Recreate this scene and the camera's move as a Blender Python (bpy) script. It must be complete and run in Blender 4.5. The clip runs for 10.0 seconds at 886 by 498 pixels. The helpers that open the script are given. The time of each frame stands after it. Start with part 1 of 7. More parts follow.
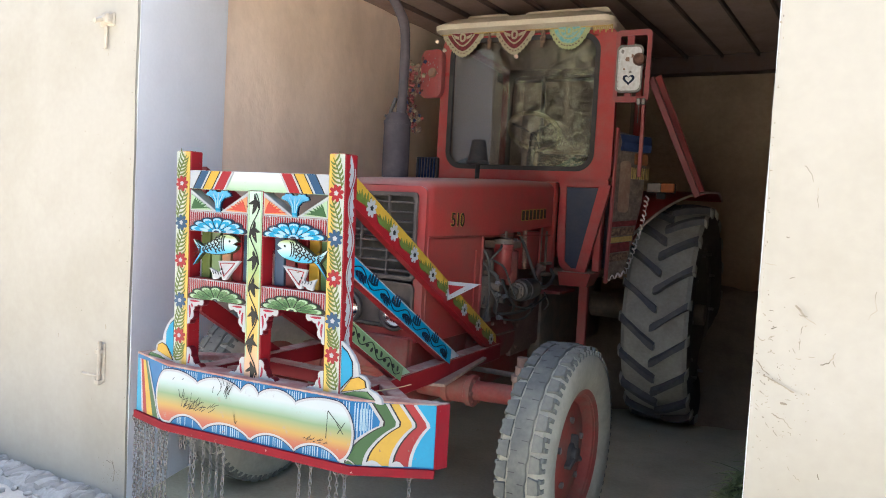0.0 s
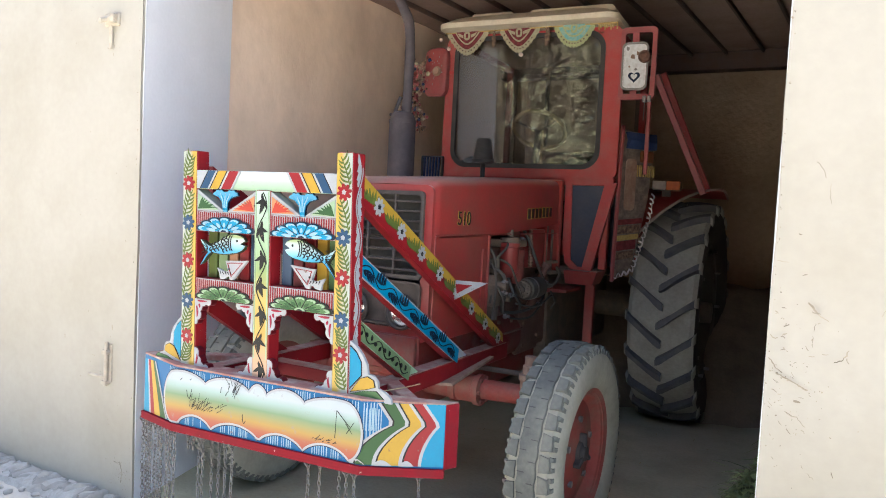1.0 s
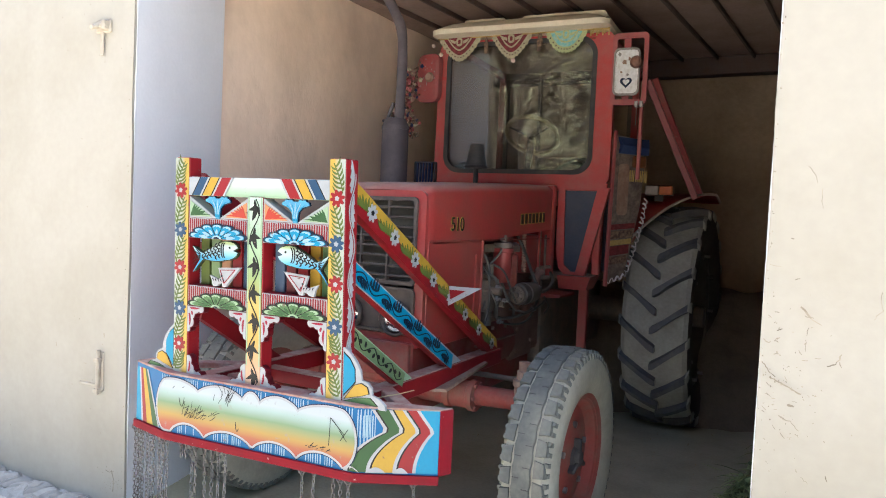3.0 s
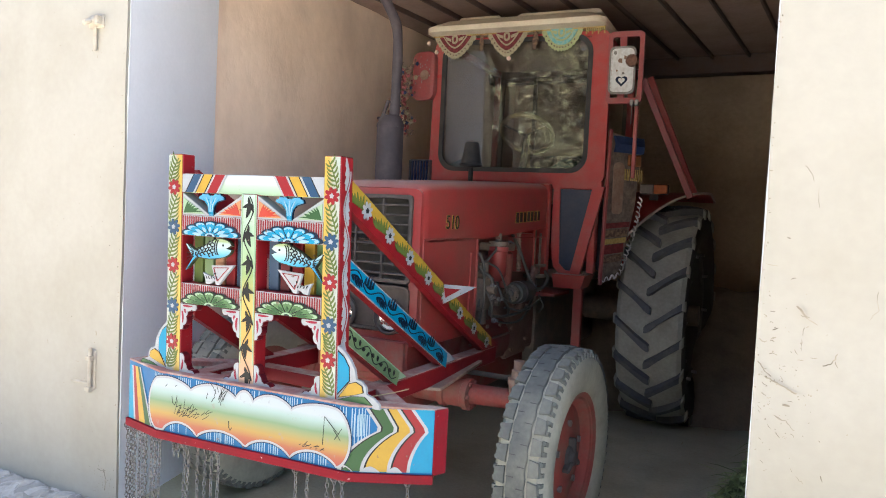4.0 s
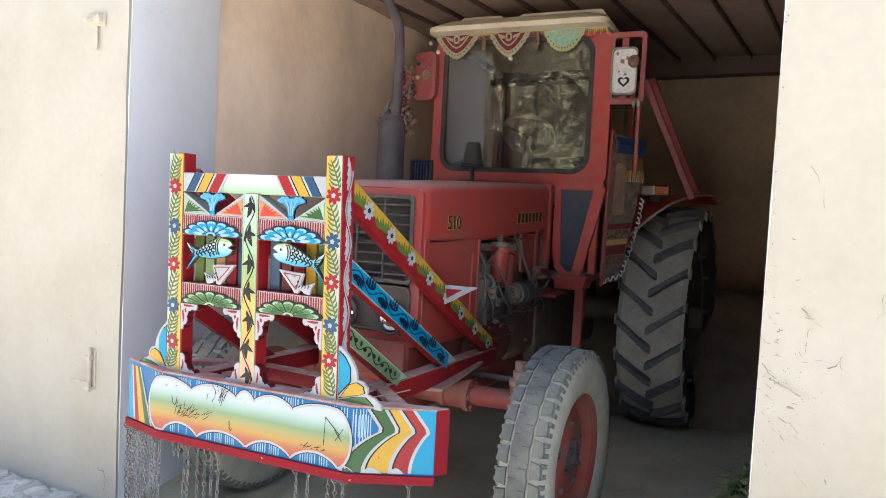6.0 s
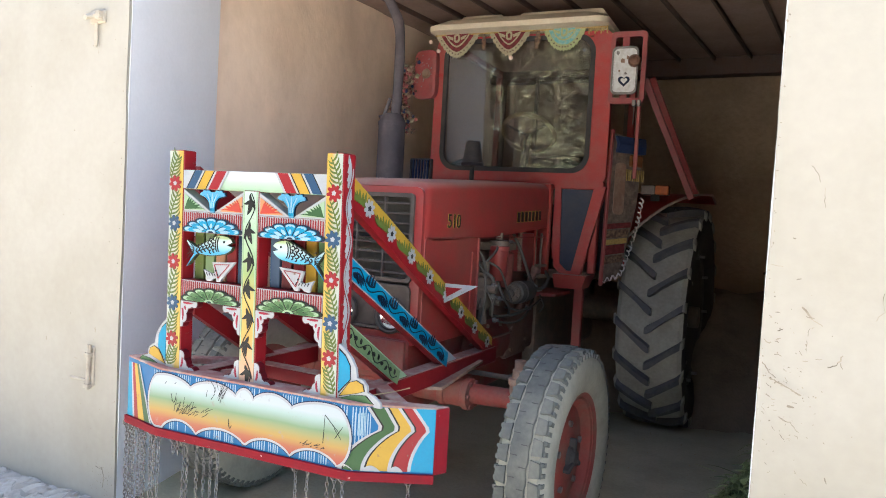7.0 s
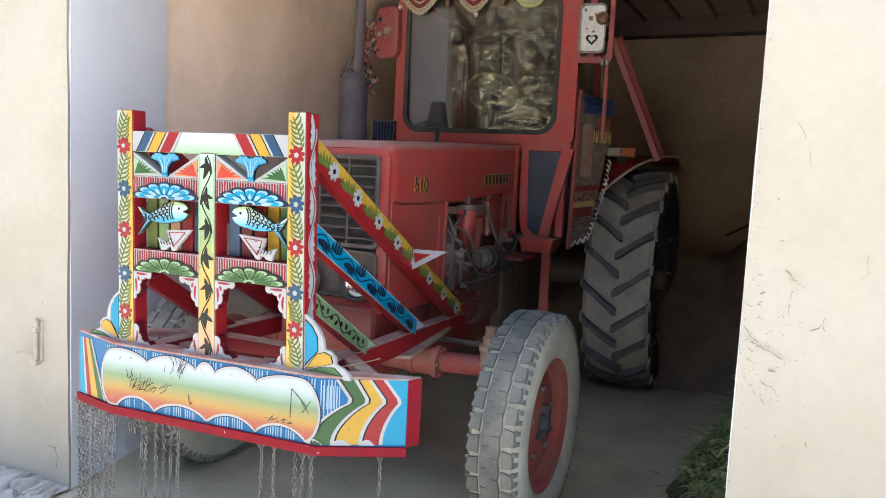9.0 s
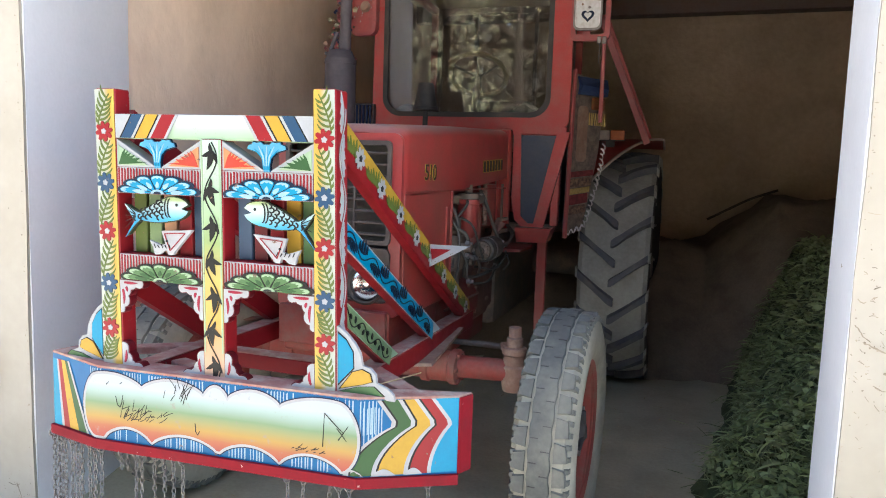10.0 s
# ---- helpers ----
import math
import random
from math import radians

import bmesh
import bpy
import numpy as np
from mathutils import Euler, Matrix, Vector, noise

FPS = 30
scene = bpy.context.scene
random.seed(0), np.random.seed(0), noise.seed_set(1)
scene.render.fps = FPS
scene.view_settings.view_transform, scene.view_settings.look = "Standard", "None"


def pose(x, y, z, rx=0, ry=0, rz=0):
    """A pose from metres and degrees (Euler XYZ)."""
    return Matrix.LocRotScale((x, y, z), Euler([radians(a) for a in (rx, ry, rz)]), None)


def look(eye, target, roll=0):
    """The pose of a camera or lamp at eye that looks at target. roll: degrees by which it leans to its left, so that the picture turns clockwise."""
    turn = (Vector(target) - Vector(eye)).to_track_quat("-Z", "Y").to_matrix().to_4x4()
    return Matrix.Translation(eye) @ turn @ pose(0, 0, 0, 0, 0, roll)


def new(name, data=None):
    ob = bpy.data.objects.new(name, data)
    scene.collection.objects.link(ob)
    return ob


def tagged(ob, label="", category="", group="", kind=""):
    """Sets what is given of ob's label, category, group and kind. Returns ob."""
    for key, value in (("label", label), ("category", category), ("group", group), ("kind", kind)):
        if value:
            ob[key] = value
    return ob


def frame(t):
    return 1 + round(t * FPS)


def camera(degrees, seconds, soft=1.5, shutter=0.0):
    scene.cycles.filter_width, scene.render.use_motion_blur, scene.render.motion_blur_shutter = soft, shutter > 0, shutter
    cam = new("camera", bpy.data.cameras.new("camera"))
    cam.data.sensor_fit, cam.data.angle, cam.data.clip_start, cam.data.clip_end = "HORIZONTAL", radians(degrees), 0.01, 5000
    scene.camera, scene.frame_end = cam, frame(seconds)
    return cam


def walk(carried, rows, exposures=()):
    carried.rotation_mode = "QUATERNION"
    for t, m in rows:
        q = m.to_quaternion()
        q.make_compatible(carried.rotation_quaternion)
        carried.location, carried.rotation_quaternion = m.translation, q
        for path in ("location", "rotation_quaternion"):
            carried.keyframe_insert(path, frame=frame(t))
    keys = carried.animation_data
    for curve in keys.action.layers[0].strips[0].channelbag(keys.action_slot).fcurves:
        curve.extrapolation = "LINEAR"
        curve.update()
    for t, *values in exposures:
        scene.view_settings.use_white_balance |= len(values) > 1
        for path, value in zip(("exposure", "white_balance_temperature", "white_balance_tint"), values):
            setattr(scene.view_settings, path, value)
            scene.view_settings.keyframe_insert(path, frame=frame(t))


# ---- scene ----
cam = camera(64.0, 10.0, soft=1.0)
METRES, EYE, TILT, LEAN, TURN = 0.704, 1.5, 0.0, 0.0, 28.6
ROWS = [
    (0.0, 0.0, 0.0, 0.0, 0.17, -3.12, -3.11),
    (0.5, -0.0214, 0.0008, -0.0057, 0.18, -3.47, -2.86),
    (1.0, -0.0322, 0.0149, -0.0042, 0.32, -3.2, -2.82),
    (1.5, -0.0339, 0.0242, -0.0032, 0.22, -3.12, -2.67),
    (2.0, -0.0318, 0.0191, 0.0002, -0.02, -2.6, -2.81),
    (2.5, -0.0321, 0.014, -0.0012, 0.0, -2.66, -2.57),
    (4.0, -0.0366, 0.0371, -0.0038, -0.68, -2.85, -2.77),
    (4.5, -0.0396, 0.0415, -0.0049, -0.63, -2.86, -2.71),
    (5.0, -0.0417, 0.0498, -0.0066, -0.6, -2.91, -2.63),
    (5.5, -0.0442, 0.0514, -0.0058, -0.63, -2.76, -2.8),
    (7.0, -0.0564, 0.0565, -0.0147, -0.79, -2.83, -3.21),
    (7.5, -0.0548, 0.0593, -0.016, -0.84, -2.77, -3.17),
    (8.0, -0.0526, 0.0624, -0.0175, -0.84, -2.73, -3.03),
    (8.5, -0.0597, 0.0812, -0.0184, -1.38, -2.89, -3.09),
    (8.7, -0.1068, 0.0822, -0.0209, -2.0, -3.09, -3.14),
    (8.8, -0.1054, 0.1128, -0.0204, -2.23, -3.82, -2.85),
    (9.0, -0.1015, 0.2144, -0.0269, -4.05, -5.51, -2.8),
    (9.2, -0.139, 0.2905, -0.0323, -4.64, -4.52, -3.41),
    (9.3, -0.1494, 0.3408, -0.0266, -5.14, -3.52, -4.02),
    (9.4, -0.1792, 0.3822, -0.035, -5.11, -3.32, -4.28),
    (9.5, -0.1968, 0.4543, -0.0325, -4.41, -4.84, -4.7),
    (9.6, -0.261, 0.4837, -0.0321, -4.73, -5.48, -4.69),
    (9.7, -0.3224, 0.5267, -0.0326, -5.87, -5.77, -5.01),
    (9.8, -0.3979, 0.564, -0.0356, -7.41, -5.62, -4.74),
    (10.0, -0.5474, 0.7035, -0.0478, -9.47, -6.3, -1.93),
]
walk(cam, [(t, pose(0, 0, EYE, TILT, LEAN, TURN) @ pose(METRES * x, METRES * y, METRES * z, 90 + pitch, roll, yaw)) for t, x, y, z, yaw, pitch, roll in ROWS], exposures=[(0.0, 2.46, 6100, 7), (8.9, 2.46, 6100, 7), (9.25, 2.63, 6100, 7), (9.55, 2.63, 6100, 7), (9.8, 2.58, 6100, 7), (10.0, 2.58, 6100, 7)])

# ---- light ----
world = bpy.data.worlds.new("sky")
scene.world = world
world.use_nodes = True
wn, wl = world.node_tree.nodes, world.node_tree.links
sky = wn.new("ShaderNodeTexSky")
sky.sky_type, sky.sun_disc = "NISHITA", False
sky.sun_elevation, sky.sun_rotation = radians(75.6), radians(22)
sky.air_density, sky.dust_density = 1.0, 2.5
wn["Background"].inputs["Strength"].default_value = 0.115
wl.new(sky.outputs[0], wn["Background"].inputs["Color"])
sun = bpy.data.lights.new("sun", "SUN")
sun.energy, sun.angle, sun.color = 4.6, radians(0.6), (1.0, 0.94, 0.85)
new("sun", sun).matrix_world = look((0.8, 1.95, 8.2), (0, 0, 0))

# ---- materials ----


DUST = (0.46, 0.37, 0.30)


def material(name, base, rough=0.6, metal=0.0, spots=None, amount=0.5, scale=6.0, fine=60.0, bump=0.0, grain=0.15,
             stretch=(1, 1, 1), island=0.0, piece=0.0, coat=0.0, chips=None, dust=None):
    """Base colour broken by fine grain and by larger patches of the colour spots, with relief from the same noise."""
    m = bpy.data.materials.new(name)
    m.use_nodes = True
    n, l = m.node_tree.nodes, m.node_tree.links
    b = n["Principled BSDF"]
    b.inputs["Roughness"].default_value, b.inputs["Metallic"].default_value = rough, metal
    b.inputs["Coat Weight"].default_value = coat
    pos = n.new("ShaderNodeTexCoord")
    mp = n.new("ShaderNodeMapping")
    mp.inputs["Scale"].default_value = stretch
    l.new(pos.outputs["Object"], mp.inputs["Vector"])
    big = n.new("ShaderNodeTexNoise")
    big.inputs["Scale"].default_value, big.inputs["Detail"].default_value = scale, 6
    big.inputs["Roughness"].default_value = 0.62
    l.new(mp.outputs[0], big.inputs["Vector"])
    small = n.new("ShaderNodeTexNoise")
    small.inputs["Scale"].default_value, small.inputs["Detail"].default_value = fine, 3
    l.new(mp.outputs[0], small.inputs["Vector"])
    ramp = n.new("ShaderNodeMapRange")
    ramp.inputs["From Min"].default_value, ramp.inputs["From Max"].default_value = 0.42, 0.66
    ramp.inputs["To Max"].default_value = amount
    l.new(big.outputs["Fac"], ramp.inputs["Value"])
    mix = n.new("ShaderNodeMix")
    mix.data_type = "RGBA"
    mix.inputs["A"].default_value = (*base, 1)
    mix.inputs["B"].default_value = (*(spots or [c * 0.7 for c in base]), 1)
    l.new(ramp.outputs[0], mix.inputs["Factor"])
    hsv = n.new("ShaderNodeHueSaturation")
    val = n.new("ShaderNodeMapRange")
    val.inputs["To Min"].default_value, val.inputs["To Max"].default_value = 1 - grain, 1 + grain
    l.new(small.outputs["Fac"], val.inputs["Value"])
    out = val.outputs[0]
    if island or piece:
        src = n.new("ShaderNodeNewGeometry").outputs["Random Per Island"] if island else n.new("ShaderNodeObjectInfo").outputs["Random"]
        k = island or piece
        vary = n.new("ShaderNodeMapRange")
        vary.inputs["To Min"].default_value, vary.inputs["To Max"].default_value = 1 - k, 1 + k
        l.new(src, vary.inputs["Value"])
        mul = n.new("ShaderNodeMath")
        mul.operation = "MULTIPLY"
        l.new(out, mul.inputs[0])
        l.new(vary.outputs[0], mul.inputs[1])
        out = mul.outputs[0]
    l.new(out, hsv.inputs["Value"])
    colour = mix.outputs["Result"]
    if chips:
        wear, cut, mix2 = n.new("ShaderNodeTexNoise"), n.new("ShaderNodeMapRange"), n.new("ShaderNodeMix")
        wear.inputs["Scale"].default_value, wear.inputs["Detail"].default_value, wear.inputs["Roughness"].default_value = chips[0], 8, 0.7
        l.new(mp.outputs[0], wear.inputs["Vector"])
        cut.inputs["From Min"].default_value, cut.inputs["From Max"].default_value = chips[1], chips[1] + 0.03
        l.new(wear.outputs["Fac"], cut.inputs["Value"])
        mix2.data_type = "RGBA"
        l.new(cut.outputs[0], mix2.inputs["Factor"])
        l.new(colour, mix2.inputs["A"])
        mix2.inputs["B"].default_value = (*chips[2], 1)
        colour = mix2.outputs["Result"]
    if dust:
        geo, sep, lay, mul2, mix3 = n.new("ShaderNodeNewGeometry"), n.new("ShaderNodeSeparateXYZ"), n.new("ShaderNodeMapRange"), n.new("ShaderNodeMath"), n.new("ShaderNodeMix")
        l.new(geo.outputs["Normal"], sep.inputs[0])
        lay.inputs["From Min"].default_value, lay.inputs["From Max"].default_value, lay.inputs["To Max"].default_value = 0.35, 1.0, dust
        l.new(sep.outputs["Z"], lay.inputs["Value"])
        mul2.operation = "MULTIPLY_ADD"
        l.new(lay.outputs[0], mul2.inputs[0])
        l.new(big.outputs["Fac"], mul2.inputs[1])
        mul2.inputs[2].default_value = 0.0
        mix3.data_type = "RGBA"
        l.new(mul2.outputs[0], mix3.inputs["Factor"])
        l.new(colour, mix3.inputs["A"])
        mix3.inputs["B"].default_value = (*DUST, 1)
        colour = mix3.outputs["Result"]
    l.new(colour, hsv.inputs["Color"])
    l.new(hsv.outputs[0], b.inputs["Base Color"])
    rr = n.new("ShaderNodeMapRange")
    rr.inputs["To Min"].default_value, rr.inputs["To Max"].default_value = max(rough - 0.12, 0.03), min(rough + 0.18, 1)
    l.new(big.outputs["Fac"], rr.inputs["Value"])
    l.new(rr.outputs[0], b.inputs["Roughness"])
    if bump:
        add = n.new("ShaderNodeMath")
        add.operation = "MULTIPLY_ADD"
        add.inputs[1].default_value = 0.35
        l.new(small.outputs["Fac"], add.inputs[0])
        l.new(big.outputs["Fac"], add.inputs[2])
        bp = n.new("ShaderNodeBump")
        bp.inputs["Strength"].default_value, bp.inputs["Distance"].default_value = 0.6, bump
        l.new(add.outputs[0], bp.inputs["Height"])
        l.new(bp.outputs[0], b.inputs["Normal"])
    return m


M = {
    "cream": material("cream_wall_paint", (0.385, 0.358, 0.302), 0.85, spots=(0.345, 0.315, 0.255), amount=0.9, scale=1.7, fine=26, bump=0.005, grain=0.06, chips=(16, 0.755, (0.28, 0.235, 0.17))),
    "white": material("bluish_whitewash", (0.76, 0.775, 0.81), 0.85, spots=(0.69, 0.705, 0.74), amount=0.6, scale=2.0, fine=60, bump=0.003, grain=0.04),
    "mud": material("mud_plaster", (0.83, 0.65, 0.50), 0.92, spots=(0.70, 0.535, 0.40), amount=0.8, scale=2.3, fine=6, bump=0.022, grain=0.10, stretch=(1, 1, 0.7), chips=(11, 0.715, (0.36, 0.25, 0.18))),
    # darker copy of the plaster: the shade of back and east walls in its colour
    "mudshade": material("shaded_mud_plaster", (0.47, 0.35, 0.24), 0.92, spots=(0.34, 0.25, 0.17), amount=0.8, scale=1.9, fine=22, bump=0.03, grain=0.15),
    "floor": material("dirt_floor", (0.45, 0.43, 0.30), 0.95, spots=(0.33, 0.31, 0.215), amount=0.8, scale=2.2, fine=50, bump=0.012, grain=0.15),
    "ground": material("dusty_ground", (0.55, 0.50, 0.43), 0.95, spots=(0.45, 0.405, 0.345), amount=0.8, scale=1.5, fine=40, bump=0.02, grain=0.18),
    "rubble": material("mortar_rubble", (0.40, 0.375, 0.335), 0.95, spots=(0.28, 0.26, 0.23), amount=0.8, scale=9, fine=70, bump=0.01, grain=0.2, island=0.2),
    "ceiling": material("ceiling_slab", (0.33, 0.235, 0.19), 0.9, spots=(0.25, 0.175, 0.14), amount=0.8, scale=3, fine=40, bump=0.004),
    "beam": material("ceiling_iron", (0.09, 0.06, 0.05), 0.6, spots=(0.10, 0.05, 0.03), amount=0.7, scale=8),
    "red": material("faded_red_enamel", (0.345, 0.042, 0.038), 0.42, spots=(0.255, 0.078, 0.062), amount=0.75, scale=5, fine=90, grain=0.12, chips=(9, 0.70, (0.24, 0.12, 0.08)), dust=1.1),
    "cabred": material("cab_red_enamel", (0.42, 0.045, 0.045), 0.42, spots=(0.32, 0.11, 0.095), amount=0.7, scale=6, fine=110, grain=0.14, chips=(16, 0.68, (0.34, 0.22, 0.17))),
    "dirtyred": material("oily_red_castings", (0.25, 0.040, 0.032), 0.65, spots=(0.20, 0.10, 0.076), amount=0.8, scale=9, fine=70, grain=0.2, bump=0.003),
    "oily": material("oily_metal", (0.15, 0.125, 0.10), 0.55, metal=0.2, spots=(0.26, 0.19, 0.14), amount=0.8, scale=12, fine=90, grain=0.25, bump=0.002),
    "rubber": material("worn_tyre_rubber", (0.098, 0.103, 0.094), 0.85, spots=(0.205, 0.20, 0.168), amount=0.85, scale=6, fine=55, grain=0.2, bump=0.003),
    "lug": material("dusty_tractor_tyre", (0.345, 0.34, 0.30), 0.88, spots=(0.255, 0.25, 0.215), amount=0.85, scale=5, fine=55, grain=0.2, bump=0.003),
    "sidedark": material("black_tyre_flank", (0.040, 0.040, 0.036), 0.8, spots=(0.075, 0.072, 0.062), amount=0.8, scale=5, fine=55, grain=0.2, bump=0.003),
    "lugtop": material("rubbed_lug_rubber", (0.085, 0.092, 0.108), 0.75, spots=(0.15, 0.145, 0.135), amount=0.7, scale=9, fine=70, grain=0.2),
    "black": material("black_rubber_trim", (0.03, 0.03, 0.031), 0.6, spots=(0.09, 0.08, 0.07), amount=0.5, scale=8),
    "soot": material("sooty_exhaust", (0.058, 0.047, 0.054), 0.65, spots=(0.11, 0.09, 0.09), amount=0.7, scale=7, grain=0.2),
    "roofcream": material("cream_cab_roof", (0.66, 0.59, 0.45), 0.55, spots=(0.50, 0.41, 0.28), amount=0.6, scale=5, grain=0.08),
    "chainsteel": material("dull_chain_steel", (0.19, 0.185, 0.18), 0.5, metal=0.6, spots=(0.12, 0.10, 0.085), amount=0.6, scale=20, grain=0.2),
    "steel": material("grey_steel", (0.30, 0.295, 0.29), 0.45, metal=0.8, spots=(0.19, 0.165, 0.145), amount=0.6, scale=20, grain=0.2),
    "navy": material("dark_blue_panel", (0.024, 0.038, 0.075), 0.4, spots=(0.075, 0.075, 0.085), amount=0.5, scale=4),
    "grass": material("cut_green_fodder", (0.18, 0.235, 0.095), 0.6, spots=(0.33, 0.37, 0.18), amount=0.6, scale=5, island=0.45),
    # pale leaf copy for sunlit trees, brighter than the leaves' own tone
    "leaf": material("sunlit_tree_leaves", (0.46, 0.46, 0.27), 0.5, spots=(0.58, 0.56, 0.38), amount=0.6, scale=2, island=0.5),
    "bark": material("tree_bark", (0.07, 0.055, 0.04), 0.9, spots=(0.045, 0.035, 0.026), amount=0.8, scale=8, bump=0.02, stretch=(1, 1, 0.25)),
}


def paint(name, rgb, rough=0.38):
    rgb = [c * 0.565 for c in rgb]
    m = material("paint_" + name, rgb, rough, spots=[c * 0.75 + 0.008 for c in rgb], amount=0.45, scale=16, fine=120, grain=0.06, chips=(24, 0.648, (0.15, 0.10, 0.075)))
    m.node_tree.nodes["Principled BSDF"].inputs["Specular IOR Level"].default_value = 0.25
    return m


P = {
    "white": paint("white", (0.56, 0.58, 0.60)), "red": paint("red", (0.39, 0.016, 0.024)), "blue": paint("blue", (0.03, 0.095, 0.20)), "board": paint("board", (0.0, 0.175, 0.46)), "sage": paint("sage", (0.27, 0.40, 0.19)),
    "sky": paint("sky", (0.008, 0.36, 0.62)), "palesky": paint("palesky", (0.44, 0.67, 0.82)), "green": paint("green", (0.05, 0.14, 0.045)), "leaf": paint("leaf", (0.13, 0.26, 0.10)),
    "pale": paint("pale", (0.48, 0.66, 0.42)), "yellow": paint("yellow", (0.70, 0.43, 0.05)), "ochre": paint("ochre", (0.70, 0.55, 0.10)),
    "olivedark": paint("olivedark", (0.06, 0.07, 0.03)), "deepnavy": paint("deepnavy", (0.008, 0.022, 0.055)), "orange": paint("orange", (0.66, 0.075, 0.045)), "navy": paint("navy", (0.012, 0.035, 0.10)), "blush": paint("blush", (0.80, 0.36, 0.16)), "black": paint("black", (0.012, 0.012, 0.012)),
    "peach": paint("peach", (0.66, 0.34, 0.18)), "slate": paint("slate", (0.075, 0.125, 0.21)), "crimson": paint("crimson", (0.42, 0.012, 0.05)), "winered": paint("winered", (0.16, 0.008, 0.016)), "tulip": paint("tulip", (0.13, 0.47, 0.72)), "pink": paint("pink", (0.68, 0.26, 0.28)), "olive": paint("olive", (0.155, 0.215, 0.045)),
}


def glass_material(name, tint, rough=0.0, dusty=0.0):
    """A thin pane: mostly clear, with the gloss of glass."""
    m = bpy.data.materials.new(name)
    m.use_nodes = True
    n, l = m.node_tree.nodes, m.node_tree.links
    n.remove(n["Principled BSDF"])
    clear, gloss, mix, fres = n.new("ShaderNodeBsdfTransparent"), n.new("ShaderNodeBsdfGlossy"), n.new("ShaderNodeMixShader"), n.new("ShaderNodeFresnel")
    clear.inputs["Color"].default_value = (*tint, 1)
    gloss.inputs["Roughness"].default_value = rough
    fres.inputs["IOR"].default_value = 2.0
    l.new(fres.outputs[0], mix.inputs[0])
    l.new(clear.outputs[0], mix.inputs[1])
    l.new(gloss.outputs[0], mix.inputs[2])
    # pale dust film, made stronger to hold the lens haze over the pane
    if dusty:
        film, veil, ns, amt = n.new("ShaderNodeBsdfDiffuse"), n.new("ShaderNodeMixShader"), n.new("ShaderNodeTexNoise"), n.new("ShaderNodeMapRange")
        film.inputs["Color"].default_value = (*DUST, 1)
        ns.inputs["Scale"].default_value, ns.inputs["Detail"].default_value = 4, 6
        amt.inputs["To Min"].default_value, amt.inputs["To Max"].default_value = dusty * 0.5, dusty * 1.5
        l.new(ns.outputs["Fac"], amt.inputs["Value"])
        l.new(amt.outputs[0], veil.inputs[0])
        l.new(mix.outputs[0], veil.inputs[1])
        l.new(film.outputs[0], veil.inputs[2])
        mix = veil
    l.new(mix.outputs[0], n["Material Output"].inputs["Surface"])
    return m


M["glass"] = glass_material("window_glass", (0.66, 0.65, 0.61), dusty=0.065)

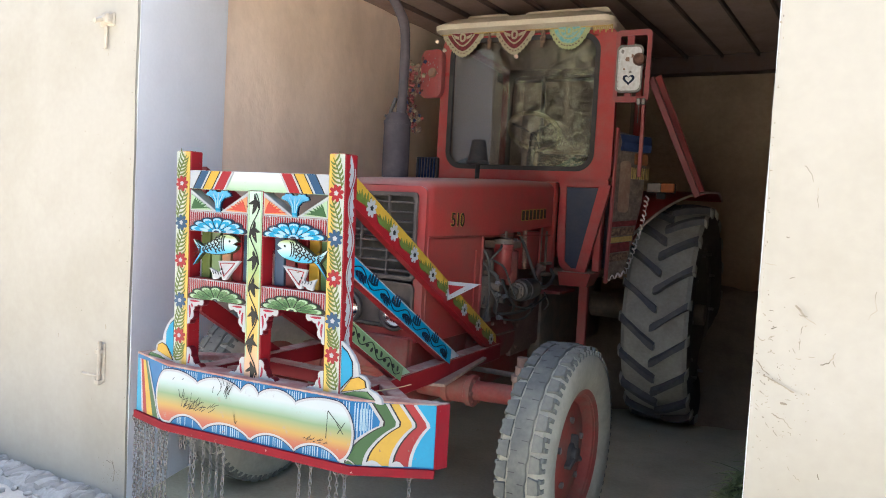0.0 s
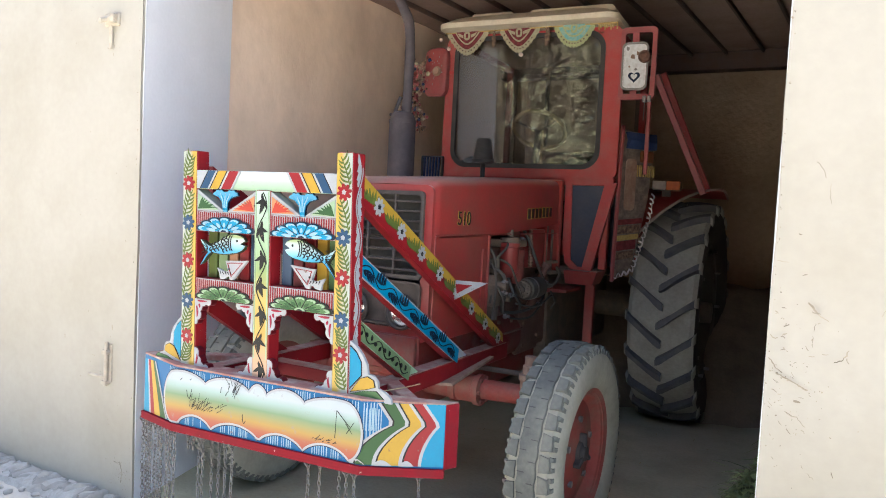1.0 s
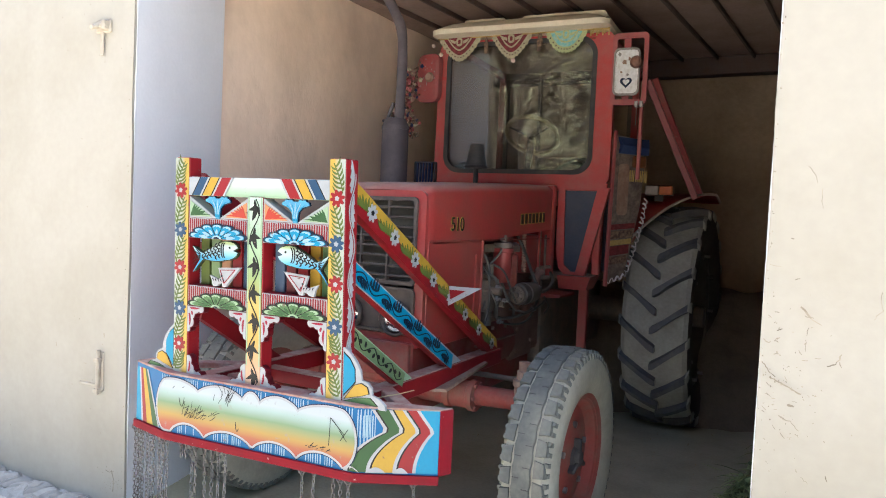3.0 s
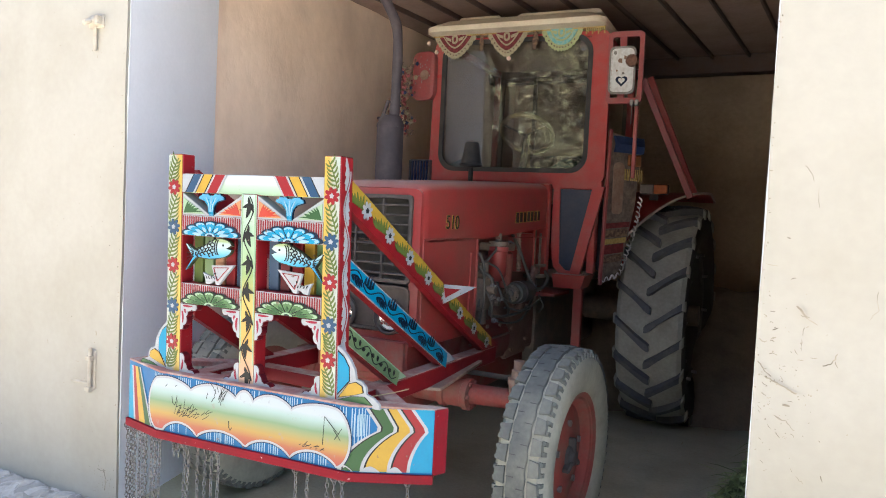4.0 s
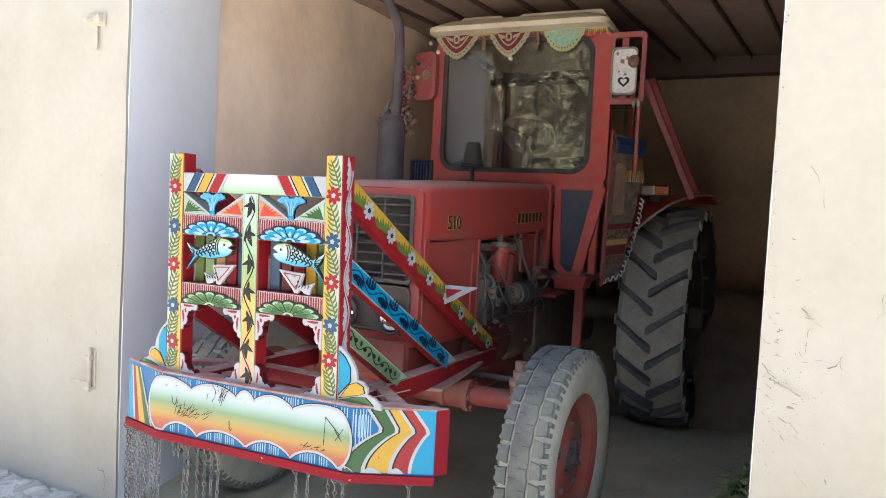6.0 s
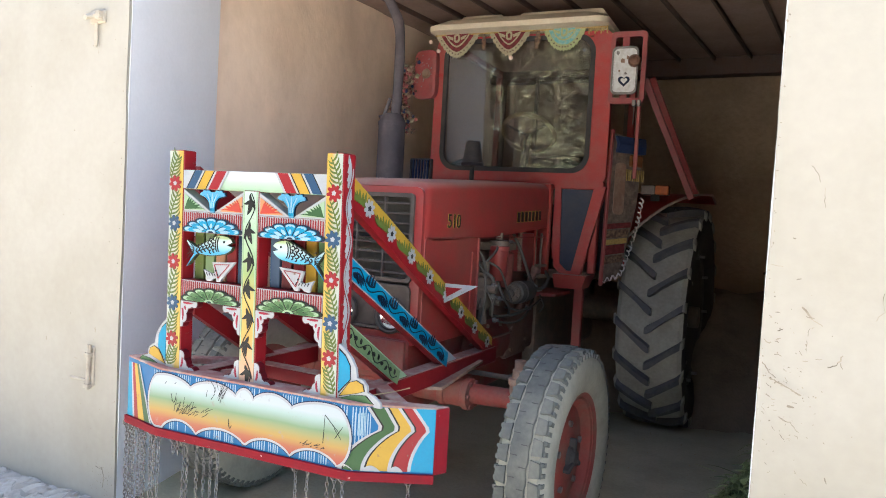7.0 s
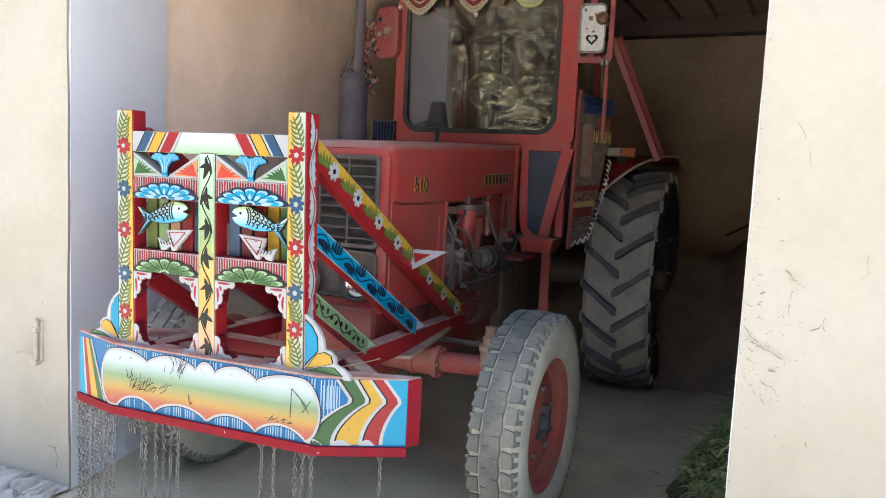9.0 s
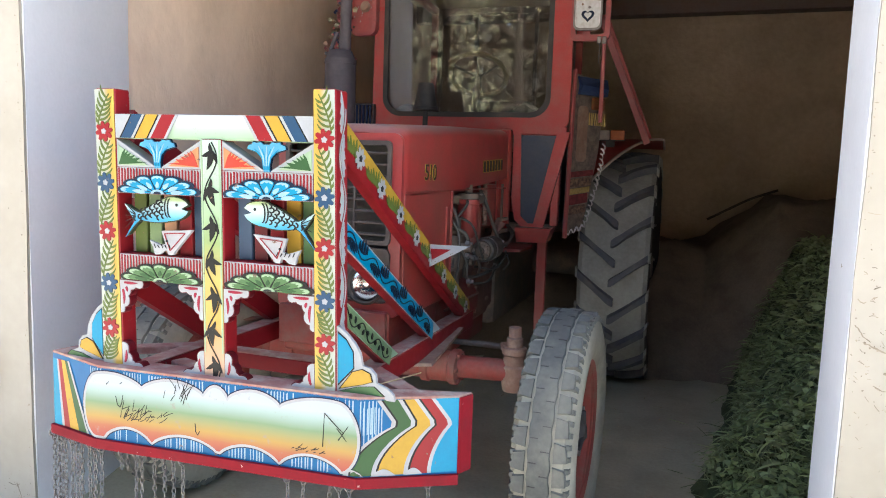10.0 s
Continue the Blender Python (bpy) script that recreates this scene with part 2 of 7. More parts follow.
M.update({
    "sidewall": material("dusty_tyre_wall", (0.335, 0.325, 0.262), 0.9, spots=(0.23, 0.223, 0.185), amount=0.7, scale=7, fine=60, grain=0.12, bump=0.002),
    "rimred": material("dusty_red_wheel", (0.25, 0.042, 0.032), 0.65, spots=(0.20, 0.105, 0.078), amount=0.85, scale=8, fine=70, grain=0.15),
    "reflector": material("silvered_reflector", (0.90, 0.90, 0.88), 0.3, metal=0.0, spots=(0.8, 0.78, 0.75), amount=0.4, scale=14),
    "bronze": material("brownish_grille_paint", (0.066, 0.050, 0.041), 0.5, spots=(0.13, 0.10, 0.08), amount=0.6, scale=10, grain=0.15),
    "lens": material("silvered_lamp_glass", (0.90, 0.91, 0.90), 0.12, metal=1.0, spots=(0.75, 0.74, 0.70), amount=0.4, scale=14),
    "dustiron": material("dusty_rusty_iron", (0.25, 0.15, 0.11), 0.8, spots=(0.34, 0.26, 0.20), amount=0.8, scale=12, fine=80, grain=0.2, bump=0.002),
    "roofdirt": material("roof_lettering_stains", (0.33, 0.27, 0.19), 0.7, grain=0.2),
    "clothred": material("dark_red_cloth", (0.13, 0.022, 0.026), 0.9, spots=(0.30, 0.05, 0.06), amount=0.6, scale=40, fine=260, grain=0.3),
    "clothdark": material("dark_patterned_cloth", (0.09, 0.055, 0.045), 0.9, spots=(0.32, 0.22, 0.14), amount=0.8, scale=60, fine=260, grain=0.3),
    "clothcyan": material("pale_cyan_cloth", (0.16, 0.40, 0.42), 0.9, spots=(0.45, 0.48, 0.30), amount=0.7, scale=50, fine=260, grain=0.25),
    "clothblue": material("deep_blue_cloth", (0.012, 0.03, 0.10), 0.9, spots=(0.03, 0.05, 0.12), amount=0.6, scale=30, fine=200, grain=0.3),
    "clothorange": material("orange_cloth", (0.24, 0.07, 0.025), 0.9, spots=(0.16, 0.10, 0.03), amount=0.7, scale=40, fine=200, grain=0.3),
    "clothgreen": material("teal_cloth", (0.06, 0.22, 0.19), 0.9, spots=(0.12, 0.27, 0.24), amount=0.7, scale=20, fine=200, grain=0.2),
    "lace": material("old_lace", (0.40, 0.36, 0.25), 0.9, spots=(0.25, 0.22, 0.14), amount=0.7, scale=70, fine=300, grain=0.3),
    "lacegreen": material("greenish_lace", (0.40, 0.42, 0.22), 0.9, spots=(0.28, 0.33, 0.16), amount=0.7, scale=70, fine=300, grain=0.3),
    "lacegold": material("gold_fringe", (0.46, 0.34, 0.12), 0.8, spots=(0.30, 0.20, 0.07), amount=0.7, scale=60, fine=300, grain=0.3),
    "lacewhite": material("white_lace", (0.66, 0.62, 0.62), 0.9, spots=(0.48, 0.40, 0.40), amount=0.6, scale=60, fine=300, grain=0.2),
    "bead": material("pale_bead", (0.80, 0.62, 0.52), 0.3, grain=0.05),
    "pinkred": material("pinkish_faded_red", (0.32, 0.065, 0.068), 0.5, spots=(0.25, 0.11, 0.105), amount=0.6, scale=10, grain=0.12),
    "silver": material("silver_sticker", (0.74, 0.75, 0.76), 0.35, metal=0.0, spots=(0.52, 0.50, 0.48), amount=0.7, scale=40, fine=160, grain=0.15),
    "doorprint": material("faded_printed_lining", (0.11, 0.085, 0.075), 0.7, spots=(0.24, 0.19, 0.15), amount=0.9, scale=22, fine=120, grain=0.35),
    "tape": material("yellowed_tape", (0.86, 0.70, 0.38), 0.6, spots=(0.34, 0.25, 0.12), amount=0.6, scale=30, grain=0.2),
    "seat": material("worn_seat_cover", (0.05, 0.055, 0.055), 0.8, spots=(0.10, 0.09, 0.08), amount=0.7, scale=12, grain=0.2),
    "palestrip": material("pale_edge_strip", (0.52, 0.40, 0.36), 0.6, spots=(0.38, 0.25, 0.22), amount=0.6, scale=14, grain=0.15),
    "paleplastic": material("pale_lamp_plastic", (0.50, 0.44, 0.40), 0.35, spots=(0.34, 0.25, 0.22), amount=0.6, scale=24, grain=0.1),
    "amber": material("orange_lamp_plastic", (0.50, 0.13, 0.03), 0.3, spots=(0.34, 0.10, 0.04), amount=0.5, scale=20, grain=0.1),
    "dustyredwood": material("dusty_red_top", (0.29, 0.13, 0.105), 0.8, spots=(0.37, 0.30, 0.25), amount=0.9, scale=14, fine=90, grain=0.2, bump=0.002),
    "fishpaint": material("plain_fish_paint", (0.34, 0.58, 0.68), 0.4, spots=(0.66, 0.74, 0.66), amount=0.9, scale=14, grain=0.06),
    # shade of the far greenery put into its leaf colour
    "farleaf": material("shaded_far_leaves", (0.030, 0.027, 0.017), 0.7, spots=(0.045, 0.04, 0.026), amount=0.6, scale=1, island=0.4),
    "wornred": material("chipped_red_board_edge", (0.19, 0.007, 0.014), 0.7, spots=(0.14, 0.016, 0.020), amount=0.6, scale=18, fine=120, grain=0.12, chips=(26, 0.66, (0.46, 0.36, 0.31))),
    "brownlamp": material("brown_lamp_cup", (0.13, 0.055, 0.035), 0.4, spots=(0.20, 0.10, 0.06), amount=0.6, scale=30, grain=0.15),
    # the leaf colour again, darkened so that the trees behind look shaded
    "shadeleaf": material("shaded_tree_leaves", (0.035, 0.032, 0.02), 0.6, spots=(0.05, 0.045, 0.03), amount=0.6, scale=2, island=0.4),
    "grime": material("grimy_engine_castings", (0.19, 0.100, 0.080), 0.7, spots=(0.26, 0.165, 0.13), amount=0.8, scale=10, fine=80, grain=0.3, bump=0.003),
    "hubdark": material("greasy_dark_hub", (0.075, 0.072, 0.062), 0.6, spots=(0.11, 0.10, 0.08), amount=0.7, scale=14, grain=0.2),
    "straw": material("dry_straw", (0.42, 0.34, 0.18), 0.8, spots=(0.30, 0.23, 0.12), amount=0.6, scale=20, island=0.3),
    "creamiron": material("painted_over_iron", (0.46, 0.41, 0.33), 0.7, spots=(0.30, 0.25, 0.19), amount=0.7, scale=30, grain=0.15),
    "scuff": material("bared_grey_plaster", (0.26, 0.225, 0.17), 0.9, spots=(0.18, 0.15, 0.11), amount=0.7, scale=40, island=0.35),
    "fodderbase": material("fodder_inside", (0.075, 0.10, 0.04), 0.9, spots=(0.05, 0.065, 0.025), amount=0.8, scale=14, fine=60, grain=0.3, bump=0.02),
    "darkstraw": material("old_dark_straw", (0.21, 0.17, 0.125), 0.95, spots=(0.14, 0.11, 0.08), amount=0.8, scale=5, fine=60, grain=0.2, bump=0.008),
})

M["wornred"].node_tree.nodes["Principled BSDF"].inputs["Specular IOR Level"].default_value = 0.15


def banded_material(name, z0, z1, stops, wobble=0.012, rough=0.4, across=False):
    """Painted bands of colour that blend with height, or across a leaning post."""
    m = bpy.data.materials.new(name)
    m.use_nodes = True
    n, l = m.node_tree.nodes, m.node_tree.links
    pos, sep, rng_, ramp, ns = n.new("ShaderNodeTexCoord"), n.new("ShaderNodeSeparateXYZ"), n.new("ShaderNodeMapRange"), n.new("ShaderNodeValToRGB"), n.new("ShaderNodeTexNoise")
    l.new(pos.outputs["Object"], sep.inputs[0])
    ns.inputs["Scale"].default_value, ns.inputs["Detail"].default_value = 9, 5
    l.new(pos.outputs["Object"], ns.inputs["Vector"])
    add = n.new("ShaderNodeMath")
    add.operation = "MULTIPLY_ADD"
    add.inputs[1].default_value = wobble
    l.new(ns.outputs["Fac"], add.inputs[0])
    l.new(sep.outputs["Z"], add.inputs[2])
    if across:
        lean = n.new("ShaderNodeMath")
        lean.operation = "MULTIPLY_ADD"
        lean.inputs[1].default_value = 0.0209
        l.new(sep.outputs["Z"], lean.inputs[0])
        l.new(sep.outputs["X"], lean.inputs[2])
        l.new(lean.outputs[0], add.inputs[2])
    rng_.inputs["From Min"].default_value, rng_.inputs["From Max"].default_value = z0, z1
    l.new(add.outputs[0], rng_.inputs["Value"])
    while len(ramp.color_ramp.elements) < len(stops):
        ramp.color_ramp.elements.new(0.5)
    for e, (p, c) in zip(ramp.color_ramp.elements, stops):
        e.position, e.color = p, (*c, 1)
    l.new(rng_.outputs[0], ramp.inputs[0])
    wear, cut, mix = n.new("ShaderNodeTexNoise"), n.new("ShaderNodeMapRange"), n.new("ShaderNodeMix")
    wear.inputs["Scale"].default_value, wear.inputs["Detail"].default_value, wear.inputs["Roughness"].default_value = 26, 8, 0.7
    l.new(pos.outputs["Object"], wear.inputs["Vector"])
    cut.inputs["From Min"].default_value, cut.inputs["From Max"].default_value, cut.inputs["To Max"].default_value = 0.60, 0.68, 0.55
    l.new(wear.outputs["Fac"], cut.inputs["Value"])
    mix.data_type = "RGBA"
    l.new(cut.outputs[0], mix.inputs["Factor"])
    l.new(ramp.outputs[0], mix.inputs["A"])
    mix.inputs["B"].default_value = (0.20, 0.17, 0.14, 1)
    l.new(mix.outputs["Result"], n["Principled BSDF"].inputs["Base Color"])
    n["Principled BSDF"].inputs["Roughness"].default_value = rough
    return m


M["sunset"] = banded_material("painted_sky_band", 0.622, 0.806, ((0.0, (0.27, 0.035, 0.022)), (0.14, (0.29, 0.080, 0.024)), (0.29, (0.31, 0.185, 0.030)), (0.42, (0.215, 0.205, 0.065)), (0.55, (0.125, 0.205, 0.105)), (0.74, (0.235, 0.335, 0.31)), (0.86, (0.33, 0.375, 0.405))))
M["postfade"] = banded_material("fading_post_paint", 0.80, 1.54, ((0.0, (0.44, 0.34, 0.27)), (0.16, (0.46, 0.26, 0.15)), (0.30, (0.45, 0.28, 0.055)), (0.48, (0.45, 0.32, 0.08)), (0.62, (0.22, 0.30, 0.11)), (0.80, (0.29, 0.41, 0.27)), (1.0, (0.39, 0.50, 0.41))), 0.05)
M["railfade"] = banded_material("fading_rail_paint", 1.530, 1.608, ((0.0, (0.22, 0.33, 0.20)), (0.45, (0.34, 0.46, 0.34)), (0.75, (0.46, 0.50, 0.48)), (1.0, (0.48, 0.50, 0.50))), 0.008)
M["fishpaint"] = banded_material("shaded_fish_paint", 1.285, 1.364, ((0.0, (0.02, 0.22, 0.42)), (0.25, (0.05, 0.30, 0.48)), (0.48, (0.22, 0.42, 0.50)), (0.70, (0.38, 0.48, 0.50)), (0.90, (0.36, 0.45, 0.38)), (1.0, (0.27, 0.34, 0.14))), 0.02)
WHITE_FACE, YELLOW_FACE = (0.35, 0.375, 0.33), (0.43, 0.285, 0.045)
M["leftface"] = banded_material("white_to_yellow_post_paint", -0.396 + 0.0351 + 0.015, -0.324 + 0.0351 + 0.015, ((0.0, WHITE_FACE), (0.50, WHITE_FACE), (0.78, YELLOW_FACE), (1.0, YELLOW_FACE)), 0.03, across=True)
M["rightface"] = banded_material("yellow_to_white_post_paint", 0.333 + 0.0351 + 0.015, 0.400 + 0.0351 + 0.015, ((0.0, YELLOW_FACE), (0.28, YELLOW_FACE), (0.62, WHITE_FACE), (1.0, WHITE_FACE)), 0.03, across=True)

# ---- mesh helpers ----


def link_mesh(name, bm, mat, smooth=None):
    me = bpy.data.meshes.new(name)
    bmesh.ops.recalc_face_normals(bm, faces=bm.faces)
    bm.to_mesh(me)
    bm.free()
    for m in (mat if isinstance(mat, (list, tuple)) else [mat]):
        me.materials.append(m)
    if smooth:
        me.shade_smooth()
        me.set_sharp_from_angle(angle=radians(smooth))
    return me


def part(name, bm, mat, parent, label="", smooth=None):
    ob = new(name, link_mesh(name, bm, mat, smooth))
    ob.parent = parent
    return tagged(ob, label) if label else ob


def thing(name, bm, mat, label, category, group="", kind="", m=None, smooth=None):
    ob = new(name, link_mesh(name, bm, mat, smooth) if bm else None)
    if m is not None:
        ob.matrix_world = m
    return tagged(ob, label, category, group, kind)


def bevelled(bm, width, segs=1, angle=30):
    if width:
        edges = [e for e in bm.edges if len(e.link_faces) == 2 and e.calc_face_angle(0) > radians(angle)]
        bmesh.ops.bevel(bm, geom=edges, offset=width, segments=segs, affect="EDGES", profile=0.5)
    return bm


def box(lo, hi, bevel=0.0, segs=1, m=None):
    bm = bmesh.new()
    bmesh.ops.create_cube(bm, size=1)
    for v in bm.verts:
        v.co = [lo[i] + (v.co[i] + 0.5) * (hi[i] - lo[i]) for i in range(3)]
    bevelled(bm, bevel, segs)
    if m is not None:
        bm.transform(m)
    return bm


def bar(p, q, w, h, bevel=0.004, up=(0, 0, 1)):
    """A square bar from p to q, w wide and h high."""
    p, q = Vector(p), Vector(q)
    y = (q - p).normalized()
    x = y.cross(Vector(up)).normalized()
    z = x.cross(y)
    m = Matrix((x, y, z)).transposed().to_4x4()
    m.translation = p
    return box((-w / 2, 0, -h / 2), (w / 2, (q - p).length, h / 2), bevel, m=m)


def merge(*bms):
    """Joins bmeshes into the first."""
    out = bms[0]
    for b in bms[1:]:
        me = bpy.data.meshes.new("joined")
        b.to_mesh(me)
        b.free()
        out.from_mesh(me)
        bpy.data.meshes.remove(me)
    return out


def plate(outline, depth, m=None, bevel=0.0):
    """A flat plate: the outline in x and z, from y = 0 to y = depth."""
    bm = bmesh.new()
    f = bm.faces.new([bm.verts.new((x, 0, z)) for x, z in outline])
    r = bmesh.ops.extrude_face_region(bm, geom=[f])
    for v in r["geom"]:
        if isinstance(v, bmesh.types.BMVert):
            v.co.y += depth
    bevelled(bm, bevel)
    if len(outline) > 4:
        bmesh.ops.triangulate(bm, faces=[f for f in bm.faces if len(f.verts) > 4])
    if m is not None:
        bm.transform(m)
    return bm


def lathe(profile, segs=32, m=None, closed=False, twist=None):
    """Turns (radius, x) points round the x axis."""
    bm = bmesh.new()
    rings = [[bm.verts.new((x, r * math.cos(a), r * math.sin(a))) for a in (2 * math.pi * i / segs for i in range(segs))] for r, x in profile]
    pairs = list(zip(rings, rings[1:])) + ([(rings[-1], rings[0])] if closed else [])
    for a, b in pairs:
        for i in range(segs):
            j = (i + 1) % segs
            bm.faces.new((a[i], a[j], b[j], b[i]))
    if not closed:
        for r in (rings[0], rings[-1]):
            bm.faces.new(r)
    if m is not None:
        bm.transform(m)
    return bm


def aim(p, q):
    """A pose at p whose x axis points to q."""
    p = Vector(p)
    d = Vector(q) - p
    return Matrix.Translation(p) @ d.to_track_quat("X", "Z").to_matrix().to_4x4()


def rod(p, q, r, r2=None, segs=12):
    d = (Vector(q) - Vector(p)).length
    return lathe([(r, 0), (r if r2 is None else r2, d)], segs, aim(p, q))


def smooth_path(points, steps=6):
    pts = [Vector(p) for p in points]
    ext = [pts[0] * 2 - pts[1], *pts, pts[-1] * 2 - pts[-2]]
    out = []
    for a, b, c, d in zip(ext, ext[1:], ext[2:], ext[3:]):
        for i in range(steps):
            t = i / steps
            out.append(0.5 * ((2 * b) + (c - a) * t + (2 * a - 5 * b + 4 * c - d) * t * t + (3 * b - a - 3 * c + d) * t ** 3))
    return out + [pts[-1]]


def hose(points, r, segs=8, steps=6, smooth=True):
    """A tube along a smooth line; r may be a number or a function of 0..1."""
    line = smooth_path(points, steps) if smooth else [Vector(p) for p in points]
    bm = bmesh.new()
    rings = []
    ref = Vector((0, 0, 1))
    for i, p in enumerate(line):
        d = (line[min(i + 1, len(line) - 1)] - line[max(i - 1, 0)]).normalized()
        u = d.cross(ref)
        if u.length < 0.1:
            u = d.cross(Vector((0, 1, 0)))
        u.normalize()
        w = u.cross(d)
        ref = w if abs(d.z) > 0.7 else Vector((0, 0, 1))
        rad = r(i / (len(line) - 1)) if callable(r) else r
        rings.append([bm.verts.new(p + (u * math.cos(a) + w * math.sin(a)) * rad) for a in (2 * math.pi * k / segs for k in range(segs))])
    for a, b in zip(rings, rings[1:]):
        for k in range(segs):
            bm.faces.new((a[k], a[(k + 1) % segs], b[(k + 1) % segs], b[k]))
    bm.faces.new(rings[0])
    bm.faces.new(rings[-1])
    return bm


def loft(sections):
    """Skins closed outlines of equal length, capped at both ends."""
    bm = bmesh.new()
    rings = [[bm.verts.new(p) for p in s] for s in sections]
    n = len(rings[0])
    for a, b in zip(rings, rings[1:]):
        for k in range(n):
            bm.faces.new((a[k], a[(k + 1) % n], b[(k + 1) % n], b[k]))
    bm.faces.new(rings[0])
    bm.faces.new(rings[-1])
    return bm


def rounded(w, h, r, n=5, cx=0.0, cz=0.0):
    """A rounded rectangle's outline round (cx, cz)."""
    pts = []
    for sx, sz, a0 in ((1, 1, 0), (-1, 1, 90), (-1, -1, 180), (1, -1, 270)):
        for i in range(n + 1):
            a = radians(a0 + 90 * i / n)
            pts.append((cx + sx * (w / 2 - r) + r * math.cos(a), cz + sz * (h / 2 - r) + r * math.sin(a)))
    return pts


def ring_plate(outer, inner, depth, m=None):
    """A flat frame between two outlines of equal length, in x and z."""
    bm = bmesh.new()
    n = len(outer)
    vs = [[bm.verts.new((x, y, z)) for x, z in o] for o, y in ((outer, 0), (inner, 0), (inner, depth), (outer, depth))]
    for a, b in zip(vs, vs[1:] + vs[:1]):
        for k in range(n):
            bm.faces.new((a[k], a[(k + 1) % n], b[(k + 1) % n], b[k]))
    if m is not None:
        bm.transform(m)
    return bm

# ---- structure ----
WALL_Y, OPEN_L, OPEN_R = 2.23, -2.895, -0.171
REVEAL_L, REVEAL_R = 2.99, 2.72


def rough_wall(lo, hi, step=0.12, wobble=0.006, seed=0):
    """A wall with slightly uneven faces and corners."""
    bm = box(lo, hi)
    d = [hi[i] - lo[i] for i in range(3)]
    for ax in range(3):
        cuts = min(int(d[ax] / step), 40)
        for i in range(1, cuts + 1):
            no = [0, 0, 0]
            no[ax] = 1
            co = list(lo)
            co[ax] = lo[ax] + d[ax] * i / (cuts + 1)
            bmesh.ops.bisect_plane(bm, geom=bm.verts[:] + bm.edges[:] + bm.faces[:], plane_co=co, plane_no=no)
    for v in bm.verts:
        v.co += noise.noise_vector(v.co * 3.1 + Vector((seed, 0, 0))) * wobble
    return bm


def splayed(bm, x, rate):
    """Turns a reveal's free face out of square: it runs by rate metres sideways for each metre of depth."""
    for v in bm.verts:
        limit = x + rate * (v.co.y - WALL_Y)
        if abs(v.co.x - x) < 0.05:
            v.co.x += rate * (v.co.y - WALL_Y)
        elif rate < 0:
            v.co.x = min(v.co.x, limit - 0.004)
        else:
            v.co.x = max(v.co.x, limit + 0.004)
    return bm


thing("wall_front_left", splayed(rough_wall((-9, WALL_Y, -0.3), (OPEN_L, WALL_Y + 0.24, 3.38)), OPEN_L, -0.29), M["cream"], "cream painted plaster front wall beside the opening", "wall", kind="structure", smooth=40)
thing("wall_front_right", splayed(rough_wall((OPEN_R, WALL_Y, -0.3), (7, WALL_Y + 0.24, 3.38), seed=5), OPEN_R, 0.06), M["cream"], "cream painted plaster front wall with scuff marks", "wall", kind="structure", smooth=40)
thing("wall_lintel", box((OPEN_L, WALL_Y, 3.2), (OPEN_R, WALL_Y + 0.24, 3.38)), M["cream"], "cream plaster above the garage opening", "wall", kind="structure")

thing("wall_reveal_left", splayed(rough_wall((OPEN_L - 0.5, WALL_Y + 0.016, -0.3), (OPEN_L + 0.004, REVEAL_L, 3.2), wobble=0.003, seed=9), OPEN_L + 0.004, -0.29), M["white"], "bluish whitewashed side of the garage opening", "wall", kind="structure", smooth=40)
thing("wall_reveal_right", splayed(rough_wall((OPEN_R - 0.004, WALL_Y + 0.016, -0.3), (OPEN_R + 0.6, REVEAL_R, 3.2), wobble=0.003, seed=12), OPEN_R - 0.004, 0.06), M["white"], "bluish whitewashed side of the garage opening", "wall", kind="structure", smooth=40)
ROOM_L, ROOM_R, ROOM_B, ROOM_H = -3.15, 1.3, 7.5, 3.02
thing("wall_west", rough_wall((ROOM_L - 0.3, REVEAL_L - 0.3, -0.3), (ROOM_L, ROOM_B + 0.3, ROOM_H + 0.2), wobble=0.028, seed=3), M["mud"], "uneven pale brown plastered side wall of the garage", "wall", kind="structure", smooth=60)
thing("wall_east", rough_wall((ROOM_R, REVEAL_R - 0.1, -0.3), (ROOM_R + 0.3, ROOM_B + 0.3, ROOM_H + 0.2), wobble=0.02, seed=4), M["mudshade"], "brown mud plaster side wall with shade put into its colour", "wall", kind="structure", smooth=60)
thing("wall_back", rough_wall((ROOM_L, ROOM_B, -0.3), (ROOM_R, ROOM_B + 0.3, ROOM_H + 0.2), wobble=0.02, seed=6), M["mudshade"], "brown mud plaster back wall with shade put into its colour", "wall", kind="structure", smooth=60)
thing("ceiling", box((ROOM_L - 0.3, WALL_Y + 0.24, ROOM_H), (ROOM_R + 0.3, ROOM_B + 0.3, ROOM_H + 0.2)), M["ceiling"], "brown slab ceiling of the garage", "ceiling", kind="structure")
thing("floor", rough_wall((ROOM_L - 0.2, WALL_Y - 0.1, -0.25), (ROOM_R + 0.2, ROOM_B + 0.2, 0.0), step=0.15, wobble=0.008, seed=8), M["floor"], "dusty packed dirt garage floor", "floor", kind="structure", smooth=60)


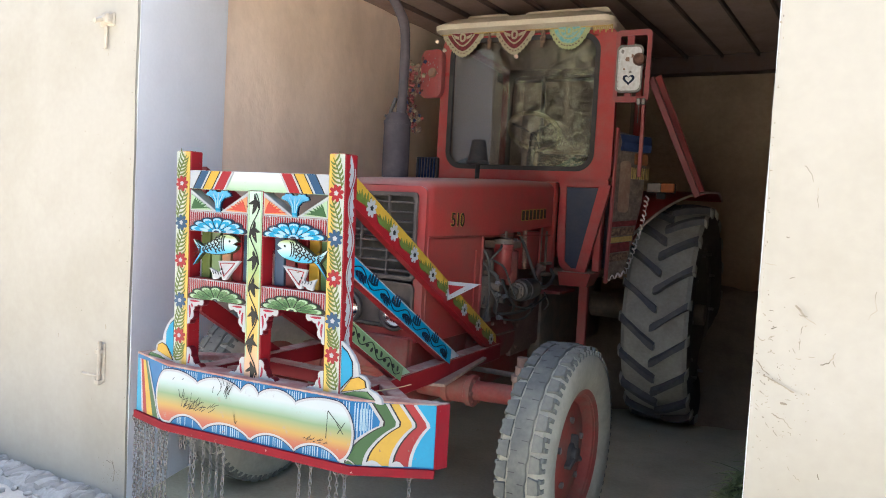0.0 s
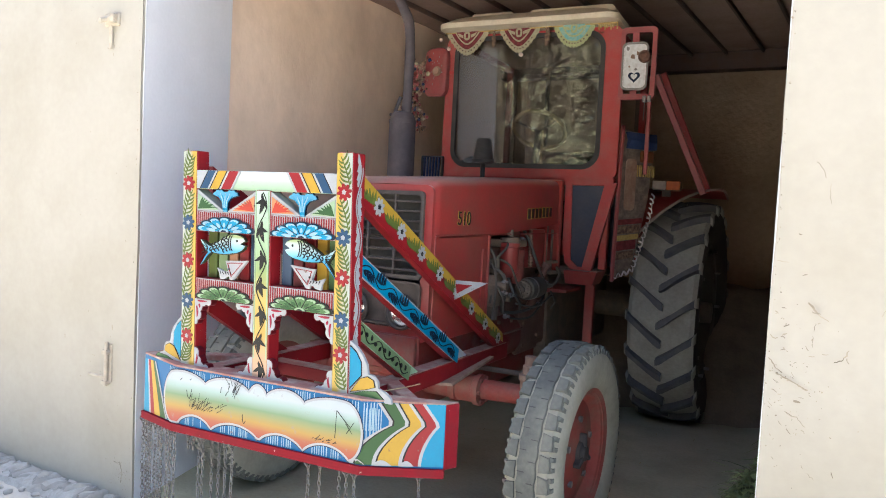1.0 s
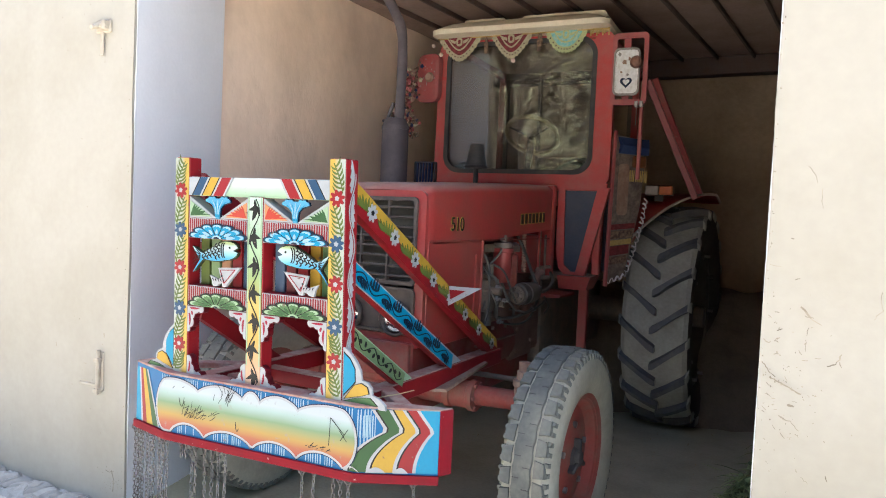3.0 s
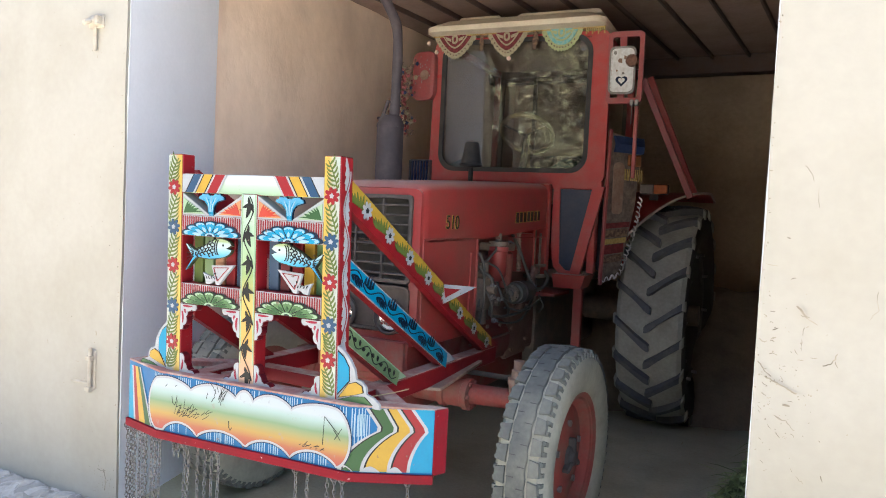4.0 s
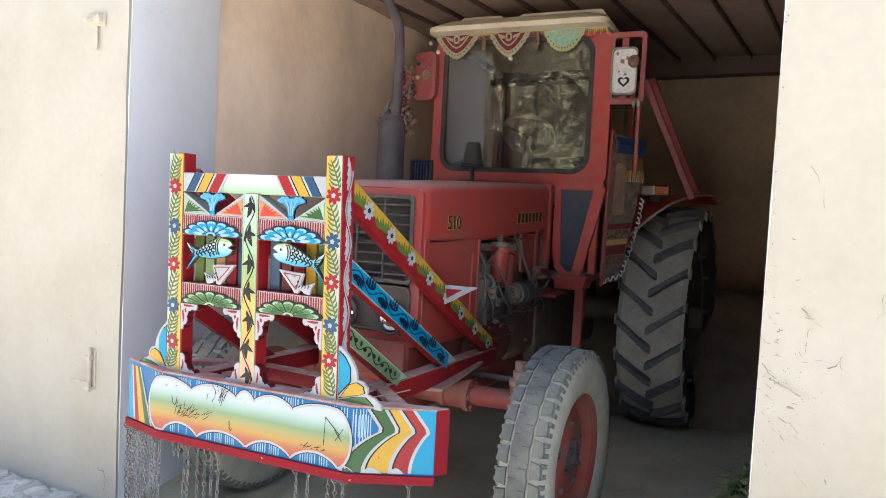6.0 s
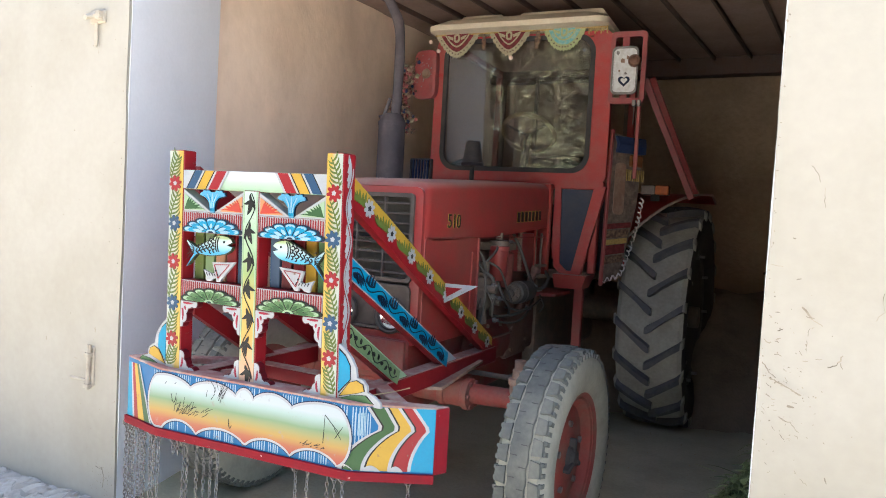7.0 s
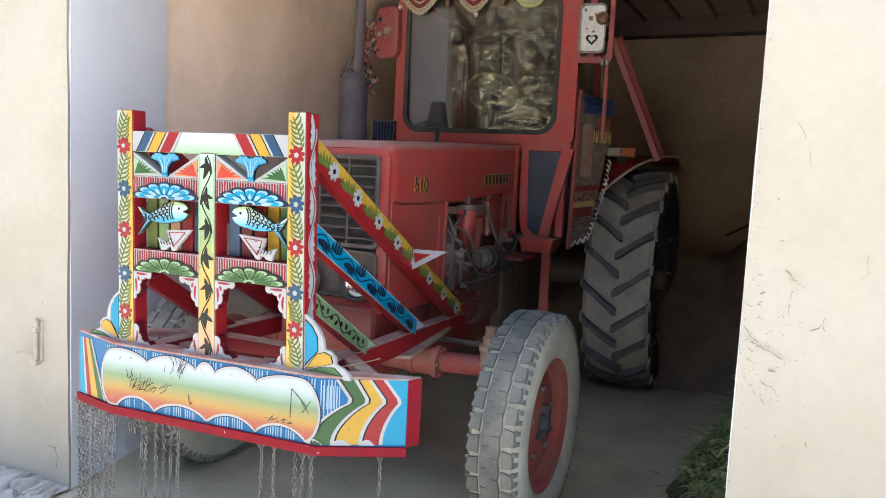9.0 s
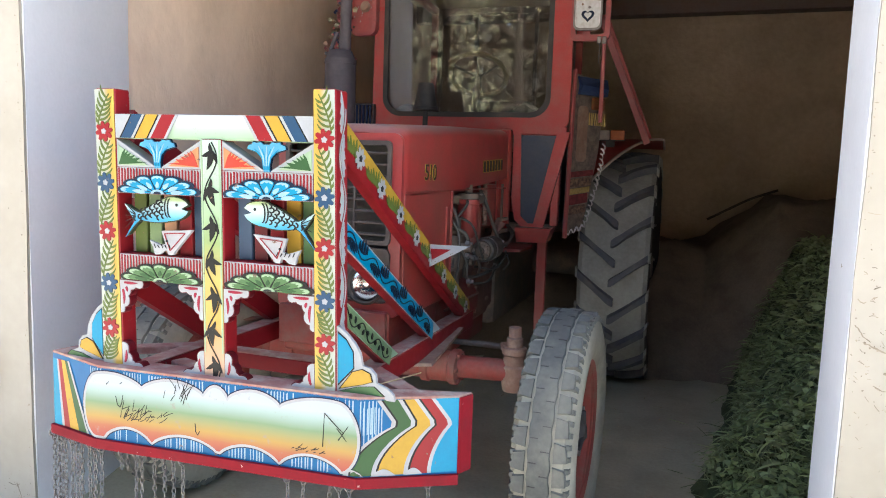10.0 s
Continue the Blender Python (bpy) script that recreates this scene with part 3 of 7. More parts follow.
def ground_sheet():
    bm = bmesh.new()
    xs = [-2500, -400, -90, -30] + [-12 + 0.4 * i for i in range(46)] + [12, 30, 90, 400, 2500]
    ys = [-2500, -400, -90, -30] + [-12 + 0.4 * i for i in range(36)] + [WALL_Y + 0.1, WALL_Y + 0.16, 9, 30, 90, 400, 2500]
    grid = []
    for y in ys:
        row = []
        for x in xs:
            near = max(abs(x), abs(y)) < 14
            z = -0.012 + (noise.noise((x * 0.7, y * 0.7, 0)) * 0.03 if near else 0)
            row.append(bm.verts.new((x, y, z if y < WALL_Y + 0.12 else -0.3)))
        grid.append(row)
    for a, b in zip(grid, grid[1:]):
        for i in range(len(a) - 1):
            bm.faces.new((a[i], a[i + 1], b[i + 1], b[i]))
    return bm


thing("ground", ground_sheet(), M["ground"], "dusty grey earth yard before the garage", "ground", kind="structure", smooth=80)

# ---- tractor ----
TRACTOR = Matrix.Translation((-1.908, 2.896, 0))
tractor = thing("tractor", None, None, "old red farm tractor with a decorated cab, parked in the garage", "tractor", m=TRACTOR)


def group_part(name, parent, m, label=""):
    e = new(name)
    e.parent = parent
    e.matrix_local = m
    return tagged(e, label) if label else e


def curved_block(bm, corners, r0, r1, taper=0.0):
    """A block on a tyre's round: four (x, angle) corners between two radii."""
    cx, ca = sum(c[0] for c in corners) / 4, sum(c[1] for c in corners) / 4
    lo = [bm.verts.new((x, r0 * math.cos(a), r0 * math.sin(a))) for x, a in corners]
    hi = [bm.verts.new((cx + (x - cx) * (1 - taper), r1 * math.cos(ca + (a - ca) * (1 - taper)), r1 * math.sin(ca + (a - ca) * (1 - taper)))) for x, a in corners]
    bm.faces.new(hi)
    for i in range(4):
        j = (i + 1) % 4
        bm.faces.new((lo[i], lo[j], hi[j], hi[i]))


def nuts(bm, n, radius, x, size, phase=0.0):
    """n hexagonal nuts on a circle round the x axis."""
    for i in range(n):
        a = 2 * math.pi * i / n + phase
        y, z = radius * math.cos(a), radius * math.sin(a)
        merge(bm, lathe([(size, 0), (size, size * 1.1)], 6, Matrix.Translation((x, y, z))))
    return bm


rng = random.Random(5)


def block_mesh(name, corners, r0, r1, taper, mat):
    bm = bmesh.new()
    curved_block(bm, corners, r0, r1, taper)
    return link_mesh(name, bm, mat)


def ring_of(name, mesh, n, parent, phase=0.0):
    """n pieces round a wheel, one mesh between them."""
    for i in range(n):
        ob = new(name, mesh)
        ob.parent = parent
        ob.matrix_local = Matrix.Rotation(2 * math.pi * i / n + phase, 4, "X")


TN = 36
TS = 2 * math.pi / TN
SHOULDER = [block_mesh("tread_block", [(s * 0.045, -TS * 0.45), (s * 0.088, -TS * 0.34), (s * 0.094, TS * 0.37), (s * 0.046, TS * 0.46)], 0.448, 0.4705, 0.10, M["rubber"]) for s in (1, -1)]
NOTCH = [block_mesh("shoulder_notch", [(s * 0.080, -TS * 0.20), (s * 0.103, -TS * 0.12), (s * 0.103, TS * 0.10), (s * 0.080, TS * 0.19)], 0.434, 0.456, 0.30, M["rubber"]) for s in (1, -1)]
SLIT = [block_mesh("tread_slit", [(s * 0.006, -0.0035), (s * 0.034, -0.0022), (s * 0.034, 0.0022), (s * 0.006, 0.0035)], 0.470, 0.4764, 0.0, M["black"]) for s in (1, -1)]


for side in (1, -1):
    turn = Matrix.Rotation(radians(-1), 4, "Z") @ (Matrix.Identity(4) if side > 0 else Matrix.Rotation(math.pi, 4, "Z"))
    w = group_part("front_wheel", tractor, Matrix.Translation((0.93 if side > 0 else -0.74, 0.06 if side > 0 else 0.0, 0.475)) @ turn)
    prof = [(0.272, -0.072), (0.29, -0.092), (0.34, -0.108), (0.40, -0.110), (0.440, -0.098), (0.458, -0.080), (0.467, 0.0), (0.458, 0.080), (0.440, 0.098), (0.40, 0.110), (0.34, 0.108), (0.29, 0.092), (0.272, 0.072)]
    part("tyre", lathe(prof, 72, closed=True), M["sidewall"], w, "dusty pale grey rubber tyre wall", smooth=35)
    zig = bmesh.new()
    rows = []
    for x, r in ((-0.040, 0.455), (-0.036, 0.4735), (0.0, 0.4755), (0.036, 0.4735), (0.040, 0.455)):
        rows.append([zig.verts.new((x + (0.0018 if (j // 2) % 2 else -0.0018) * (1 if x else 0), r * math.cos(2 * math.pi * j / (TN * 4)), r * math.sin(2 * math.pi * j / (TN * 4)))) for j in range(TN * 4)])
    for p, q in zip(rows, rows[1:]):
        for j in range(TN * 4):
            zig.faces.new((p[j], p[(j + 1) % (TN * 4)], q[(j + 1) % (TN * 4)], q[j]))
    part("tread_rib", zig, M["rubber"], w, "worn bluish grey middle rib with zigzag edges", smooth=30)
    for k in (0, 1):
        ring_of("tread_block", SHOULDER[k], TN, w, k * TS * 0.5)
        ring_of("shoulder_notch", NOTCH[k], TN * 2, w, k * TS * 0.5 + TS * 0.25)
        ring_of("tread_slit", SLIT[k], TN, w, k * TS * 0.5)
    part("rim", lathe([(0.277, -0.08), (0.262, -0.078), (0.25, 0.0), (0.262, 0.078), (0.284, 0.088), (0.270, 0.080), (0.252, 0.068), (0.244, 0.048), (0.225, 0.030), (0.17, 0.038), (0.12, 0.052), (0.10, 0.054)], 48), M["rimred"], w, "dusty red steel wheel disc", smooth=30)
    hub = lathe([(0.070, -0.05), (0.066, 0.0), (0.062, 0.026), (0.046, 0.032), (0.038, 0.044), (0.024, 0.048), (0.0005, 0.050)], 24)
    for k in range(3):
        a = radians(90 + 120 * k)
        merge(hub, bar((0.026, 0, 0), (0.020, 0.105 * math.cos(a), 0.105 * math.sin(a)), 0.026, 0.042, 0.006, up=(1, 0, 0)))
    hub.transform(Matrix.Translation((0.046, 0, 0)) @ Matrix.Diagonal((0.9, 0.82, 0.82, 1)))
    part("hub", hub, M["black"], w, "greasy dark hub with three arms", smooth=40)
    for k in range(5):
        a = 2 * math.pi * k / 5 + 0.3
        part("wheel_nut", lathe([(0.014, 0), (0.014, 0.015)], 6, Matrix.Translation((0.043, 0.145 * math.cos(a), 0.145 * math.sin(a)))), M["steel"], w)


def lug_mesh(s):
    """One tread bar, bent from the shoulder down to the middle."""
    bm = bmesh.new()
    rows = []
    for x, b, h, r0, r1 in ((0.207, -0.012, 0.0335, 0.712, 0.765), (0.192, 0.0, 0.0244, 0.728, 0.790), (0.130, 0.064, 0.0206, 0.752, 0.802), (0.065, 0.136, 0.0206, 0.757, 0.806), (0.020, 0.188, 0.0260, 0.757, 0.803), (-0.002, 0.208, 0.0263, 0.757, 0.801), (-0.016, 0.218, 0.0199, 0.757, 0.798)):
        ring = []
        for r, k in ((r0, 1.15), (r1, 0.95)):
            for e in (-1, 1):
                v = b + e * h * k / 0.8
                ring.append(bm.verts.new((s * x, r * math.cos(v), r * math.sin(v))))
        rows.append(ring)
    for i, (p, q) in enumerate(zip(rows, rows[1:])):
        for u, v in ((0, 2), (2, 3), (3, 1)):
            f = bm.faces.new((p[u], p[v], q[v], q[u]))
            f.material_index = 1 if i > 0 else 0
    for ring in (rows[0], rows[-1]):
        bm.faces.new((ring[0], ring[1], ring[3], ring[2]))
    return link_mesh("lug", bm, [M["lug"], M["lugtop"]], 70)


LUGS = [lug_mesh(1), lug_mesh(-1)]
LN = 20
for side in (1, -1):
    w = group_part("rear_wheel", tractor, Matrix.Translation((0.900 * side, 2.75, 0.815)) @ Matrix.Diagonal((1.13, 1.035, 1.035, 1)))
    prof = [(0.49, -0.15), (0.52, -0.178), (0.60, -0.200), (0.68, -0.204), (0.730, -0.196), (0.750, -0.172), (0.762, 0.0), (0.750, 0.172), (0.730, 0.196), (0.68, 0.204), (0.60, 0.200), (0.52, 0.178), (0.49, 0.15)]
    carcass = lathe(prof, 80, closed=True)
    for f in carcass.faces:
        f.material_index = 1 if max(math.hypot(v.co.y, v.co.z) for v in f.verts) < 0.74 else 0
    part("tyre", carcass, [M["lug"], M["sidedark"]], w, "dusty brown grey tractor tyre with black flanks", smooth=35)
    for k in (0, 1):
        ring_of("lug", LUGS[k], LN, w, k * math.pi / LN + 0.134)
    part("rim", lathe([(0.495, -0.15), (0.47, -0.15), (0.46, 0), (0.47, 0.15), (0.50, 0.157), (0.475, 0.14), (0.40, 0.10), (0.2, 0.05), (0.15, 0.05)], 48), M["hubdark"], w, smooth=30)
    for k in range(10):
        a = 2 * math.pi * k / 10
        part("rim_bolt", lathe([(0.012, 0.0), (0.012, 0.035), (0.0005, 0.036)], 6, Matrix.Translation((0.150, 0.462 * math.cos(a), 0.462 * math.sin(a)))), M["steel"], w)
    part("hub", nuts(lathe([(0.16, 0.05), (0.15, 0.08), (0.08, 0.10), (0.075, 0.19), (0.0005, 0.195)], 24), 8, 0.125, 0.07, 0.016), M["oily"], w, smooth=40)

# hood: a long shell, rounded above, a little higher at the cab


def hood_section(y, z, drop, w=0.28, r=0.055):
    pts = [(w, y, z - drop)]
    for i in range(6):
        a = radians(90 * i / 5)
        pts.append((w - r + r * math.cos(a), y, z - r + r * math.sin(a)))
    pts += [(0.1, y, z + 0.008), (-0.1, y, z + 0.008)]
    for i in range(6):
        a = radians(90 + 90 * i / 5)
        pts.append((-w + r + r * math.cos(a), y, z - r + r * math.sin(a)))
    return pts + [(-w, y, z - drop)]


hood = loft([hood_section(-0.075, 1.600, 0.240, 0.262), hood_section(-0.055, 1.628, 0.268, 0.278), hood_section(0.0, 1.638, 0.277), hood_section(0.5, 1.668, 0.300), hood_section(1.0, 1.696, 0.300), hood_section(1.62, 1.724, 0.285)])
bmesh.ops.delete(hood, geom=[f for f in hood.faces if all(v.co.y < -0.07 for v in f.verts)], context="FACES_ONLY")
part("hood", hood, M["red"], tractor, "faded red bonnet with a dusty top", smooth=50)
for s in (1, -1):
    sheet = bmesh.new()
    # side panel under the bonnet's front, with a pressed rib
    merge(sheet, box((s * 0.276 - 0.004, -0.055, 0.87), (s * 0.276 + 0.004, 0.52, 1.372), 0.003))
    part("side_panel", sheet, M["red"], tractor)
    part("panel_rib", bar((s * 0.283, 0.44, 0.90), (s * 0.283, 0.45, 1.30), 0.006, 0.012, 0.002, up=(1, 0, 0)), M["red"], tractor)
    part("panel_edge", bar((s * 0.279, 0.525, 0.87), (s * 0.279, 0.525, 1.372), 0.018, 0.018, 0.004, up=(1, 0, 0)), M["red"], tractor)
part("bonnet_seam", box((0.2795, -0.05, 1.372), (0.284, 1.56, 1.379)), M["dirtyred"], tractor)

# front mask with grille and lights
mask = ring_plate(rounded(0.55, 0.73, 0.035, 4, 0, 1.24), rounded(0.46, 0.63, 0.02, 4, -0.005, 1.245), 0.04, Matrix.Translation((0, -0.082, 0)))
part("front_mask", mask, M["red"], tractor, smooth=40)
part("radiator", box((-0.24, 0.0, 0.90), (0.24, 0.04, 1.56)), M["hubdark"], tractor)
grille = group_part("grille", tractor, Matrix.Identity(4))
part("grille_frame", ring_plate(rounded(0.47, 0.41, 0.02, 3, 0, 1.37), rounded(0.435, 0.375, 0.015, 3, 0, 1.37), 0.03, Matrix.Translation((0, -0.095, 0))), M["bronze"], grille)
for i in range(8):
    z = 1.205 + i * 0.046
    part("slat", box((-0.22, -0.088, z - 0.005), (0.22, -0.055, z + 0.005), 0.003), M["bronze"], grille)
for x in (-0.075, 0.075):
    part("grille_bar", box((x - 0.005, -0.092, 1.18), (x + 0.005, -0.07, 1.56), 0.002), M["bronze"], grille)
part("light_panel", ring_plate(rounded(0.47, 0.215, 0.03, 4, 0, 1.045), rounded(0.44, 0.19, 0.025, 4, 0, 1.045), 0.028, Matrix.Translation((0, -0.096, 0))), M["bronze"], tractor, smooth=40)
part("light_backing", box((-0.225, -0.078, 0.945), (0.225, -0.066, 1.145)), M["bronze"], tractor)
for s in (1, -1):
    hl = group_part("headlight", tractor, Matrix.Translation((0.135 * s, -0.08, 1.005)) @ Matrix.Rotation(radians(-90), 4, "Z"))
    part("bezel", lathe([(0.066, -0.01), (0.082, 0.0), (0.084, 0.022), (0.074, 0.030), (0.068, 0.016)], 32), M["bronze"], hl, smooth=40)
    part("reflector", lathe([(0.068, 0.012), (0.05, -0.006), (0.0005, -0.016)], 32), M["reflector"], hl, smooth=60)
    part("lens", lathe([(0.069, 0.012), (0.055, 0.020), (0.03, 0.026), (0.0005, 0.028)], 32), M["lens"], hl, "silvery domed glass lens", smooth=60)

# front beam, axle and steering knuckles
part("front_beam", box((-0.24, -0.10, 0.70), (0.24, 0.55, 0.90), 0.012), M["dirtyred"], tractor)
part("front_support", box((-0.16, 0.0, 0.50), (0.16, 0.40, 0.72), 0.03, 2), M["dirtyred"], tractor)
axle = group_part("front_axle", tractor, Matrix.Identity(4))
part("axle_tube", lathe([(0.062, -0.32), (0.062, 0.32)], 20, Matrix.Translation((0, 0.16, 0.64))), M["dirtyred"], axle, smooth=30)
for s in (1, -1):
    part("flange", nuts(lathe([(0.074, 0), (0.074, 0.03), (0.066, 0.035), (0.066, 0.12), (0.076, 0.126), (0.076, 0.155), (0.052, 0.16)], 20), 6, 0.060, 0.155, 0.011) if s > 0 else lathe([(0.074, 0), (0.074, 0.03), (0.066, 0.035), (0.066, 0.12), (0.076, 0.126), (0.076, 0.155)], 20, Matrix.Identity(4)), M["rimred"], axle, smooth=35).matrix_local = Matrix.Translation((0.305 * s, 0.16, 0.64)) @ (Matrix.Identity(4) if s > 0 else Matrix.Rotation(math.pi, 4, "Z"))
    part("axle_sleeve", rod((0.45 * s, 0.16, 0.645), (0.69 * s, 0.15, 0.655), 0.048, 0.046, 18), M["dirtyred"], axle, smooth=35)
    kn = lathe([(0.044, -0.08), (0.050, -0.05), (0.052, 0.02), (0.044, 0.03), (0.044, 0.07), (0.050, 0.075), (0.050, 0.10), (0.034, 0.105), (0.034, 0.14), (0.026, 0.145), (0.026, 0.185), (0.0005, 0.188)], 18, Matrix.Translation((0.700 * s, 0.15, 0.655)) @ Matrix.Rotation(radians(-90), 4, "Y"))
    part("knuckle", kn, M["dustiron"], axle, "dust caked iron steering knuckle", smooth=35)
    part("steering_arm", bar((0.665 * s, 0.17, 0.735), (0.60 * s, 0.40, 0.70), 0.045, 0.025, 0.008), M["dustiron"], axle)
    part("stub_axle", rod((0.74 * s, 0.12, 0.52), (0.88 * s, 0.06, 0.475), 0.04, 0.04, 14), M["oily"], axle, smooth=35)
part("tie_rod", rod((-0.60, 0.40, 0.69), (0.60, 0.40, 0.69), 0.014), M["oily"], tractor)
part("drag_plate", loft([[(0.30, -0.16, 0.705), (0.43, -0.10, 0.705), (0.43, -0.10, 0.718), (0.30, -0.16, 0.718)], [(0.28, 0.40, 0.745), (0.40, 0.40, 0.745), (0.40, 0.40, 0.758), (0.28, 0.40, 0.758)]]), M["dustiron"], tractor, "bent dusty steel plate beside the axle")

# engine
part("engine_block", box((-0.19, 0.45, 0.62), (0.19, 1.72, 1.30), 0.03, 2), M["grime"], tractor)
part("cylinder_head", box((-0.15, 0.55, 1.28), (0.15, 1.60, 1.40), 0.02, 2), M["grime"], tractor)
part("sump", box((-0.17, 0.50, 0.46), (0.17, 1.60, 0.64), 0.05, 3), M["dirtyred"], tractor, smooth=50)
part("crankcase_flank", lathe([(0.02, 0.0), (0.11, 0.004), (0.135, 0.03), (0.14, 0.10), (0.14, 0.62), (0.12, 0.66), (0.02, 0.665)], 28, aim((0.13, 0.46, 0.76), (0.13, 1.46, 0.76))), M["dirtyred"], tractor, "rounded oily red crankcase", smooth=40)
part("crankcase_seam", bar((0.262, 0.52, 0.80), (0.262, 1.10, 0.80), 0.018, 0.012, 0.003), M["grime"], tractor)
part("flywheel_housing", box((0.12, 1.20, 0.60), (0.20, 1.56, 1.02), 0.03, 2), M["grime"], tractor, smooth=40)
for y, z in ((0.60, 0.86), (0.78, 0.87), (0.96, 0.86), (1.26, 0.66), (1.26, 0.80), (1.26, 0.94), (1.50, 0.70), (1.50, 0.92)):
    part("casing_bolt", lathe([(0.011, 0.0), (0.011, 0.012)], 6, Matrix.Translation((0.245 if y < 1.2 else 0.199, y, z))), M["dustiron"], tractor)
part("side_shelf", loft([[(0.16, 1.38, 0.995), (0.42, 1.42, 1.005), (0.42, 1.42, 1.02), (0.16, 1.38, 1.03)], [(0.16, 1.66, 1.00), (0.44, 1.66, 1.01), (0.44, 1.66, 1.03), (0.16, 1.66, 1.04)]]), M["dirtyred"], tractor)
flt = group_part("fuel_filter", tractor, Matrix.Translation((0.27, 0.83, 1.13)))
UP = Matrix.Rotation(radians(-90), 4, "Y")
part("cup", lathe([(0.0005, -0.005), (0.032, 0), (0.052, 0.03), (0.056, 0.17), (0.060, 0.175), (0.060, 0.195), (0.05, 0.20)], 24, UP), M["red"], flt, smooth=35)
part("cap", lathe([(0.055, 0.20), (0.055, 0.225), (0.02, 0.23), (0.02, 0.27), (0.0005, 0.272)], 16, UP), M["oily"], flt, smooth=35)
part("fuel_filter_bracket", box((0.17, 0.78, 1.30), (0.30, 1.02, 1.345), 0.006), M["oily"], tractor)
f2 = lathe([(0.0005, -0.005), (0.03, 0), (0.042, 0.03), (0.042, 0.20), (0.03, 0.21)], 20, Matrix.Translation((0.25, 1.00, 1.08)) @ UP)
part("second_filter", f2, M["dirtyred"], tractor, smooth=35)
gen = group_part("generator", tractor, Matrix.Translation((0.310, 0.98, 1.05)) @ Matrix.Rotation(radians(90), 4, "Z") @ Matrix.Diagonal((0.9, 0.84, 0.84, 1)))
part("casing", lathe([(0.05, 0.0), (0.074, 0.012), (0.078, 0.03), (0.078, 0.19), (0.072, 0.2), (0.072, 0.26), (0.05, 0.27)], 28), M["hubdark"], gen, smooth=35)
part("end_cap", nuts(lathe([(0.060, -0.02), (0.064, 0.0), (0.04, -0.026), (0.026, -0.03), (0.024, -0.05), (0.0005, -0.052)], 24), 5, 0.046, -0.034, 0.010), M["oily"], gen, smooth=35)
part("band", lathe([(0.081, 0.08), (0.081, 0.10)], 28), M["steel"], gen)
part("fuel_pump", merge(box((0.19, 0.60, 0.98), (0.30, 0.74, 1.16), 0.015, 2), rod((0.25, 0.67, 0.90), (0.25, 0.67, 1.24), 0.035), rod((0.25, 0.62, 1.10), (0.36, 0.62, 1.10), 0.022), rod((0.25, 0.72, 1.02), (0.34, 0.72, 1.02), 0.018)), M["oily"], tractor, smooth=35)
part("oil_filler", merge(rod((0.22, 1.30, 0.90), (0.30, 1.34, 1.16), 0.022), lathe([(0.03, 0), (0.03, 0.03)], 14, aim((0.30, 1.34, 1.16), (0.32, 1.35, 1.20)))), M["grime"], tractor, smooth=35)
for pts, r in (
    ([(0.26, 0.60, 1.20), (0.33, 0.62, 1.16), (0.33, 0.66, 1.05), (0.30, 0.70, 0.95), (0.33, 0.90, 0.93), (0.34, 1.15, 0.95), (0.30, 1.35, 0.99)], 0.009),
    ([(0.27, 0.83, 1.13), (0.32, 0.80, 1.05), (0.33, 0.88, 0.98), (0.30, 0.95, 0.92)], 0.008),
    ([(0.25, 0.66, 1.22), (0.29, 0.74, 1.30), (0.27, 0.80, 1.33)], 0.007),
    ([(0.20, 0.56, 1.33), (0.27, 0.60, 1.28), (0.29, 0.62, 1.15), (0.27, 0.60, 1.00)], 0.008),
    ([(0.23, 1.12, 1.40), (0.27, 1.16, 1.30), (0.31, 1.22, 1.15), (0.34, 1.24, 1.08)], 0.010),
    ([(0.31, 1.20, 1.08), (0.36, 1.32, 1.06), (0.36, 1.45, 1.11), (0.30, 1.56, 1.15)], 0.011),
    ([(0.29, 0.92, 0.97), (0.36, 1.02, 0.95), (0.37, 1.18, 0.97), (0.36, 1.34, 1.00)], 0.006),
    ([(0.20, 0.65, 0.95), (0.26, 0.62, 0.85), (0.25, 0.60, 0.72)], 0.010),
    ([(0.31, 0.60, 1.10), (0.34, 0.62, 1.02), (0.33, 0.66, 0.94), (0.34, 0.80, 0.90), (0.35, 1.00, 0.89), (0.33, 1.20, 0.93)], 0.006),
    ([(0.28, 0.68, 1.24), (0.33, 0.72, 1.20), (0.35, 0.78, 1.10), (0.36, 0.84, 1.02)], 0.006),
    ([(0.24, 0.57, 1.26), (0.30, 0.58, 1.18), (0.31, 0.58, 1.04), (0.29, 0.58, 0.92)], 0.006),
    ([(0.36, 1.30, 1.02), (0.37, 1.36, 0.95), (0.33, 1.40, 0.90)], 0.006),
):
    part("engine_pipe", hose(pts, r), M["hubdark"], tractor, smooth=60)
for y, z in ((0.62, 1.12), (0.62, 1.06), (0.72, 1.04), (0.66, 0.93), (0.80, 1.33), (0.90, 1.345), (0.98, 1.345), (1.24, 1.08), (1.32, 1.05), (1.15, 0.95)):
    part("union_nut", lathe([(0.015, 0.0), (0.015, 0.018), (0.008, 0.020), (0.008, 0.034)], 6, Matrix.Translation((0.33 if z < 1.3 else 0.27, y, z))), M["steel"], tractor)
part("ribbed_hose", hose([(0.262, 1.18, 1.17), (0.262, 1.17, 1.30), (0.262, 1.16, 1.42)], lambda t: 0.012 + 0.004 * (math.sin(t * 90) > 0), 10, 24), M["dustiron"], tractor, smooth=60)
part("battery_cover", box((0.17, 1.20, 1.16), (0.262, 1.42, 1.40), 0.012, 2), M["red"], tractor, smooth=40)
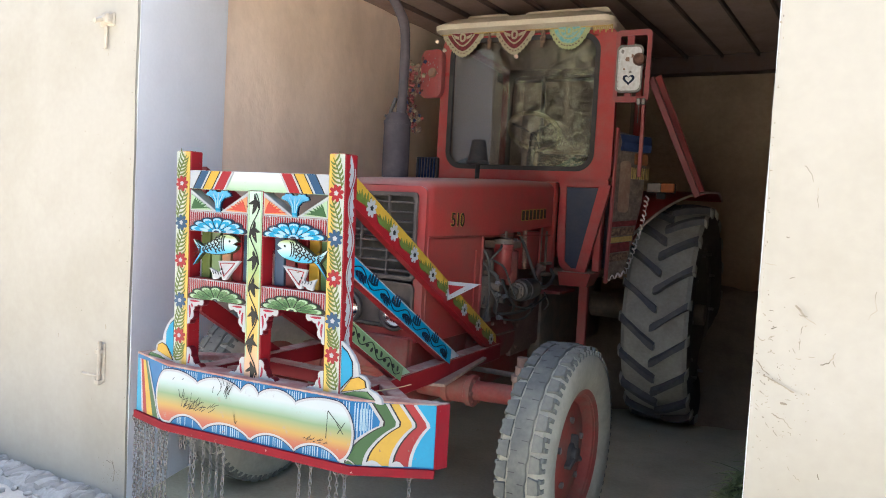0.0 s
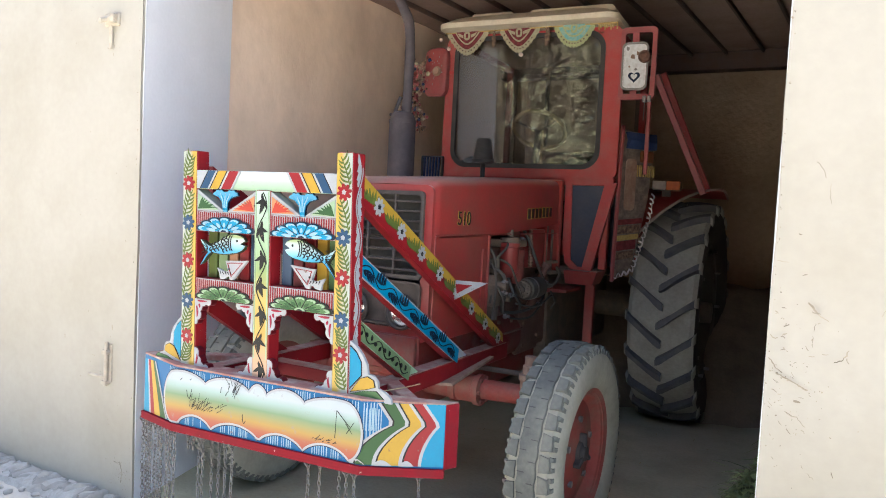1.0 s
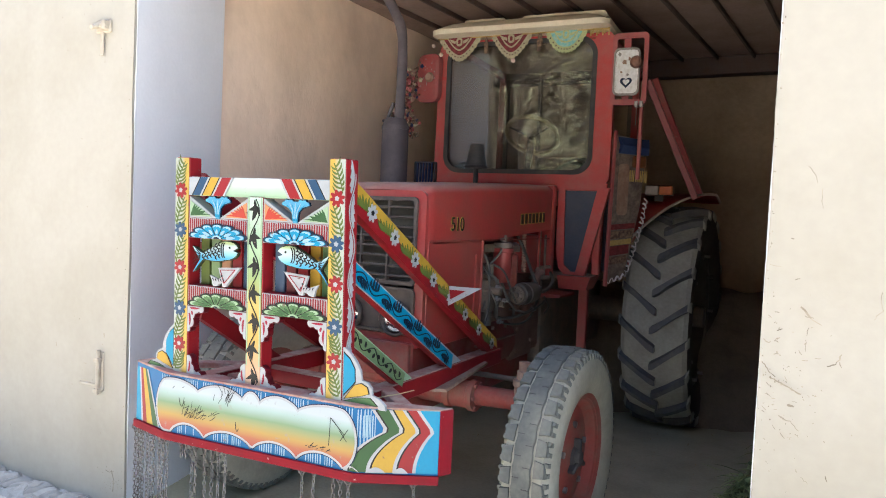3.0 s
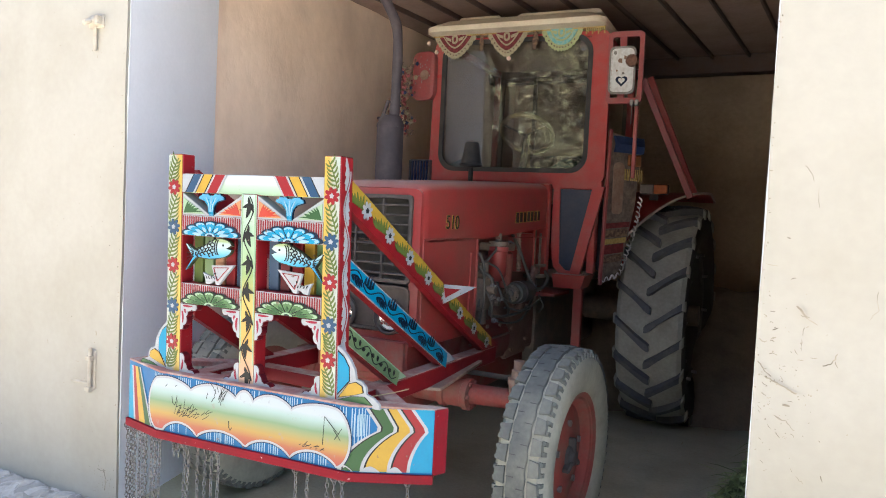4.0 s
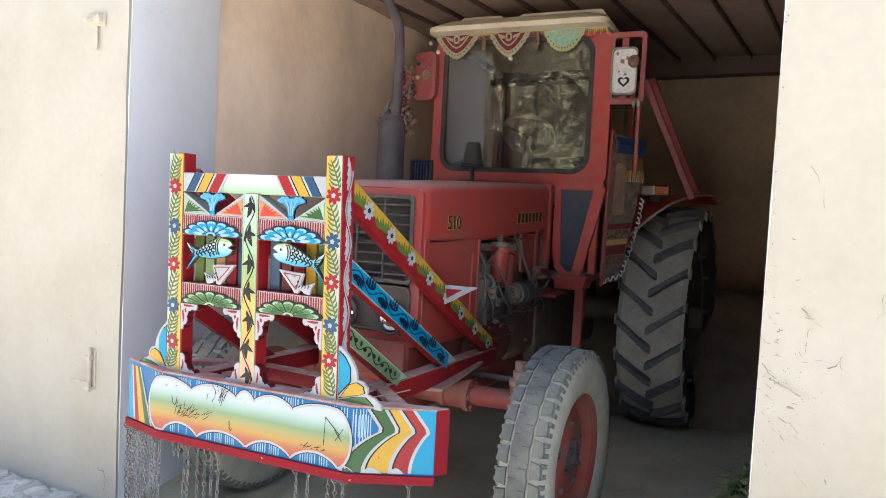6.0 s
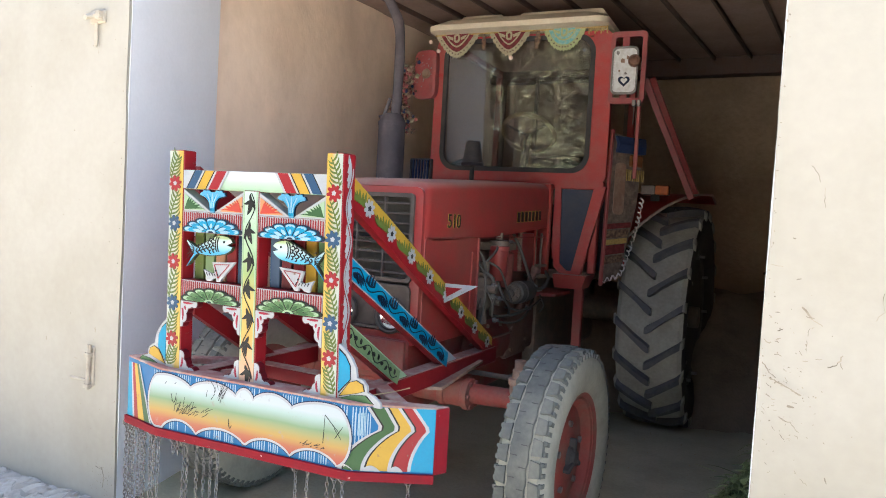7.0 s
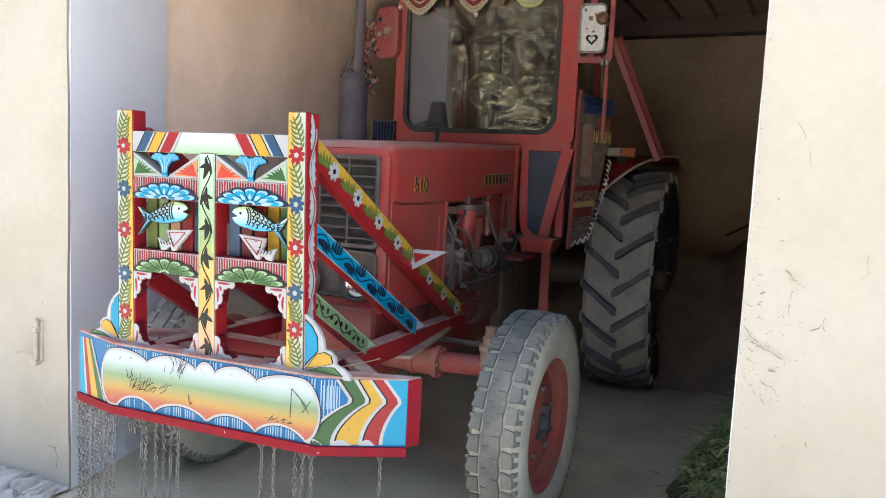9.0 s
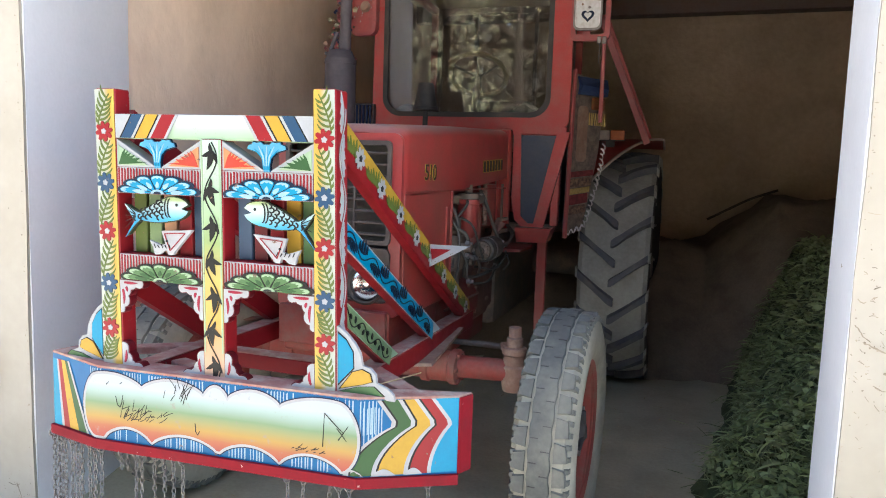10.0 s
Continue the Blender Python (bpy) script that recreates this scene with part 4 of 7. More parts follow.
part("panel_strip", bar((0.270, 1.40, 1.18), (0.270, 1.40, 1.43), 0.008, 0.012, 0.002, up=(1, 0, 0)), M["red"], tractor)
part("throttle_linkage", merge(rod((0.24, 1.48, 1.05), (0.24, 1.50, 1.43), 0.010), rod((0.27, 1.52, 1.10), (0.27, 1.52, 1.40), 0.008), bar((0.20, 1.46, 1.18), (0.30, 1.56, 1.19), 0.03, 0.02), bar((0.20, 1.44, 1.12), (0.30, 1.55, 1.12), 0.03, 0.025)), M["oily"], tractor)
part("bulkhead", box((-0.29, 1.58, 1.12), (0.292, 1.64, 1.73), 0.008), M["red"], tractor)
part("gearbox", box((-0.22, 1.66, 0.50), (0.22, 3.10, 1.10), 0.05, 2), M["oily"], tractor, smooth=40)
part("rear_axle_housing", rod((-0.72, 2.84, 0.80), (0.72, 2.84, 0.80), 0.10, segs=20), M["oily"], tractor, smooth=40)
part("cab_floor", box((-0.56, 1.70, 1.10), (0.54, 3.05, 1.16), 0.01), M["oily"], tractor)

# lettering on the bonnet


def lettering(text, size, depth, m, mat, parent, name, label="", swell=0.0):
    cu = bpy.data.curves.new(name, "FONT")
    cu.body, cu.size, cu.extrude, cu.offset = text, size, depth, swell
    ob = bpy.data.objects.new(name, cu)
    scene.collection.objects.link(ob)
    me = bpy.data.meshes.new_from_object(ob.evaluated_get(bpy.context.evaluated_depsgraph_get()))
    bpy.data.objects.remove(ob)
    me.transform(m)
    me.materials.append(mat)
    out = new(name, me)
    out.parent = parent
    return tagged(out, label) if label else out


SIDE = Matrix(((0, 0, 1, 0), (1, 0, 0, 0), (0, 1, 0, 0), (0, 0, 0, 1)))
for off, mat, swell in ((0.2815, P["ochre"], 0.0018), (0.2832, P["black"], 0.0002)):
    lettering("510", 0.096, 0.0012, Matrix.Translation((off, 0.152, 1.425)) @ SIDE @ Matrix.Diagonal((1.0, 1.0, 1.0, 1)), mat, tractor, "model_number", "yellow edged black model number", swell)
# the maker's name as plain bars
for i in range(7):
    y, z = 1.045 + i * 0.060, 1.462 + i * 0.0030
    part("name_bar", box((0.2805, y, z), (0.2825, y + 0.046, z + 0.066)), P["ochre"], tractor)
    part("name_bar_inner", box((0.2825, y + 0.004, z + 0.004), (0.2840, y + 0.042, z + 0.062)), P["black"], tractor)

# exhaust
ex = group_part("exhaust", tractor, Matrix.Translation((-0.395, 0.68, 0)))
part("muffler", lathe([(0.045, 1.50), (0.074, 1.52), (0.079, 1.56), (0.080, 1.80), (0.079, 1.98), (0.075, 2.02), (0.058, 2.055), (0.045, 2.06)], 28, UP), M["soot"], ex, smooth=35)
part("muffler_band", lathe([(0.0815, 1.99), (0.0815, 2.012)], 28, UP), M["soot"], ex, smooth=35)
part("pipe", hose([(0.022, 0, 2.03), (0.026, 0, 2.2), (0.028, 0, 2.42), (0.012, 0, 2.58), (-0.05, -0.01, 2.71), (-0.10, -0.02, 2.80)], lambda t: 0.0295 + 0.0012 * math.sin(t * 23) + (0.003 if t > 0.97 else 0.0), 16), M["soot"], ex, "sooty exhaust pipe bent outward at the top", smooth=50)
part("bracket", merge(box((-0.078, -0.03, 2.035), (-0.01, 0.03, 2.05), 0.003), hose([(-0.062, 0, 2.04), (-0.045, 0, 2.09), (-0.020, 0, 2.15)], 0.011)), M["soot"], ex)

# ---- cab ----
cab = group_part("cab", tractor, Matrix.Translation((0, 1.64, 0)) @ Matrix.Rotation(radians(3.5), 4, "Z"), "red sheet metal cab with a big windscreen")
outer = rounded(1.265, 0.99, 0.06, 5, -0.008, 2.235)
inner = rounded(1.065, 0.90, 0.115, 5, -0.030, 2.26)
taper = [(x + (0.012 if x < 0 else -0.004) * (z - 1.75), z) for x, z in outer]
part("windscreen_frame", ring_plate(taper, inner, 0.05), M["cabred"], cab, smooth=40)
part("gasket", ring_plate(rounded(1.075, 0.91, 0.12, 6, -0.030, 2.26), rounded(1.015, 0.85, 0.10, 6, -0.030, 2.26), 0.02, Matrix.Translation((0, -0.008, 0))), M["black"], cab, smooth=40)
pane = part("windscreen", box((-0.55, -0.0025, -0.44), (0.49, 0.0025, 0.44), m=Matrix.Translation((0, 0.0145, 2.26)) @ Matrix.Rotation(radians(1.6), 4, "X")), M["glass"], cab, "glass windscreen with a film of dust and painted-in haze")
pane.visible_shadow = False
part("scuttle", box((-0.635, 0.0, 1.70), (0.615, 0.045, 1.755), 0.006), M["cabred"], cab)
# front quarter below the windscreen: slanting strut and dark blue panel on both sides
for s in (1, -1):
    z0 = 1.14
    part("strut", loft([[(s * 0.435, -0.02, z0), (s * 0.50, -0.02, z0), (s * 0.50, 0.03, z0), (s * 0.435, 0.03, z0)], [(s * 0.56, -0.02, 1.72), (s * 0.635, -0.02, 1.72), (s * 0.635, 0.03, 1.72), (s * 0.56, 0.03, 1.72)]]), M["cabred"], cab)
    part("quarter_panel", plate([(s * 0.335, 1.70), (s * 0.578, 1.70), (s * 0.480, 1.22), (s * 0.458, 1.16), (s * 0.400, 1.15), (s * 0.350, 1.20)], 0.006, Matrix.Translation((0, 0.012, 0))), M["navy"], cab, "dark blue panel below the windscreen")
    part("panel_border", plate([(s * 0.295, 1.72), (s * 0.338, 1.72), (s * 0.355, 1.205), (s * 0.402, 1.16), (s * 0.445, 1.16), (s * 0.445, 1.13), (s * 0.37, 1.13), (s * 0.318, 1.18), (s * 0.295, 1.32)], 0.03, Matrix.Translation((0, -0.004, 0))), M["cabred"], cab)
    part("cab_mount", loft([[(s * 0.35, -0.08, 1.05), (s * 0.53, -0.08, 1.05), (s * 0.53, 0.14, 1.05), (s * 0.35, 0.14, 1.05)], [(s * 0.34, -0.10, 1.14), (s * 0.56, -0.10, 1.14), (s * 0.56, 0.18, 1.14), (s * 0.34, 0.18, 1.14)]]), M["red"], cab)
    part("step_post", bar((s * 0.50, 0.0, 0.50), (s * 0.50, 0.0, 1.07), 0.060, 0.045, 0.005, up=(0, 1, 0)), M["red"], cab)
    part("corner_post", bar((s * 0.575 - 0.018, 0.06, 1.15), (s * 0.575 - 0.018, 0.06, 2.74), 0.05, 0.06, 0.006, up=(0, 1, 0)), M["cabred"], cab)
    part("rear_post", bar((s * 0.57 - 0.018, 1.20, 1.15), (s * 0.57 - 0.018, 1.20, 2.74), 0.05, 0.05, 0.006, up=(0, 1, 0)), M["cabred"], cab)
    part("roof_rail", bar((s * 0.57 - 0.018, 0.05, 2.72), (s * 0.57 - 0.018, 1.22, 2.72), 0.05, 0.05, 0.006), M["cabred"], cab)
    part("side_skirt", box((s * 0.57 - 0.03, 0.30, 1.15), (s * 0.57 - 0.006, 1.2, 1.66), 0.004), M["navy"], cab)
part("rear_panel", box((-0.57, 1.20, 1.15), (0.54, 1.23, 1.75), 0.005), M["dirtyred"], cab)
part("rear_frame", ring_plate(rounded(1.13, 1.0, 0.04, 4, -0.018, 2.24), rounded(1.02, 0.90, 0.08, 4, -0.018, 2.24), 0.03, Matrix.Translation((0, 1.2, 0))), M["oily"], cab)
for x in (-0.25, 0.22):
    part("rear_bar", bar((x, 1.21, 1.76), (x, 1.21, 2.70), 0.03, 0.03, 0.003, up=(0, 1, 0)), M["oily"], cab)

# roof: rim and raised crown


def roof_ring(grow, z, r, back=1.36):
    return [(x, y, z) for x, y in rounded(1.24 + 2 * grow, back + 0.14 + 2 * grow, r, 5, -0.025, back / 2 - 0.07)]


part("roof", loft([roof_ring(-0.02, 2.745, 0.06), roof_ring(0.006, 2.752, 0.08), roof_ring(0.008, 2.785, 0.08), roof_ring(-0.012, 2.800, 0.09), roof_ring(-0.07, 2.838, 0.10), roof_ring(-0.10, 2.848, 0.10)]), M["roofcream"], cab, "cream pressed steel cab roof", smooth=50)
for x, w in ((-0.30, 0.16), (0.26, 0.30)):
    part("roof_bulge", loft([[(x - w * k, 0.04 * (1 - k), z), (x + w * k, 0.04 * (1 - k), z), (x + w * k, 1.2, z), (x - w * k, 1.2, z)] for k, z in ((1.0, 2.835), (0.93, 2.868), (0.86, 2.876))]), M["roofcream"], cab, smooth=40)
for i in range(5):
    part("roof_mark", box((-0.12 + i * 0.03, -0.080, 2.800 + 0.004 * (i % 2)), (-0.098 + i * 0.03, -0.076, 2.822)), M["roofdirt"], cab)

# cloth fringe below the roof


def blob_outline(x, z, r):
    return [(x + r * math.cos(a), z + r * math.sin(a)) for a in (2 * math.pi * i / 7 for i in range(7))]


def pennant(cx, w, drop, cloth, lace, tip_round):
    e = group_part("pennant", cab, Matrix.Translation((cx, -0.035, 2.752)), "embroidered cloth pennant with pale lace edge")
    def edge(scale, n=26):
        pts = []
        for i in range(n + 1):
            t = -1 + 2 * i / n
            depth = (1 - abs(t) ** (2.4 if tip_round else 1.7)) * drop * scale
            wave = 0.014 * abs(math.sin(i * math.pi / 2)) if scale > 0.9 else 0
            pts.append((t * w / 2 * scale, -depth - wave - 0.012 * scale))
        return [(-w / 2 * scale, 0)] + pts + [(w / 2 * scale, 0)]
    part("lace", plate(edge(1.0), 0.004), lace, e)
    for i in range(3, 25, 2):
        x, z = edge(0.89)[i]
        part("lace_hole", plate(blob_outline(x, z, 0.0055), 0.002, Matrix.Translation((0, -0.0025, 0))), M["clothdark"], e)
    part("cloth", plate(edge(0.78), 0.004, Matrix.Translation((0, -0.005, 0))), cloth, e)
    part("inner_lace", plate(edge(0.60), 0.003, Matrix.Translation((0, -0.008, 0))), lace, e)
    part("inner_cloth", plate(edge(0.53), 0.003, Matrix.Translation((0, -0.011, 0))), cloth, e)
    part("motif", ring_plate(rounded(0.046, 0.062, 0.022, 4, 0, -drop * 0.24), rounded(0.02, 0.032, 0.009, 4, 0, -drop * 0.24), 0.003, Matrix.Translation((0, -0.014, 0))), lace, e)
    for s in (-1, 1):
        part("motif_wing", plate([(s * 0.028, -drop * 0.2), (s * 0.075, -0.014), (s * 0.058, -drop * 0.26), (s * 0.03, -drop * 0.33)], 0.003, Matrix.Translation((0, -0.014, 0))), lace, e)


pennant(-0.462, 0.32, 0.150, M["clothred"], M["lace"], False)
pennant(-0.078, 0.29, 0.150, M["clothred"], M["lace"], False)
pennant(0.301, 0.28, 0.130, M["clothcyan"], M["lacegreen"], True)
part("fringe_band", box((-0.63, -0.045, 2.738), (0.585, -0.03, 2.760), 0.003), M["lacegold"], cab)
for i in range(10):
    x = 0.46 + i * 0.013
    part("gold_thread", box((x, -0.042, 2.70 + 0.012 * (i % 3)), (x + 0.008, -0.036, 2.745)), M["lacegold"], cab)
for x, d in ((-0.262, 0.115), (0.118, 0.12), (0.128, 0.09)):
    t = lathe([(0.004, 0), (0.012, 0.02), (0.010, 0.035), (0.017, 0.05), (0.013, d)], 8, Matrix.Translation((x, -0.04, 2.74)) @ Matrix.Rotation(radians(90), 4, "Y"))
    part("tassel", t, M["clothdark"], cab, smooth=60)
for x, z in ((-0.60, 2.635), (-0.057, 2.568), (-0.66, 2.70)):
    b = bmesh.new()
    bmesh.ops.create_icosphere(b, subdivisions=2, radius=0.015, matrix=Matrix.Translation((x, -0.045, z)))
    part("bead", b, M["bead"], cab, smooth=80)

# mirrors, right one with a silver plate on its back
mr = group_part("mirror_bracket", cab, Matrix.Translation((0.722, -0.03, 2.48)), "red square bracket carrying a plate and a small round lamp")
part("frame", ring_plate(rounded(0.225, 0.455, 0.03, 4), rounded(0.168, 0.385, 0.015, 4), 0.03), M["pinkred"], mr, smooth=40)
part("hanger", bar((-0.02, 0.015, 0.13), (-0.02, 0.015, 0.21), 0.045, 0.012, 0.002, up=(0, 1, 0)), M["pinkred"], mr)
part("hanger", bar((-0.02, 0.015, -0.21), (-0.02, 0.015, -0.14), 0.045, 0.012, 0.002, up=(0, 1, 0)), M["pinkred"], mr)
part("plate_rim", ring_plate(rounded(0.165, 0.30, 0.035, 5, -0.018, -0.018), rounded(0.145, 0.275, 0.03, 5, -0.018, -0.018), 0.022, Matrix.Translation((0, -0.008, 0))), M["steel"], mr, smooth=40)
part("plate", plate(rounded(0.148, 0.278, 0.03, 5, -0.018, -0.018), 0.012), M["silver"], mr, "silvery sticker plate with a heart")
heart = [(0.030 * 16 * math.sin(a) ** 3 / 16, 0.030 * (13 * math.cos(a) - 5 * math.cos(2 * a) - 2 * math.cos(3 * a) - math.cos(4 * a)) / 16) for a in (2 * math.pi * i / 28 for i in range(28))]
part("heart", ring_plate([(x * 1.25 - 0.018, z * 1.25 - 0.085) for x, z in heart], [(x * 0.72 - 0.018, z * 0.72 - 0.083) for x, z in heart], 0.003, Matrix.Translation((0, -0.004, 0))), P["navy"], mr)
for i in range(9):
    a = rng.uniform(0, 6.28)
    cx, cz, r = -0.018 + rng.uniform(-0.05, 0.05), -0.005 + rng.uniform(-0.035, 0.10), rng.uniform(0.008, 0.02)
    part("sticker_patch", plate([(cx + r * math.cos(a + k) * rng.uniform(0.6, 1.2), cz + r * math.sin(a + k) * rng.uniform(0.6, 1.2)) for k in (0, 1.2, 2.5, 3.7, 5.0)], 0.0018, Matrix.Translation((0, -0.0025 - 0.0002 * i, 0))), [M["dustiron"], M["steel"], M["silver"]][i % 3], mr)
part("round_lamp", lathe([(0.038, 0), (0.040, 0.02), (0.034, 0.032), (0.026, 0.030), (0.018, 0.036), (0.0005, 0.038)], 24, Matrix.Translation((0.045, -0.01, 0.035)) @ Matrix.Rotation(radians(-90), 4, "Z")), M["brownlamp"], mr, "small round brown lamp", smooth=40)
part("stay", bar((0.085, 0.02, -0.70), (0.085, 0.02, -0.22), 0.024, 0.024, 0.004, up=(0, 1, 0)), M["pinkred"], mr)
for x in (0.055, 0.085):
    part("clip", box((x - 0.012, -0.012, -0.245), (x + 0.012, 0.03, -0.205), 0.004), M["steel"], mr)
part("thread", rod((0.06, -0.01, -0.24), (0.058, -0.01, -0.36), 0.003, segs=5), M["steel"], mr)

ml = group_part("side_mirror", cab, Matrix.Translation((-0.695, -0.02, 2.475)) @ Matrix.Rotation(radians(-12), 4, "Z"), "pinkish red mirror housing on the far side")
part("housing", loft([[(x, y, z) for x, z in rounded(0.19 * k, 0.34 * k, 0.05 * k, 4)] for k, y in ((0.8, 0.05), (1.0, 0.02), (1.0, -0.02), (0.86, -0.035))]), M["pinkred"], ml, smooth=40)
part("mirror_cup", lathe([(0.030, 0), (0.036, 0.016), (0.026, 0.03), (0.0005, 0.026)], 20, Matrix.Translation((0.03, -0.03, 0.0)) @ Matrix.Rotation(radians(-90), 4, "Z")), M["dustiron"], ml, smooth=40)
for i in range(14):
    x, z = rng.uniform(-0.07, 0.07), rng.uniform(-0.13, 0.13)
    part("fleck", plate([(x, z), (x + 0.007, z + 0.003), (x + 0.004, z + 0.012)], 0.002, Matrix.Translation((0, -0.038, 0))), P["white"], ml)
part("arm", bar((0.05, 0.03, 0.0), (0.12, 0.06, 0.0), 0.025, 0.025, 0.003), M["cabred"], ml)
# garland of paper flowers hanging on it
gar = group_part("garland", cab, Matrix.Translation((-0.775, -0.06, 2.56)), "garland of faded paper flowers")
for k in range(160):
    t = (k / 159) ** 0.85
    x = -0.01 - 0.065 * math.sin(t * 2.6) + rng.gauss(0, 0.038)
    z = -0.50 * t + rng.uniform(-0.02, 0.02)
    y = rng.uniform(-0.045, 0.035)
    r = rng.uniform(0.009, 0.021)
    b = bmesh.new()
    c = b.verts.new((x, y - 0.008, z))
    ring = [b.verts.new((x + r * (1 if j % 2 else 0.78) * math.cos(j * 0.628 + k), y + (0.006 if j % 2 else 0), z + r * (1 if j % 2 else 0.78) * math.sin(j * 0.628 + k))) for j in range(10)]
    for j in range(10):
        b.faces.new((c, ring[j], ring[(j + 1) % 10]))
    part("paper_flower", b, [M["clothred"], M["clothblue"], M["pinkred"], M["clothdark"], M["lace"], M["dustiron"], M["pinkred"]][k * 5 % 7], gar)
part("string", hose([(0.02, 0, 0.03), (-0.04, 0, -0.15), (-0.05, 0, -0.35), (-0.02, 0, -0.52)], 0.005), M["clothdark"], gar)

# side door standing ajar, hung with printed strips and a lace edge
door = group_part("cab_door", cab, Matrix.Translation((0.625, 0.03, 0)) @ Matrix.Rotation(radians(52), 4, "Z"), "cab door ajar, lined with faded decorated strips")
part("door_panel", plate([(0.0, 1.08), (0.16, 1.14), (0.27, 1.62), (0.30, 2.05), (0.02, 2.08)], 0.015), M["doorprint"], door)
part("door_edge", bar((0.0, -0.008, 1.08), (0.02, -0.008, 2.10), 0.022, 0.02, 0.003, up=(0, 1, 0)), M["pinkred"], door)
for z, h, mat in ((1.22, 0.05, "clothdark"), (1.28, 0.06, "clothred"), (1.345, 0.035, "lacegold"), (1.39, 0.05, "clothdark"), (1.45, 0.035, "clothred")):
    k = (z - 1.08) * 0.25
    part("printed_band", plate([(0.025, z), (0.135 + k, z + 0.02), (0.135 + k, z + h + 0.02), (0.025, z + h)], 0.004, Matrix.Translation((0, -0.006, 0))), M[mat], door)
part("door_figure", plate(rounded(0.09, 0.34, 0.03, 4, 0.11, 1.72), 0.004, Matrix.Translation((0, -0.006, 0))), M["dustiron"], door)
part("blue_cloth", loft([[(0.06, -0.02, 1.955), (0.29, -0.035, 1.955), (0.29, 0.0, 1.955), (0.06, 0.0, 1.955)], [(0.07, -0.03, 2.01), (0.28, -0.05, 2.0), (0.28, 0.0, 2.0), (0.07, 0.0, 2.01)], [(0.05, -0.015, 2.06), (0.30, -0.02, 2.06), (0.30, 0, 2.06), (0.05, 0, 2.06)]]), M["clothblue"], door)
part("orange_cloth", box((0.17, -0.03, 1.87), (0.28, -0.006, 1.945), 0.008), M["clothorange"], door)
for i in range(9):
    part("fringe_thread", rod((0.15 + i * 0.018, -0.02, 1.85), (0.15 + i * 0.018 + rng.uniform(-0.006, 0.006), -0.02, 1.775), 0.005, segs=5), M["lacegold"], door)
lace_line = []
for i in range(60):
    t = i / 59
    px, pz = (0.285 - 0.06 * t - 0.09 * t * t) , (1.66 - 0.50 * t)
    size = 0.012 + 0.008 * noise.noise((i * 0.31, 4.2, 0)) + 0.004 * rng.random()
    turn = i * 1.65 + 0.9 * noise.noise((i * 0.4, 0, 8))
    lace_line.append((px + size * math.sin(turn) + 0.02 + rng.gauss(0, 0.003), -0.012 + 0.5 * size * math.cos(turn), pz + 0.9 * size * math.cos(turn)))
for i in range(12):
    t = i / 11
    lace_line.append((0.155 - 0.14 * t, -0.012, 1.15 - 0.04 * t + 0.016 * math.sin(i * 1.7)))
part("lace_trim", hose(lace_line, lambda k: 0.0048 + 0.0016 * math.sin(k * 37), 6, 2), M["lacewhite"], door, "curly white lace trim", smooth=60)

# inside the cab
sw = group_part("steering_wheel", cab, Matrix.Translation((-0.03, 0.36, 2.11)) @ Matrix.Rotation(radians(-38), 4, "X"), "pale taped steering wheel")
part("wheel_rim", hose([(0.19 * math.cos(a), 0.19 * math.sin(a), 0) for a in (2 * math.pi * i / 40 for i in range(41))], 0.016, 8, smooth=False), M["tape"], sw, smooth=60)
for k in range(3):
    a = radians(90 + 120 * k)
    part("spoke", rod((0, 0, -0.02), (0.185 * math.cos(a), 0.185 * math.sin(a), 0), 0.008), M["oily"], sw)
part("steering_column", rod((-0.03, 0.20, 1.55), (-0.03, 0.36, 2.10), 0.025), M["black"], cab)
part("dashboard", box((-0.42, 0.06, 1.60), (0.40, 0.24, 1.82), 0.03, 2), M["oily"], cab, smooth=40)
part("seat_base", box((-0.24, 0.72, 1.30), (0.24, 1.14, 1.52), 0.05, 2), M["seat"], cab, smooth=40)
part("seat_back", box((-0.23, 1.08, 1.50), (0.23, 1.17, 2.02), 0.04, 2), M["seat"], cab, smooth=40)
cover = bmesh.new()
grid = []
for j in range(5):
    row = []
    for i in range(25):
        x = -0.50 + i * 0.0385
        lift = 0.06 * max(0.0, 1 - abs(x + 0.44) / 0.10) + 0.07 * max(0.0, 1 - abs(x - 0.34) / 0.12)
        z = (1.74, 1.825, 1.845, 1.845, 1.80)[j] + (lift if j in (1, 2, 3) else 0) + 0.010 * noise.noise((x * 9, j, 2))
        row.append(cover.verts.new((x, (0.045, 0.050, 0.11, 0.22, 0.26)[j] + 0.008 * noise.noise((x * 14, j, 7)), z)))
    grid.append(row)
for p, q in zip(grid, grid[1:]):
    for i in range(24):
        cover.faces.new((p[i], p[i + 1], q[i + 1], q[i]))
bmesh.ops.solidify(cover, geom=cover.faces[:], thickness=0.006)
part("dash_cover", cover, M["clothgreen"], cab, "crumpled teal cloth over the dashboard", smooth=60)

# work lamp on the bonnet
lamp = group_part("work_lamp", tractor, Matrix.Translation((-0.165, 1.32, 0.255)) @ Matrix.Diagonal((0.86, 0.86, 0.86, 1)), "black bell shaped lamp on a stem")
part("shade", lathe([(0.0005, 2.00), (0.045, 1.998), (0.055, 1.985), (0.068, 1.90), (0.080, 1.84), (0.088, 1.835), (0.086, 1.815), (0.05, 1.812)], 28, UP), M["black"], lamp, smooth=35)
part("stem", rod((0, 0, 1.66), (0, 0, 1.82), 0.018), M["black"], lamp)
part("foot", lathe([(0.045, 1.655), (0.045, 1.695), (0.02, 1.70)], 16, UP), M["black"], lamp)

